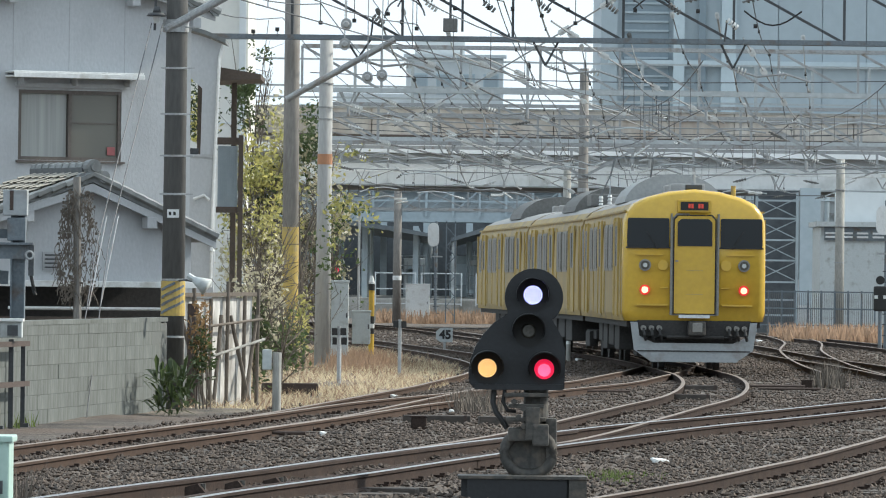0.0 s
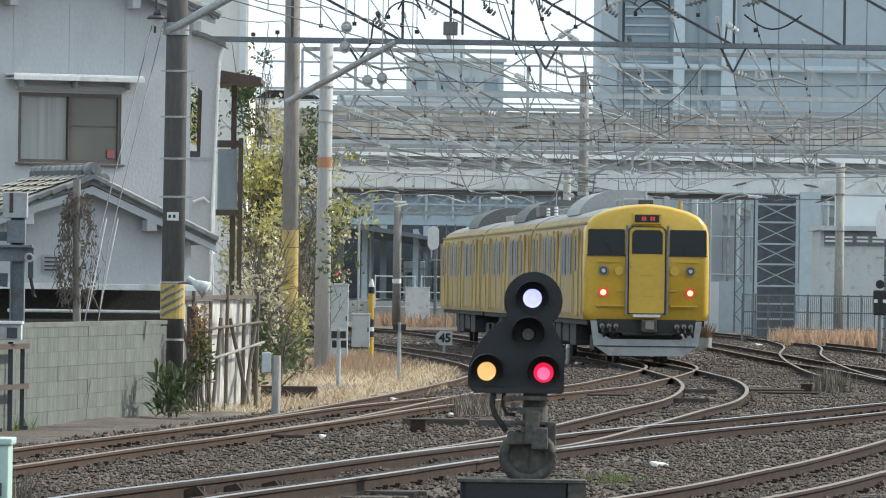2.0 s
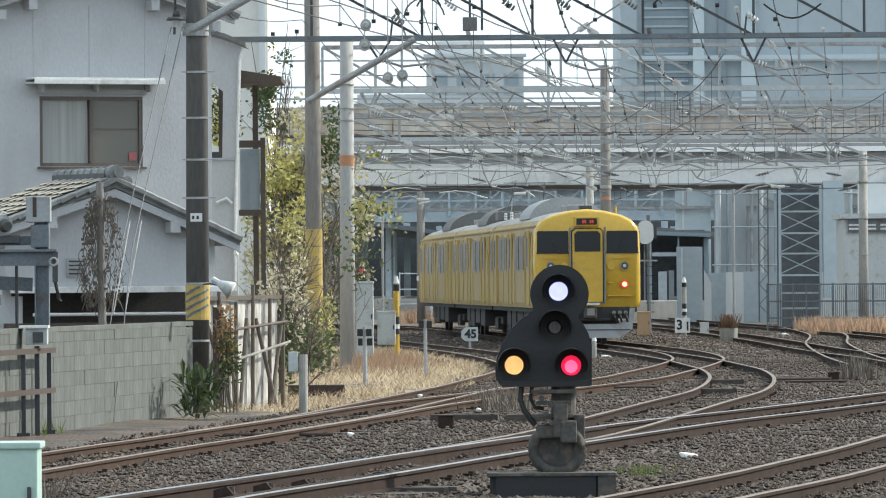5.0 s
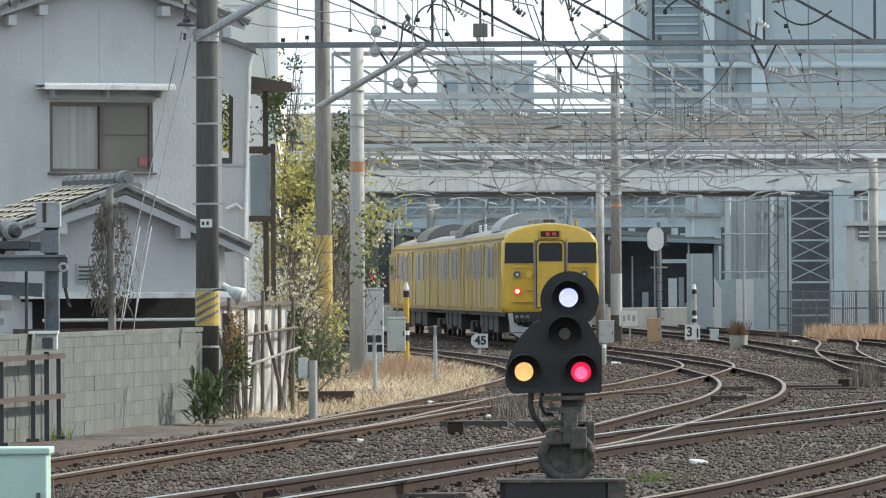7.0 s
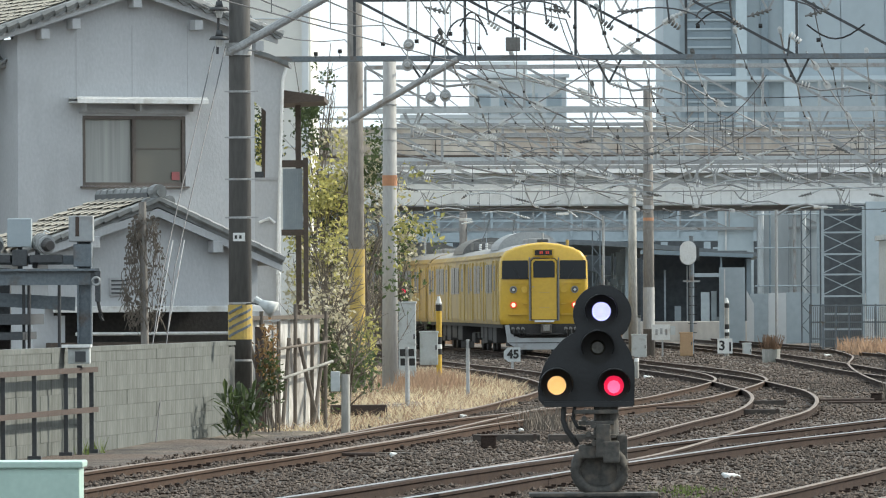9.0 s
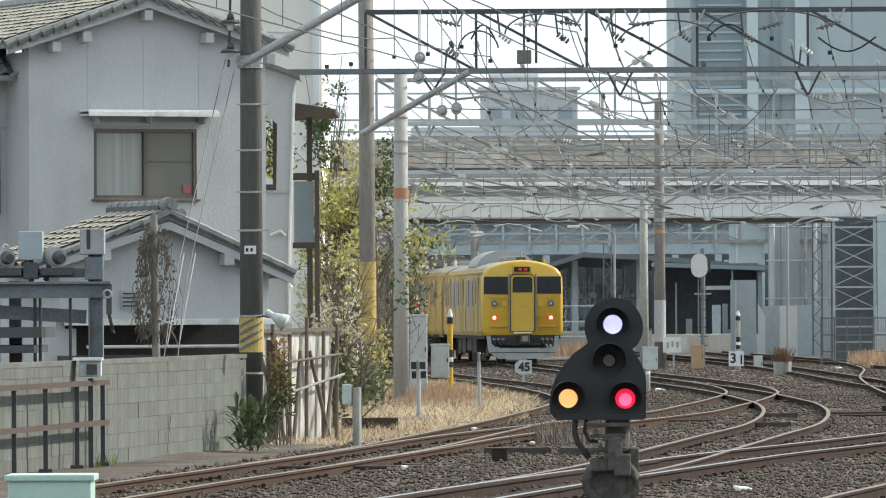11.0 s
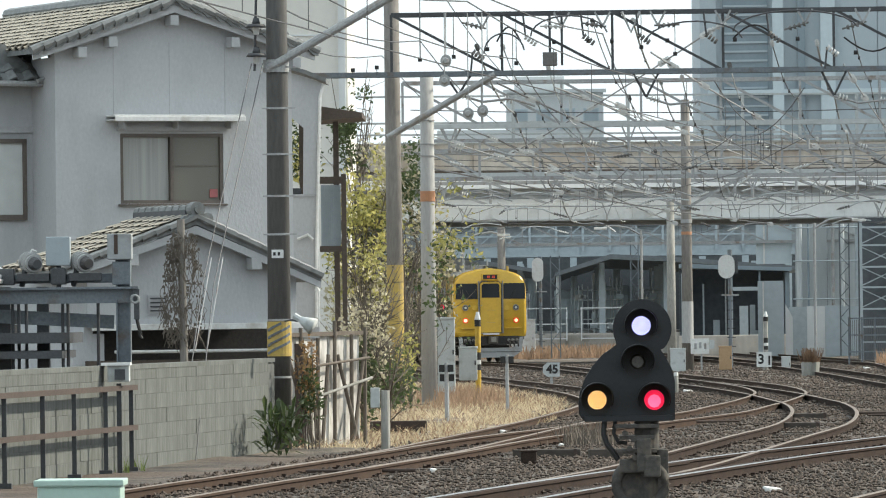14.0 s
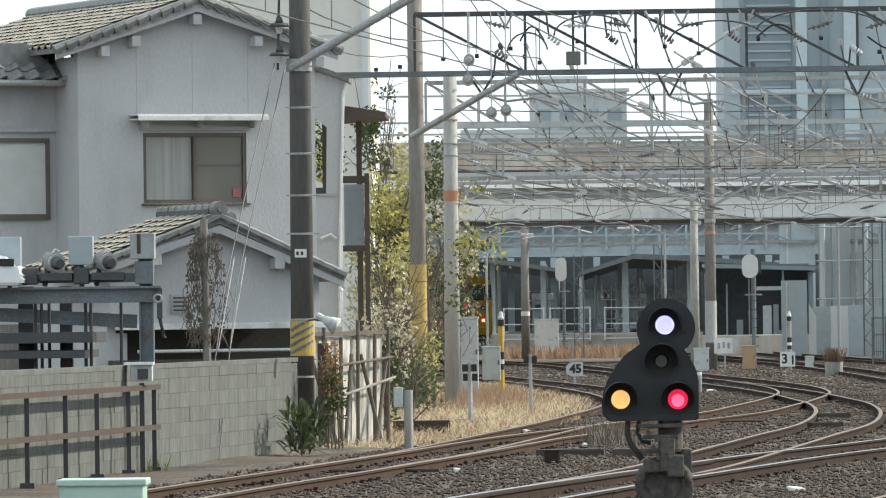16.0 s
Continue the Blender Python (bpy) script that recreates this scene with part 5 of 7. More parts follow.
def station_clutter():
    rng = random.Random(8)
    def lattice(x, y, h, w, label):
        m = thing("lattice_mast", label, "mast", pose(x, y, 0), "lattice masts")
        for dx in (-w / 2, w / 2):
            part("leg", box(nb(), dx, 0, h / 2 - 0.1, 0.06, 0.06, h), "steel_grey", m)
        k = 0
        z = 0.2
        while z < h - 0.4:
            part("lacing", bar(nb(), (-w / 2 if k % 2 else w / 2, 0, z), (w / 2 if k % 2 else -w / 2, 0, z + 0.45), 0.035), "steel_grey", m)
            z += 0.45
            k += 1
    lattice(0.35, 300, 4.6, 0.4, "grey steel lattice mast before the platform")
    lattice(4.0, 306, 5.2, 0.35, "grey steel lattice mast before the platform")
    lattice(12.9, 290, 5.8, 0.4, "grey steel lattice mast by the clad wall")
    f = thing("platform_fence", "pale steel mesh fence at the platform end", "fence", pose(0, 318, 0), "platform fences")
    for x0 in (-3.2, -1.0, 1.6):
        for x in (x0, x0 + 1.9):
            part("post", box(nb(), x, 0, 1.4, 0.06, 0.06, 1.6), "bld_pale", f)
        for z in (0.7, 1.4, 2.15):
            part("rail", box(nb(), x0 + 0.95, 0, z, 1.9, 0.05, 0.05), "bld_pale", f)
    part("footing", box(nb(), 0.3, 0.1, 0.3, 8, 0.2, 1.1), "concrete", f)
    for k in range(14):
        x = -4.6 + k * 1.05 + rng.uniform(-0.3, 0.3)
        y = rng.uniform(338, 400)
        h = rng.uniform(2.6, 4.2)
        p = thing("platform_post", "slim grey post on the platform", "post", pose(x, y, 0.85), "platform posts")
        part("shaft", tube(nb(), (0, 0, 0), (0, 0, h), rng.uniform(0.06, 0.13)), "bld_pale" if k % 2 else "station_grey", p)
        if k % 3 == 0:
            part("sign", box(nb(), 0.25, -0.05, h * 0.62, 0.6, 0.08, 0.3), "white", p)
    for k, (x, y, w, h) in enumerate(((-1.6, 375, 1.2, 2.2), (1.2, 385, 1.6, 2.4), (3.8, 380, 2.2, 2.6), (6.5, 378, 1.1, 2.3), (8.9, 384, 2.0, 2.5))):
        b = thing("platform_kiosk", "pale boxy kiosk on the platform", "kiosk", pose(x, y, 0.88), "platform kiosks")
        part("body", box(nb(), 0, 0, h / 2, w, 1.2, h, bev=0.05), ("bld_pale", "station_grey", "panel")[k % 3], b)
        part("front_panel", box(nb(), 0, -0.62, h * 0.55, w * 0.7, 0.04, h * 0.5), "tower_light", b)
    for x0, x1, y, z1 in ((1.4, 3.9, 345, 3.7), (4.6, 6.2, 350, 3.2), (-2.6, -0.9, 352, 3.0)):
        r = thing("storage_rack", "pale steel tube rack on the platform", "rack", pose(0, y, 0.9), "platform racks")
        x = x0
        while x < x1:
            part("upright", tube(nb(), (x, rng.uniform(-0.6, 0.6), 0), (x, rng.uniform(-0.6, 0.6), z1 - 0.9 + rng.uniform(-0.5, 0.1)), 0.035, seg=6), "dull_white" if rng.random() < 0.6 else "fence_grey", r)
            x += rng.uniform(0.13, 0.3)
        for j in range(5):
            part("shelf_rail", tube(nb(), (x0, -0.4, 0.2 + j * 0.5), (x1, -0.4, 0.2 + j * 0.5), 0.03, seg=6), "fence_grey", r)
        for j in range(9):
            c = rng.uniform(x0, x1)
            part("crate", box(nb(), c, -0.2, 0.2 + 0.5 * rng.randrange(4) + 0.17, rng.uniform(0.2, 0.45), 0.5, rng.uniform(0.18, 0.34), bev=0.02), ("dull_white", "panel", "station_grey")[j % 3], r)
    # lamp with a bent arm
    for x, y, z, sg in ((-3.3, 262, 4.9, 1), (3.7, 262, 5.1, -1), (9.6, 240, 5.0, 1)):
        a = thing("lamp_bracket", "pale bent lamp arm on a slim mast", "lamp", pose(x, y, 0), "yard lamps")
        part("mast", tube(nb(), (0, 0, -0.3), (0, 0, z), 0.05), "galv", a)
        part("arm", bent(nb(), [(0, 0, z - 0.2), (sg * 0.5, 0, z + 0.1), (sg * 1.1, 0, z + 0.2), (sg * 1.5, 0, z + 0.1)], 0.05), "galv", a)
        part("head", box(nb(), sg * 1.6, 0, z + 0.08, 0.5, 0.2, 0.1, bev=0.03), "white", a)


station_clutter()


def build_right_side():
    s = thing("equipment_shed", "white equipment shed with louvres beside the yard", "shed", pose(13.9, 246, 0))
    part("body", box(nb(), 3.0, 2.5, 2.0, 6.0, 5, 3.9, bev=0.04), "cabinet", s)
    part("roof", box(nb(), 3.0, 2.4, 4.05, 6.3, 5.4, 0.18), "cabinet", s)
    part("louvre_band", box(nb(), 3.0, -0.06, 3.7, 5.7, 0.1, 0.5), "steel_grey", s)
    for k in range(10):
        part("louvre", box(nb(), 0.4 + k * 0.58, -0.13, 3.72, 0.42, 0.05, 0.07), "white", s)
        part("louvre", box(nb(), 0.4 + k * 0.58, -0.13, 3.58, 0.42, 0.05, 0.07), "white", s)
    part("roof_unit", box(nb(), 2.3, 2.0, 4.7, 3.2, 2, 1.1), "bld_pale", s)
    b = thing("building_site_frame", "dark steel scaffold frame with blue-grey sheeting", "scaffold", pose(0, 262, 0))
    part("sheet", box(nb(), 14.4, 0, 3.3, 0.8, 0.3, 4.6), "sheet_blue", b, "pale blue sheet")
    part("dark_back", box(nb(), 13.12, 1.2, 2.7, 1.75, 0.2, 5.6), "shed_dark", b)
    for z in (0.6, 1.2, 1.9, 2.75, 3.55, 4.4, 5.1):
        part("beam", box(nb(), 13.1, 0.05, z, 1.5, 0.1, 0.07), "station_grey", b)
    for x in (12.3, 13.9):
        part("column", box(nb(), x, 0, 2.6, 0.1, 0.2, 5.6), "station_grey", b)
    for z in (1.95, 2.8, 3.6, 4.45):
        part("diagonal", bar(nb(), (12.3, 0.3, z), (13.9, 0.3, z + 0.75), 0.04), "station_grey", b)
        part("diagonal", bar(nb(), (13.9, 0.34, z), (12.3, 0.34, z + 0.75), 0.04), "station_grey", b)
    w = thing("clad_wall", "tall grey clad wall beneath the bridge", "wall", pose(0, 300, 0), kind="structure")
    part("high_panel", box(nb(), 10.2, 0.3, 5.0, 1.6, 0.2, 2.0), "tower_light", w, "pale blue high panel")
    part("high_panel_rib", box(nb(), 9.75, 0.15, 5.0, 0.08, 0.1, 2.0), "white", w)
    for k in range(10):
        x = 11.85 + k * 1.45
        part("cladding_panel", box(nb(), x, 0.15 * (k % 3), 3.1, 1.42, 0.2, 6.5), ("clad", "clad", "clad_pale")[(k * 5) % 3 if k % 4 else 0], w)
    for k in range(5):
        part("column", tube(nb(), (11.3 + k * 1.9, -0.5, -0.2), (11.3 + k * 1.9, -0.5, 6.2), 0.13), "clad_pale", w)
    for k in range(10):
        part("low_hoarding", box(nb(), 11.0 + k * 0.8, -6 + 0.03 * (k % 2), 0.95, 0.79, 0.08, 2.2 + 0.05 * (k % 3)), ("station_grey", "sheet_blue", "bld_pale")[(k * 7 // 3) % 3], w, "low pale hoarding sheet")
    part("upright_hoarding", box(nb(), 9.75, -8, 1.45, 1.13, 0.1, 3.5), "sheet_blue", w, "pale blue upright hoarding")
    part("hoarding_batten", box(nb(), 9.42, -8.08, 1.45, 0.06, 0.06, 3.4), "white", w)
    part("turned_hoarding", prism(nb(), [(10.38, -0.3), (10.7, -0.3), (10.7, 1.6), (10.38, 2.2)], -8, -7.9), "bld_pale", w, "pale end sheet")
    sh = thing("open_shed", "low open-fronted shed, inner shade put into a dark back wall", "shed", pose(0, 312, 0))
    part("roof", prism(nb(), [(6.2, 3.95), (11.4, 3.75), (11.4, 3.92), (6.2, 4.15)], -0.6, 3), "tower_dark", sh, "thin dark roof")
    # dark blue-grey wall colour stands for the shade under the shed roof
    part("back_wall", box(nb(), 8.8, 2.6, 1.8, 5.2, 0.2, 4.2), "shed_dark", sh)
    part("plinth", box(nb(), 8.6, -0.9, 0.25, 5.0, 0.5, 1.1, bev=0.05), "parapet", sh, "brown stained plinth")
    for x in (6.4, 11.2):
        part("side_wall", box(nb(), x, 1.3, 1.7, 0.2, 2.4, 4.0), "tower_dark", sh)
    part("inner_beam", box(nb(), 9.6, -0.4, 2.95, 1.9, 0.15, 0.18), "station_grey", sh, "pale awning beam")
    for x in (8.6, 9.9):
        part("post", bar(nb(), (x, -0.3, -0.3), (x, -0.3, 3.9), 0.09), "tower_dark", sh)
    for k, (x, wide, hgt) in enumerate(((7.3, 0.08, 3.2), (7.9, 0.3, 1.5), (8.35, 0.06, 3.4), (9.6, 0.25, 2.2), (10.3, 0.07, 3.3), (10.65, 0.35, 1.7), (9.9, 0.5, 1.0))):
        part("stored_board", box(nb(), x, 0.9 + 0.1 * k, hgt / 2, wide, 0.12, hgt), ("station_grey", "panel", "fence_grey")[k % 3], sh)
    part("stacked_board", box(nb(), 9.15, -0.2, 1.3, 0.4, 0.2, 1.7), "station_grey", sh)
    for k in range(9):
        part("cable_duct", tube(nb(), (11.7 + k * 1.1, -0.7, 0), (11.7 + k * 1.1, -0.7, 6.3), 0.05 + 0.03 * (k % 3)), ("tower_dark", "galv", "station_grey")[k % 3], w)
    for z in (2.4, 4.1, 5.6):
        part("cross_pipe", tube(nb(), (11.0, -0.9, z), (26, -0.9, z), 0.035), "station_grey", w)
    fe = thing("fence", "grey steel mesh fence beside the yard", "fence")
    for k in range(17):
        part("post", bar(nb(), (10.8 + k * 0.45, 240 - k * 0.4, -0.2), (10.8 + k * 0.45, 240 - k * 0.4, 1.6), 0.06), "steel_grey", fe)
    for z in (0.35, 0.95, 1.55):
        part("rail", bar(nb(), (10.8, 240, z), (18.0, 233.6, z), 0.05), "steel_grey", fe)
    for k in range(70):
        x = 10.8 + k * 0.065
        part("picket", bar(nb(), (x, 240 - (x - 10.8) * 0.89, -0.1), (x, 240 - (x - 10.8) * 0.89, 1.5), 0.018), "ac_dark", fe)


build_right_side()


# ---- dwarf signal ----
def build_signal():
    s = thing("dwarf_signal", "black four-lamp shunting signal lit violet-white, yellow and red", "railway signal", pose(0, 60.4, 0))
    # head: round top lobe on a wide curved lower plate
    out = [(0.29, 0.78), (1.115, 0.775), (1.12, 1.12), (1.09, 1.24), (1.03, 1.35), (0.97, 1.42)]
    out += [(0.83 + 0.265 * math.cos(a), 1.60 + 0.265 * math.sin(a)) for a in np.linspace(-0.75, math.pi + 0.6, 26)]
    out += [(0.56, 1.43), (0.47, 1.37), (0.38, 1.27), (0.31, 1.16), (0.26, 1.03), (0.245, 0.92), (0.25, 0.83)]
    head = nb()
    prism(head, out, 0.0, 0.16)
    bmesh.ops.bevel(head, geom=[e for e in head.edges if abs(e.verts[0].co.y - e.verts[1].co.y) < 1e-5], offset=0.012, segments=2, affect="EDGES")
    part("head_plate", head, "black", s)
    part("bottom_lip", box(nb(), 0.7, -0.02, 0.79, 0.8, 0.1, 0.05), "black", s)
    lamps = (("lamp_violet", 0.82, 1.625, 0.086, -1), ("lens_off", 0.785, 1.30, 0.07, 1), ("lamp_yellow", 0.415, 0.96, 0.084, -1), ("lamp_red", 0.93, 0.955, 0.09, 1))
    for mt, x, z, r, sg in lamps:
        hood = nb()
        n = 28
        prev = None
        for i in range(n + 1):
            a = -0.65 + (math.pi + 1.3) * i / n
            d = -0.05 - 0.30 * max(0.15, math.sin(i / n * math.pi))
            ring = [hood.verts.new((x + k * math.cos(a), yy, z + 0.01 + k * math.sin(a))) for k, yy in ((0.150, 0), (0.150, d), (0.141, d), (0.141, 0))]
            if prev:
                for q in range(4):
                    hood.faces.new((prev[q], prev[(q + 1) % 4], ring[(q + 1) % 4], ring[q]))
            prev = ring
        h = part("hood", hood, "black", s)
        part("hood_back", tube(nb(), (x, -0.002, z), (x, -0.012, z), 0.145, seg=28), "char", h)
        if mt != "lens_off":
            part("lens", tube(nb(), (x, -0.03, z), (x, -0.012, z), r, seg=28), mt if mt == "lamp_red" else mt + "_rim", h)
            dots = nb()
            if mt == "lamp_red":
                pts = [(0.0, -0.01, 0.06)]
            else:
                pts = [(0, 0, 0.012)]
                for ring, cnt in ((0.022, 8), (0.041, 14), (0.060, 20), (0.077, 26)):
                    pts += [(ring * math.cos(6.2832 * i / cnt), ring * math.sin(6.2832 * i / cnt), 0.0072) for i in range(cnt)]
            for dx, dz, rr in pts:
                tube(dots, (x + dx, -0.038, z + dz), (x + dx, -0.03, z + dz), rr, seg=10)
            part("lit_lens", dots, {"lamp_red": "lamp_red_core"}.get(mt, mt), h)
        else:
            part("lens", tube(nb(), (x, -0.05, z), (x, -0.012, z), r * 0.75, r, seg=24), mt, h, "unlit grey lens")
    # neck and casting below
    body = nb()
    tube(body, (0.86, 0.1, 0.0), (0.86, 0.1, 0.78), 0.12, 0.11, 20)
    box(body, 0.79, 0.02, 0.36, 0.36, 0.26, 0.12, bev=0.02)
    part("neck", body, "cast", s)
    ring = bent(nb(), [(0.8 + 0.22 * math.cos(a), -0.02, 0.2 + 0.2 * math.sin(a)) for a in np.linspace(0, 6.2832, 25)[:-1]], 0.05, 8, True)
    part("base_ring", ring, "cast", s, smooth=True)
    part("base_drum", tube(nb(), (0.8, 0.0, 0.2), (0.8, 0.2, 0.2), 0.2, seg=24), "cast", s)
    part("side_flange", box(nb(), 1.0, 0.06, 0.3, 0.1, 0.2, 0.42, bev=0.02), "cast", s)
    for z, w in ((0.72, 0.5), (0.62, 0.4), (0.5, 0.44)):
        part("clamp_plate", box(nb(), 0.77, -0.02, z, w * 0.8, 0.22, 0.035, bev=0.006), "cast", s)
    for x, z in ((0.66, 0.66), (0.74, 0.6), (0.86, 0.55), (0.7, 0.52), (0.9, 0.43), (0.75, 0.44)):
        part("bolt", tube(nb(), (x, -0.16, z), (x, -0.1, z), 0.028, seg=6), "cast", s)
    part("bracket", box(nb(), 0.83, -0.13, 0.46, 0.13, 0.1, 0.3, bev=0.015), "cast", s)
    part("hand_cover", box(nb(), 0.9, -0.14, 0.36, 0.15, 0.1, 0.2, bev=0.02), "cast", s)
    part("cable", bent(nb(), [(0.48, 0.0, 0.78), (0.47, -0.02, 0.65), (0.5, -0.04, 0.56), (0.56, -0.05, 0.48), (0.6, -0.04, 0.42)], 0.026, 8), "char", s)
    part("cable", bent(nb(), [(0.58, 0.0, 0.78), (0.56, -0.03, 0.66), (0.6, -0.05, 0.58), (0.68, -0.05, 0.57)], 0.018, 8), "char", s)
    b = thing("signal_base_box", "black steel box under the dwarf signal", "box", pose(0.74, 60.3, 0))
    part("front", box(nb(), -0.05, -0.2, -0.2, 0.9, 0.05, 0.36), "black", b)
    part("body", box(nb(), 0, 0, -0.2, 1.1, 0.36, 0.34, bev=0.01), "black", b)
    part("lid", box(nb(), 0, -0.02, -0.02, 1.16, 0.46, 0.03, bev=0.006), "cast", b, "worn grey-edged lid")
    part("end_plate", box(nb(), 0.5, -0.2, -0.2, 0.16, 0.07, 0.34), "cast", b)


build_signal()


# ---- train ----
SECTION = [(-1.42, 1.0), (-1.45, 1.15), (-1.45, 2.1), (-1.42, 3.02), (-1.36, 3.2), (-1.22, 3.37), (-0.95, 3.5), (-0.5, 3.62), (0, 3.66)]
SECTION = SECTION + [(-x, z) for x, z in SECTION[-2::-1]]


def build_car(cab, pantograph, roof_mat, label):
    c = thing("train_car", label, "train car", group="train cars")
    bm = nb()
    prism(bm, [p for p in SECTION], -9.55 if cab else -9.8, 9.8)
    bmesh.ops.recalc_face_normals(bm, faces=bm.faces[:])
    part("body", bm, "train_side", c, "dirty faded yellow car body")
    rf = nb()
    prism(rf, [(x * 0.985, z + 0.012) for x, z in SECTION if z > 3.3] + [(0.9, 3.4), (-0.9, 3.4)], -9.5, 9.75)
    part("roof", rf, "train_roof", c, "grey roof")
    for sx in (-1, 1):
        doors = ((-7.4, 1.3), (0.0, 1.3), (6.75, 1.3))
        wins = (-5.0, -3.0, 2.2, 4.2, 8.35)
        for y, w in doors:
            d = part("side_door", box(nb(), sx * 1.447, y, 2.05, 0.03, w, 1.95), "train_side", c)
            for dy in (-0.32, 0.32):
                part("door_window", box(nb(), sx * 1.468, y + dy, 2.52, 0.02, 0.42, 0.82), "pane_dirty", d)
            for dy in (-0.72, 0.72):
                part("door_pillar", box(nb(), sx * 1.462, y + dy, 2.1, 0.05, 0.13, 2.0, bev=0.01), "train_strip", c, "cleaner yellow door pillar")
        for y in wins:
            w = 1.6 if y < 8 else 0.9
            fr = part("side_window", box(nb(), sx * 1.455, y, 2.5, 0.035, w, 0.96), "silver", c, "silver-framed window")
            for dy in (-w / 4, w / 4):
                part("pane", box(nb(), sx * 1.475, y + dy, 2.5, 0.012, w / 2 - 0.09, 0.86), "pane_dirty", fr)
        for y in (-9.6 if not cab else -9.2, -6.1, -1.95, 1.15, 3.2, 5.35, 9.7):
            part("panel_strip", box(nb(), sx * 1.458, y, 2.1, 0.03, 0.1, 1.95), "train_strip", c, "yellow panel strip")
        part("gutter", box(nb(), sx * 1.40, 0, 3.22, 0.04, 19.2, 0.04), "train_side", c)
    # roof unit
    ac = nb()
    prism(ac, [(1.06 * math.cos(a), 3.42 + 0.68 * math.sin(a)) for a in np.linspace(0.1, math.pi - 0.1, 15)], -2.3, 2.3)
    part("roof_unit", ac, roof_mat, c, "rounded air-conditioning unit")
    for y in (-7, -4.6, 4.6, 7):
        part("ventilator", box(nb(), 0, y, 3.72, 0.7, 0.6, 0.2, bev=0.04), "train_roof", c)
    # underframe and bogies
    for y, l, hh in ((-3.6, 2.0, 0.62), (-1.0, 2.2, 0.55), (1.7, 1.8, 0.65), (3.9, 1.6, 0.5)):
        part("equipment_box", box(nb(), 0, y, 0.98 - hh / 2, 2.5, l, hh, bev=0.03), "under", c)
    part("sole_bar", box(nb(), 0, 0, 0.95, 2.7, 19.3, 0.14), "under", c)
    for y in (-7.0, 7.0):
        bg = part("bogie", box(nb(), 0, y, 0.55, 1.9, 3.1, 0.22, bev=0.04), "under", c)
        for dy in (-1.05, 1.05):
            for x in (-0.56, 0.56):
                part("wheel", tube(nb(), (x - 0.06, y + dy, 0.43), (x + 0.06, y + dy, 0.43), 0.43, seg=20), "under", bg)
        for x in (-0.95, 0.95):
            part("spring", box(nb(), x, y, 0.45, 0.18, 1.3, 0.36, bev=0.03), "under", bg)
    if pantograph:
        pan = part("pantograph", bar(nb(), (-0.8, -7.1, 4.72), (0.8, -7.1, 4.72), 0.03), "steel_grey", c, "raised pantograph")
        for sx in (-0.6, 0.6):
            for y0, y1, y2 in ((-7.6, -6.2, -7.3), (-4.8, -6.0, -6.9)):
                part("lower_arm", bar(nb(), (sx, y0, 3.85), (sx * 0.8, y1, 4.3), 0.024), "steel_grey", pan)
                part("upper_arm", bar(nb(), (sx * 0.8, y1, 4.3), (sx * 0.75, y2, 4.7), 0.02), "steel_grey", pan)
        for x in (-0.6, 0.6):
            for y in (-7.6, -4.8):
                i = nb()
                for k in range(3):
                    tube(i, (x, y, 3.62 + k * 0.08), (x, y, 3.68 + k * 0.08), 0.06, 0.04, 10)
                part("insulator", i, "porcelain", c)
        part("roof_gear", box(nb(), 0, -3.6, 3.75, 1.6, 1.4, 0.3, bev=0.04), "ac_dark", c)
    if not cab:
        part("gangway", box(nb(), 0, -9.9, 2.1, 1.1, 0.5, 2.1), "under", c)
    else:
        build_cab(c)
    return c


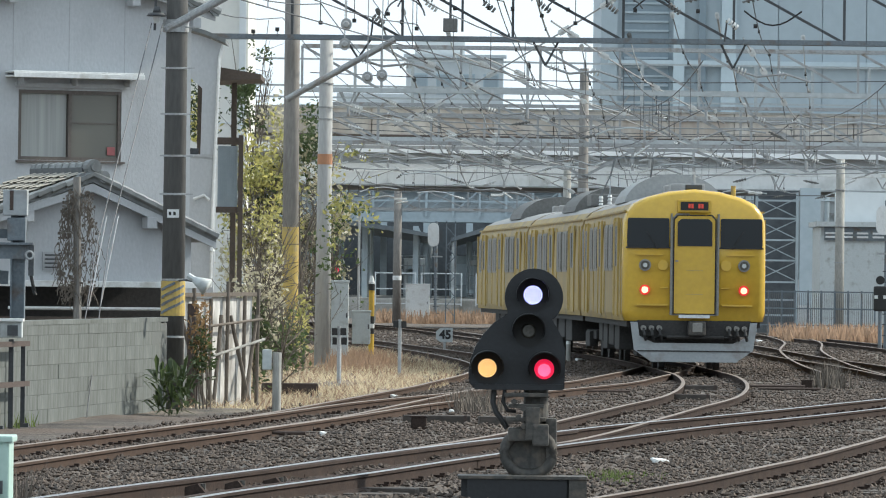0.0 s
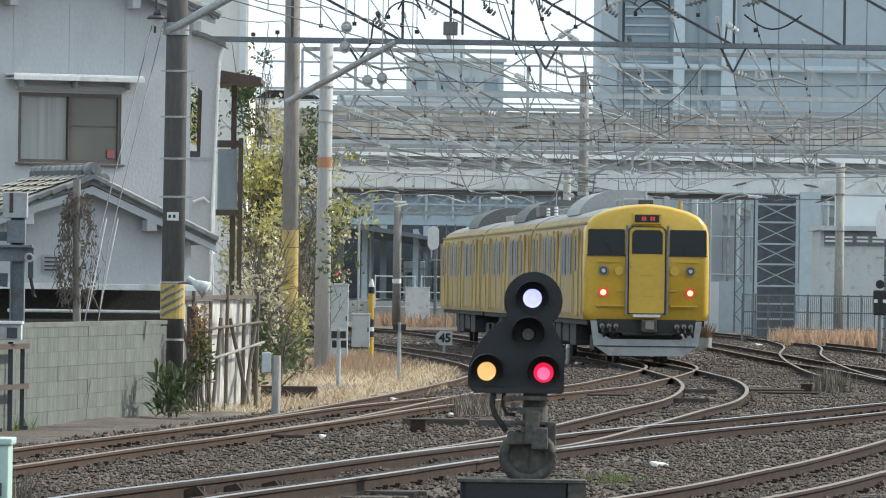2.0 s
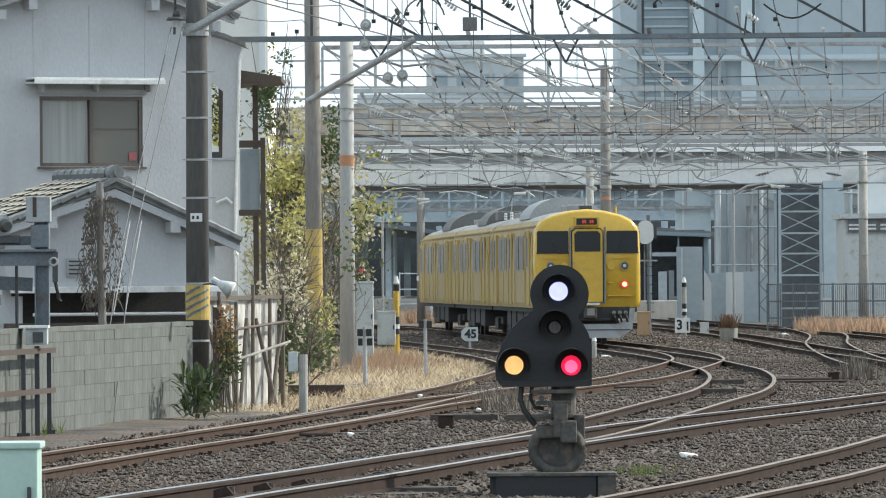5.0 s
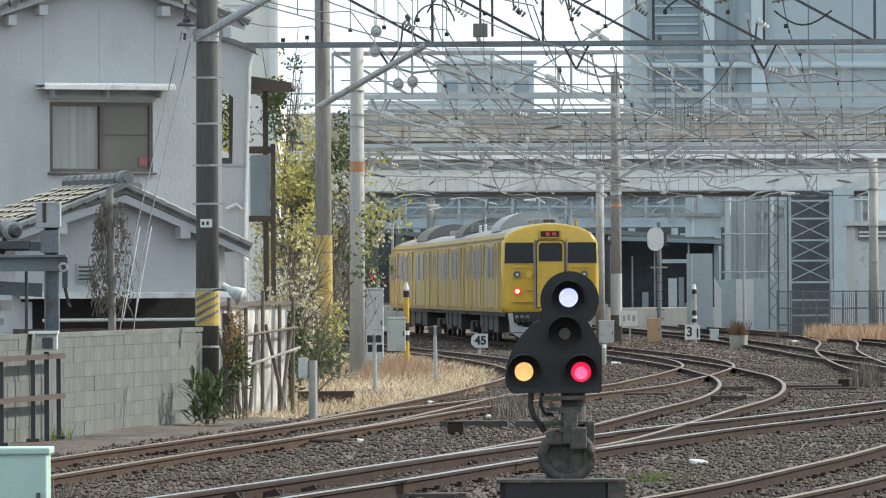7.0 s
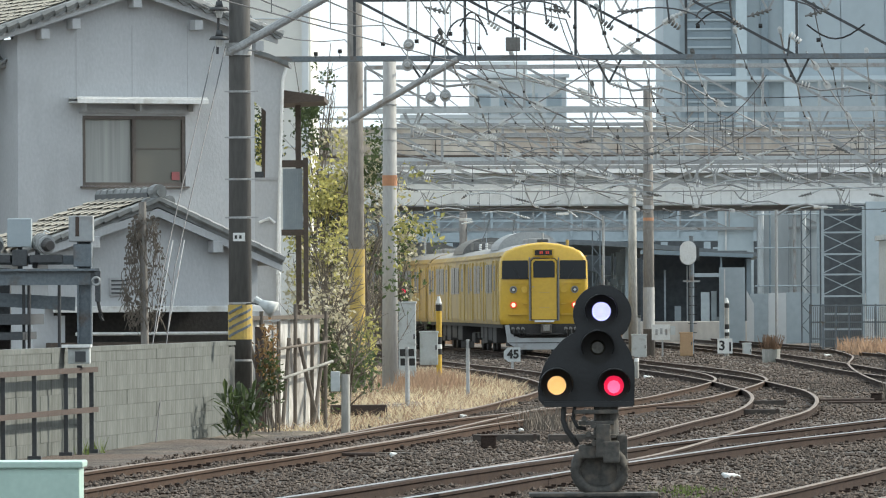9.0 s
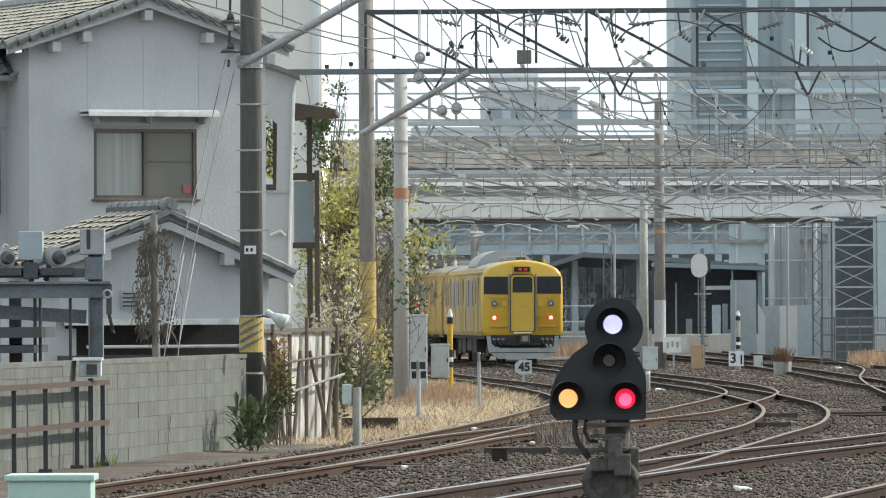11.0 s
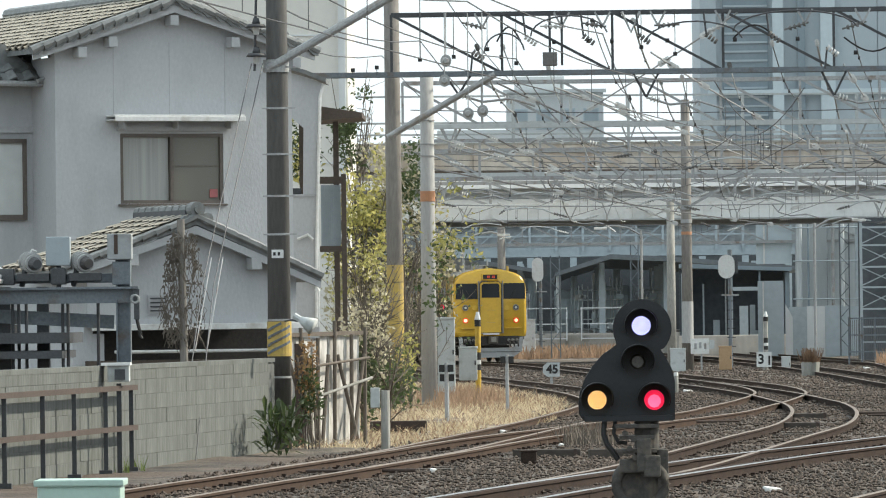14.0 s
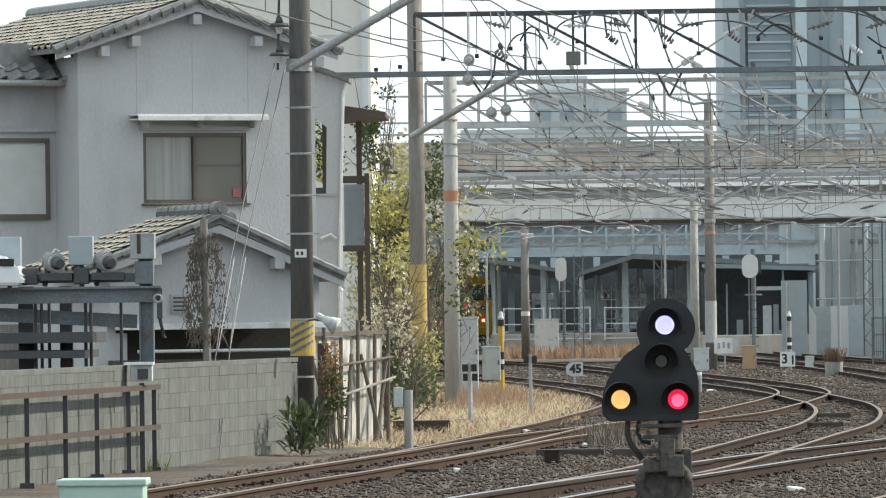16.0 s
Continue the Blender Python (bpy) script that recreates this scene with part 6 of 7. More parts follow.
def build_cab(c):
    """The yellow end with a gangway door, lamps and skirt."""
    Y = -9.8
    f = nb()
    shape = [(-1.38, 1.0), (-1.43, 1.2), (-1.43, 2.3), (-1.41, 3.02), (-1.35, 3.2), (-1.21, 3.37), (-0.95, 3.5), (-0.5, 3.62), (0, 3.67)]
    shape = shape + [(-x, z) for x, z in shape[-2::-1]]
    a = [f.verts.new((x * 1.014, -9.3, 1.0 + (z - 1.0) * 1.0 + (0.012 if z > 3 else 0))) for x, z in shape]
    b = [f.verts.new((x * 1.010, Y + 0.14, z)) for x, z in shape]
    d = [f.verts.new((x * 0.985, Y + 0.035, 1.0 + (z - 1.0) * 0.99)) for x, z in shape]
    e = [f.verts.new((x * 0.93, Y - 0.015 - 0.04 * (1 - abs(x) / 1.45), 1.02 + (z - 1.0) * 0.965)) for x, z in shape]
    k = len(shape)
    for r0, r1 in ((a, b), (b, d), (d, e)):
        for i in range(k):
            f.faces.new((r0[i], r0[(i + 1) % k], r1[(i + 1) % k], r1[i]))
    f.faces.new(e)
    part("cab_face", f, "train", c, "bright yellow cab end", True)
    yy = Y - 0.03
    for s in (-1, 1):
        w = nb()
        prism(w, [(s * 0.52, 2.5), (s * 1.36, 2.5), (s * 1.37, 2.54), (s * 1.36, 3.05), (s * 1.34, 3.08), (s * 0.54, 3.08), (s * 0.52, 3.05)], yy - 0.025, yy + 0.06)
        wd = part("windscreen", w, "win", c, "dark windscreen")
        part("windscreen_seal", box(nb(), s * 0.94, yy - 0.0, 2.485, 0.9, 0.06, 0.03), "char", wd)
        part("wiper", bar(nb(), (s * 0.75, yy - 0.05, 2.46), (s * 0.98, yy - 0.06, 2.82), 0.018), "char", wd)
        hl = part("headlamp", tube(nb(), (s * 1.0, yy - 0.06, 2.13), (s * 1.0, yy + 0.1, 2.13), 0.12, seg=24), "silver", c, "round silver headlamp, unlit")
        part("lens", tube(nb(), (s * 1.0, yy - 0.075, 2.13), (s * 1.0, yy - 0.06, 2.13), 0.09, seg=24), "pane_dirty", hl)
        part("bulb", tube(nb(), (s * 1.0, yy - 0.08, 2.13), (s * 1.0, yy - 0.07, 2.13), 0.045, seg=16), "frost", hl)
        part("blank_cover", tube(nb(), (s * 0.64, yy - 0.035, 2.13), (s * 0.64, yy + 0.05, 2.13), 0.105, seg=20), "train", c)
        tl = part("tail_lamp", tube(nb(), (s * 1.0, yy - 0.05, 1.63), (s * 1.0, yy + 0.1, 1.63), 0.105, seg=24), "lamp_tail_rim", c, "lit red tail lamp")
        part("lens", tube(nb(), (s * 1.0, yy - 0.065, 1.63), (s * 1.0, yy - 0.05, 1.63), 0.066, seg=24), "lamp_tail", tl)
        part("step", box(nb(), s * 0.86, yy - 0.05, 1.33, 0.62, 0.12, 0.035), "train", c)
        part("handle", box(nb(), s * 0.62, yy - 0.03, 1.68, 0.16, 0.05, 0.025), "train", c)
        part("window_rail", box(nb(), s * 0.92, yy - 0.02, 2.34, 0.55, 0.04, 0.022), "train", c)
        part("edge_post", box(nb(), s * 0.475, yy - 0.05, 2.15, 0.035, 0.1, 2.05), "silver", c)
        for x in (0.7, 0.86, 1.02):
            cp = part("air_coupling", tube(nb(), (s * x, yy - 0.14, 0.86), (s * x, yy + 0.2, 0.86), 0.055, seg=12), "silver", c)
            part("hose", bent(nb(), [(s * x, yy - 0.12, 0.85), (s * x + 0.02, yy - 0.2, 0.72), (s * x + 0.05, yy - 0.12, 0.62)], 0.03, 8), "char", cp)
    dr = nb()
    prism(dr, [(-0.41, 1.16), (0.41, 1.16), (0.41, 3.05), (0.33, 3.13), (-0.33, 3.13), (-0.41, 3.05)], yy - 0.035, yy + 0.1)
    door = part("gangway_door", dr, "train", c, "yellow gangway door with a window")
    part("door_window", prism(nb(), [(-0.35, 2.52), (0.35, 2.52), (0.35, 3.0), (0.28, 3.07), (-0.28, 3.07), (-0.35, 3.0)], yy - 0.05, yy - 0.03), "win", door)
    part("door_handle", box(nb(), -0.36, yy - 0.05, 2.22, 0.06, 0.03, 0.03), "silver", door)
    part("door_groove", box(nb(), 0, yy - 0.037, 2.03, 0.34, 0.008, 0.012), "train_side", door)
    part("door_groove", box(nb(), 0, yy - 0.037, 1.55, 0.34, 0.008, 0.012), "train_side", door)
    part("door_seal", prism(nb(), [(-0.46, 1.12), (0.46, 1.12), (0.46, 3.08), (0.37, 3.18), (-0.37, 3.18), (-0.46, 3.08)], yy - 0.012, yy + 0.1), "silver", c, "pale gangway rim")
    part("door_gap", prism(nb(), [(-0.435, 1.14), (0.435, 1.14), (0.435, 3.06), (0.35, 3.155), (-0.35, 3.155), (-0.435, 3.06)], yy - 0.018, yy + 0.1), "char", c)
    part("threshold", box(nb(), 0, yy - 0.08, 1.1, 0.62, 0.2, 0.06), "white", c, "white threshold plate")
    sign = part("destination_box", box(nb(), -0.02, yy - 0.02, 3.33, 0.68, 0.16, 0.26, bev=0.02), "train", c)
    part("display", box(nb(), -0.02, yy - 0.105, 3.33, 0.56, 0.02, 0.17), "char", sign)
    for x in (-0.12, -0.06, 0.08, 0.14):
        part("display_bar", box(nb(), x, yy - 0.118, 3.33, 0.045, 0.008, 0.09), "sign_led", sign, "dull red unreadable display bar")
    part("horn_base", box(nb(), 0, -9.2, 3.72, 0.34, 0.3, 0.1, bev=0.02), "steel_dark", c)
    part("aerial", tube(nb(), (0, -9.2, 3.7), (0, -9.2, 3.98), 0.035), "ac", c)
    part("roof_lamp", tube(nb(), (0.82, -9.0, 3.5), (0.82, -9.0, 3.76), 0.05), "yellow", c)
    # coupler and skirt
    part("coupler", box(nb(), 0.05, yy - 0.15, 0.86, 0.34, 0.5, 0.28, bev=0.03), "cast", c)
    part("coupler_face", box(nb(), 0.05, yy - 0.41, 0.88, 0.2, 0.03, 0.18, bev=0.01), "silver", c)
    part("buffer_beam", box(nb(), 0, yy + 0.12, 0.86, 2.3, 0.2, 0.32), "under", c)
    part("pipe", tube(nb(), (-0.55, yy - 0.1, 0.68), (0.6, yy - 0.1, 0.68), 0.035), "under", c)
    sk = nb()
    prism(sk, [(-1.28, 0.98), (-1.2, 0.42), (-0.86, 0.18), (0.86, 0.18), (1.2, 0.42), (1.28, 0.98), (1.14, 0.98), (1.1, 0.7), (0.8, 0.56), (-0.8, 0.56), (-1.1, 0.7), (-1.14, 0.98)], yy - 0.06, yy + 0.06)
    part("skirt", sk, "skirt", c, "grey snow-plough skirt")
    part("skirt_fold", box(nb(), 0, yy - 0.065, 0.4, 2.28, 0.02, 0.025), "under", c)


CARS = [build_car(True, False, "ac", "yellow railcar with a flat gangway cab end, tail lamps lit"),
        build_car(False, True, "ac_dark", "dirty yellow middle railcar with a raised pantograph"),
        build_car(False, False, "ac_dark", "dirty yellow leading railcar")]


def build_road_car():
    c = thing("car", "white car crossing the road bridge", "car", group="cars on the bridge")
    b = nb()
    prism(b, [(-2.1, 0.35), (2.1, 0.35), (2.15, 0.7), (2.0, 0.9), (1.2, 0.98), (0.5, 1.46), (-1.3, 1.48), (-2.0, 1.0), (-2.15, 0.8)], -0.8, 0.8)
    bmesh.ops.bevel(b, geom=b.edges[:], offset=0.05, segments=2, affect="EDGES")
    part("body", b, "car_white", c)
    part("side_glass", prism(nb(), [(1.0, 1.0), (0.48, 1.38), (-1.2, 1.4), (-1.75, 1.02)], -0.815, 0.815), "win", c)
    for x in (-1.3, 1.3):
        for y in (-0.72, 0.72):
            w = part("wheel", tube(nb(), (x, y - 0.1, 0.31), (x, y + 0.1, 0.31), 0.31, seg=18), "char", c)
    return c


ROAD_CARS = [build_road_car(), None]
ROAD_CARS[1] = copy_thing(ROAD_CARS[0], pose(0, 0, 0))


# ---- car stacker behind the wall ----
def build_stacker():
    s = thing("car_stacker", "grey steel mechanical car stacker behind the wall", "parking machine", pose(0, 88, 0))
    part("main_beam", box(nb(), -7.5, 0, 2.07, 4.2, 0.16, 0.2), "steel_grey", s, "grey steel main beam")
    part("beam_flange", box(nb(), -7.5, -0.06, 2.17, 4.2, 0.22, 0.03), "steel_grey", s)
    part("lower_beam", bar(nb(), (-9.5, 0.4, 1.95), (-5.75, 0.4, 1.72), 0.12, 0.18), "steel_grey", s)
    col = nb()
    for dx in (-0.085, 0.085):
        box(col, -5.6 + dx, 0, 1.0, 0.02, 0.19, 3.1)
    box(col, -5.6, 0, 1.0, 0.16, 0.02, 3.1)
    part("column", col, "steel_grey", s)
    part("column_cap", box(nb(), -5.64, 0, 2.71, 0.32, 0.3, 0.34, bev=0.015), "skirt", s)
    part("rust_streak", box(nb(), -5.685, -0.152, 2.74, 0.05, 0.008, 0.26), "rust", s)
    part("head_box", box(nb(), -5.62, 0, 2.36, 0.24, 0.24, 0.3, bev=0.01), "steel_grey", s)
    for x in (-6.45, -7.4):
        part("control_box", box(nb(), x, -0.05, 2.66, 0.32, 0.2, 0.38, bev=0.015), "panel", s, "blue-grey control box")
        part("box_leg", box(nb(), x, 0, 2.33, 0.06, 0.06, 0.3), "steel_dark", s)
    for x in (-6.1, -6.78):
        mo = nb()
        tube(mo, (x - 0.1, 0.12, 2.53), (x + 0.02, -0.16, 2.5), 0.115, seg=18)
        for q in range(4):
            f = 0.15 + q * 0.2
            tube(mo, (x - 0.1 + 0.12 * f, 0.12 - 0.28 * f, 2.53 - 0.03 * f), (x - 0.1 + 0.12 * (f + 0.06), 0.12 - 0.28 * (f + 0.06), 2.53 - 0.03 * (f + 0.06)), 0.135, seg=18)
        motor = part("motor", mo, "ac", s, "round finned drive motor")
        part("motor_cap", tube(nb(), (x + 0.02, -0.16, 2.5), (x + 0.07, -0.27, 2.49), 0.09, 0.06, seg=14), "steel_dark", motor)
        part("motor_hook", bent(nb(), [(x - 0.04, -0.02, 2.64), (x - 0.02, -0.02, 2.69), (x + 0.04, -0.02, 2.66)], 0.012), "white", motor)
        part("motor_stand", bar(nb(), (x - 0.16, 0.0, 2.2), (x - 0.1, -0.05, 2.46), 0.05), "steel_dark", s)
        part("motor_foot", box(nb(), x, -0.05, 2.32, 0.42, 0.2, 0.1), "steel_dark", s)
        part("gear_case", box(nb(), x - 0.35, -0.02, 2.33, 0.2, 0.22, 0.22, bev=0.02), "steel_dark", s)
    part("top_rail", box(nb(), -7.3, 0.1, 2.3, 3.6, 0.1, 0.12), "steel_grey", s)
    for x, w in ((-6.72, 0.16), (-7.25, 0.2), (-8.0, 0.2)):
        part("inner_column", box(nb(), x, 0.8, 0.9, w, 0.2, 2.6), "steel_dark", s)
    for x in (-5.95, -6.35, -6.42, -6.9, -7.0, -7.08):
        part("chain_rod", tube(nb(), (x, 0.2, 0.4), (x, 0.2, 2.0), 0.022), "steel_dark", s)
    part("pallet", box(nb(), -7.6, 1.0, 1.52, 2.6, 2.6, 0.14), "steel_dark", s)
    part("pallet", box(nb(), -7.6, 1.0, 1.3, 2.4, 2.6, 0.1), "steel_dark", s)
    part("chain_guard", box(nb(), -5.42, -0.1, 1.95, 0.07, 0.1, 0.4), "steel_dark", s)
    part("sprocket", bent(nb(), [(-5.44 + 0.05 * math.cos(a), -0.16, 2.02 + 0.05 * math.sin(a)) for a in np.linspace(0, 6.2832, 17)[:-1]], 0.018, 6, True), "ac", s)
    part("hanging_cable", bent(nb(), [(-5.44, -0.1, 1.85), (-5.4, -0.1, 1.65), (-5.36, -0.1, 1.5), (-5.4, -0.1, 1.6)], 0.025), "char", s)
    c = thing("parked_car", "white car parked on the stacker", "car", pose(-8.18, 87.6, 2.18))
    b = nb()
    prism(b, [(-1.6, 0.05), (0.98, 0.03), (1.02, 0.14), (0.93, 0.22), (0.8, 0.4), (0.6, 0.45), (-1.6, 0.5)], -0.3, 1.2)
    bmesh.ops.bevel(b, geom=b.edges[:], offset=0.035, segments=2, affect="EDGES")
    part("body", b, "car_white", c)
    part("side_glass", prism(nb(), [(0.55, 0.27), (0.62, 0.40), (0.5, 0.43), (-1.4, 0.46), (-1.4, 0.27)], -0.31, -0.295), "win", c)
    part("lamp", box(nb(), 0.8, -0.31, 0.33, 0.2, 0.03, 0.1, bev=0.01), "win", c)
    bw = thing("yard_wall", "shaded grey wall behind the car stacker", "wall", pose(0, 101, 0), kind="structure")
    part("panel", box(nb(), -9.0, 0, 0.7, 4.6, 0.15, 2.0), "pole", bw)


build_stacker()


# ---- verge: cabinets, posts, signs ----
def cabinet(x, y, z0, w, d, h, label, name="signal_cabinet", material="cabinet"):
    c = thing(name, label, "cabinet", pose(x, y, z0), "lineside cabinets")
    part("body", box(nb(), 0, 0, h / 2, w, d, h, bev=0.02), material, c)
    part("lid", box(nb(), 0, 0, h + 0.02, w * 1.08, d * 1.1, 0.05, bev=0.012), material, c)
    part("door_seam", box(nb(), w * 0.05, -d / 2 - 0.004, h / 2, w * 0.86, 0.008, h * 0.86), material, c)
    part("latch", box(nb(), w * 0.4, -d / 2 - 0.02, h * 0.55, 0.03, 0.03, 0.1), "steel_dark", c)
    return c


cabinet(-2.24, 146, 0.1, 0.38, 0.4, 1.6, "tall grey lineside cabinet by the pale pole")
cabinet(-1.78, 147, 0.35, 0.4, 0.3, 0.7, "small grey equipment box on legs")
cabinet(-1.13, 305, -0.25, 1.1, 0.6, 1.86, "tall white lineside cabinet before the platform", material="white")
cabinet(-3.52, 50, -0.25, 0.62, 0.5, 0.75, "mint green painted lineside cabinet", "lineside_cabinet", "mint")
cabinet(8.1, 228, -0.25, 0.3, 0.3, 0.5, "small grey box beside the track")
cabinet(4.3, 222, -0.25, 0.5, 0.4, 0.85, "low grey box at a mast's foot")
cabinet(5.9, 223, -0.1, 0.42, 0.3, 0.75, "tan wooden box between the tracks", material="tan_box")


def marker_post(x, y, top, label, r=0.085, body="yellow"):
    p = thing("marker_post", label, "marker post", pose(x, y, 0), "marker posts")
    part("post", tube(nb(), (0, 0, -0.25), (0, 0, top - 0.25), r, seg=14), body, p)
    part("band", tube(nb(), (0, 0, 0.55), (0, 0, 0.95), r * 1.03, seg=14), "char", p)
    part("band", tube(nb(), (0, 0, 0.68), (0, 0, 0.78), r * 1.06, seg=14), "white", p)
    part("neck", tube(nb(), (0, 0, top - 0.25), (0, 0, top - 0.08), r * 1.1, seg=14), "char", p)
    part("cap", tube(nb(), (0, 0, top - 0.1), (0, 0, top + 0.08), r * 1.15, 0.03, 14), "white", p, "white conical cap")
    return p


marker_post(-1.59, 150, 1.78, "yellow marker post with white cap beside the verge", 0.066)
marker_post(7.26, 223, 1.75, "grey and black banded marker post with white cap in the yard", 0.075, "concrete")


def post_pair(x, y, h, label):
    p = thing("point_indicator", label, "post", pose(x, y, 0), "small lineside posts")
    part("stem", tube(nb(), (0, 0, -0.3), (0, 0, h), 0.035), "galv", p)
    for dx in (-0.08, 0.08):
        part("reflector", box(nb(), dx, -0.03, h - 0.1, 0.1, 0.05, 0.13), "char", p)
    part("crossbar", box(nb(), 0, -0.01, h - 0.1, 0.12, 0.03, 0.05), "galv", p)


post_pair(-0.82, 130, 1.0, "grey post with two dark reflectors on the verge")
post_pair(-1.85, 120, 0.92, "grey post with black square reflectors on the verge")
post_pair(-1.84, 120.2, 0.75, "grey post with black square reflectors on the verge")


def text(s, size, m, material, parent):
    cu = bpy.data.curves.new("lettering", "FONT")
    cu.body, cu.size, cu.align_x, cu.align_y, cu.extrude, cu.offset = s, size, "CENTER", "CENTER", 0.004, 0.012
    tmp = bpy.data.objects.new("lettering", cu)
    me = bpy.data.meshes.new_from_object(tmp)
    me.materials.clear()
    me.materials.append(M[material])
    bpy.data.objects.remove(tmp)
    ob = new("lettering", me)
    ob.parent = parent
    ob.matrix_basis = m
    return ob


def speed_sign():
    s = thing("speed_sign", "white speed board reading 45 on a short post", "sign", pose(0.07, 180, 0))
    part("board", prism(nb(), [(-0.12, 0.12), (0.22, 0.12), (0.22, 0.5), (-0.12, 0.5), (-0.23, 0.4), (-0.23, 0.22)], 0, 0.03), "dull_white", s)
    text("45", 0.32, pose(0.02, -0.01, 0.31, 90, 0, 0), "char", s)
    part("post", box(nb(), 0, 0.05, 0.0, 0.07, 0.05, 0.6), "galv", s)
    t = thing("number_board", "white board reading 3 beside a marker post", "sign", pose(7.17, 222.3, 0))
    part("board", box(nb(), 0, 0, 0.23, 0.5, 0.03, 0.5), "white", t)
    text("3", 0.44, pose(-0.1, -0.02, 0.23, 90, 0, 0), "char", t)
    part("bar", box(nb(), 0.17, -0.02, 0.2, 0.06, 0.012, 0.3), "char", t)
    part("post", box(nb(), 0, 0.04, -0.1, 0.05, 0.04, 0.5), "galv", t)
    b = thing("notice_board", "pale board with unreadable marks on a mast", "sign", pose(5.09, 224.4, 0))
    part("board", box(nb(), 0, 0, 0.69, 0.62, 0.04, 0.52), "white", b)
    for k in range(3):
        part("mark", box(nb(), -0.15 + k * 0.16, -0.025, 0.69 + 0.03 * (k % 2), 0.08, 0.01, 0.2), "galv", b)
    part("side_box", box(nb(), 0.4, 0, 0.75, 0.16, 0.15, 0.3), "cabinet", b)
    part("post", box(nb(), 0.05, 0.05, 0.1, 0.06, 0.05, 0.9), "galv", b)


speed_sign()


def back_signal(x, y, zc, label, w=0.31, h=0.4):
    s = thing("yard_signal", label, "railway signal", pose(x, y, 0), "signals seen from behind")
    pl = nb()
    out = [(w * math.cos(a), zc + (h - w if math.sin(a) > 0 else -(h - w)) + w * math.sin(a)) for a in np.linspace(0, 6.2832, 28)[:-1]]
    prism(pl, out, 0, 0.05)
    part("plate", pl, "white", s, "pale oval plate")
    part("mast", tube(nb(), (0.12, 0.15, -0.2), (0.12, 0.15, zc + 0.6), 0.075), "steel_grey", s)
    part("lamp_case", box(nb(), 0.3, 0.25, zc, 0.2, 0.25, 0.5), "steel_dark", s)
    for k in range(7):
        part("ladder_rung", bar(nb(), (0.0, 0.1, 0.3 + k * 0.32), (0.3, 0.1, 0.3 + k * 0.32), 0.03), "steel_dark", s)
    part("bracket", box(nb(), 0.12, 0.1, zc - 1.0, 0.6, 0.08, 0.06), "galv", s)


back_signal(-0.44, 304, 3.9, "pale oval back plate of a signal on a mast", 0.26, 0.54)
back_signal(6.3, 235, 3.43, "pale oval back plate of a signal on a lattice mast", 0.29, 0.42)
back_signal(13.2, 200, 3.75, "pale oval back plate of a signal by the shed", 0.22, 0.44)


def far_red_signal():
    s = thing("signal_lamp", "small red lit signal in the shade by the platform", "railway signal", pose(-2.47, 155, 0))
    part("case", box(nb(), 0, 0.1, 1.9, 0.24, 0.15, 0.5), "char", s)
    part("mast", box(nb(), 0, 0.15, 0.7, 0.08, 0.08, 2.0), "steel_dark", s)
    part("lens", tube(nb(), (0, 0, 1.98), (0, 0.03, 1.98), 0.06, seg=16), "lamp_red", s)
    y = thing("yard_signal", "dark shunting signal seen from behind by the yard", "railway signal", pose(13.06, 199, 0))
    part("disc", tube(nb(), (0, 0, 1.95), (0, 0.1, 1.95), 0.13, seg=18), "char", y)
    part("case", box(nb(), 0, 0, 1.4, 0.4, 0.2, 0.75, bev=0.06), "char", y)
    part("stem", tube(nb(), (0, 0, -0.2), (0, 0, 1.1), 0.06), "steel_grey", y)
    for x in (-0.13, 0.13):
        part("badge", box(nb(), x, -0.11, 1.45, 0.1, 0.02, 0.1), "white", y)
    p = thing("white_stake", "short white lineside stake", "stake", pose(1.62, 150, 0))
    part("stake", tube(nb(), (0, 0, -0.3), (0, 0, 0.5), 0.06), "white", p)
    part("tip", tube(nb(), (0, 0, 0.5), (0, 0, 0.58), 0.06, 0.02), "white", p)
    k = thing("planter", "concrete planter with rusty dry weeds", "planter", pose(7.83, 200, 0))
    part("tub", tube(nb(), (0, 0, -0.3), (0, 0, 0.28), 0.26, 0.29, 10), "concrete", k)
    w = nb()
    for i in range(160):
        a, r = random.uniform(0, 6.28), random.uniform(0, 0.28)
        x, yy = r * math.cos(a), r * math.sin(a)
        bar(w, (x, yy, 0.25), (x * 1.5, yy * 1.5, random.uniform(0.4, 0.72)), 0.014)
    part("dry_weed", w, "straw_red", k)["kind"] = "stuff"


far_red_signal()


def stub_post():
    k = thing("stub_post", "short grey post with a white painted top", "post", pose(3.0, 158, 0))
    part("post", tube(nb(), (0, 0, -0.3), (0, 0, 0.3), 0.055, seg=12), "concrete", k)
    part("white_top", tube(nb(), (0, 0, 0.3), (0, 0, 0.38), 0.06, 0.045, 12), "white", k)


stub_post()


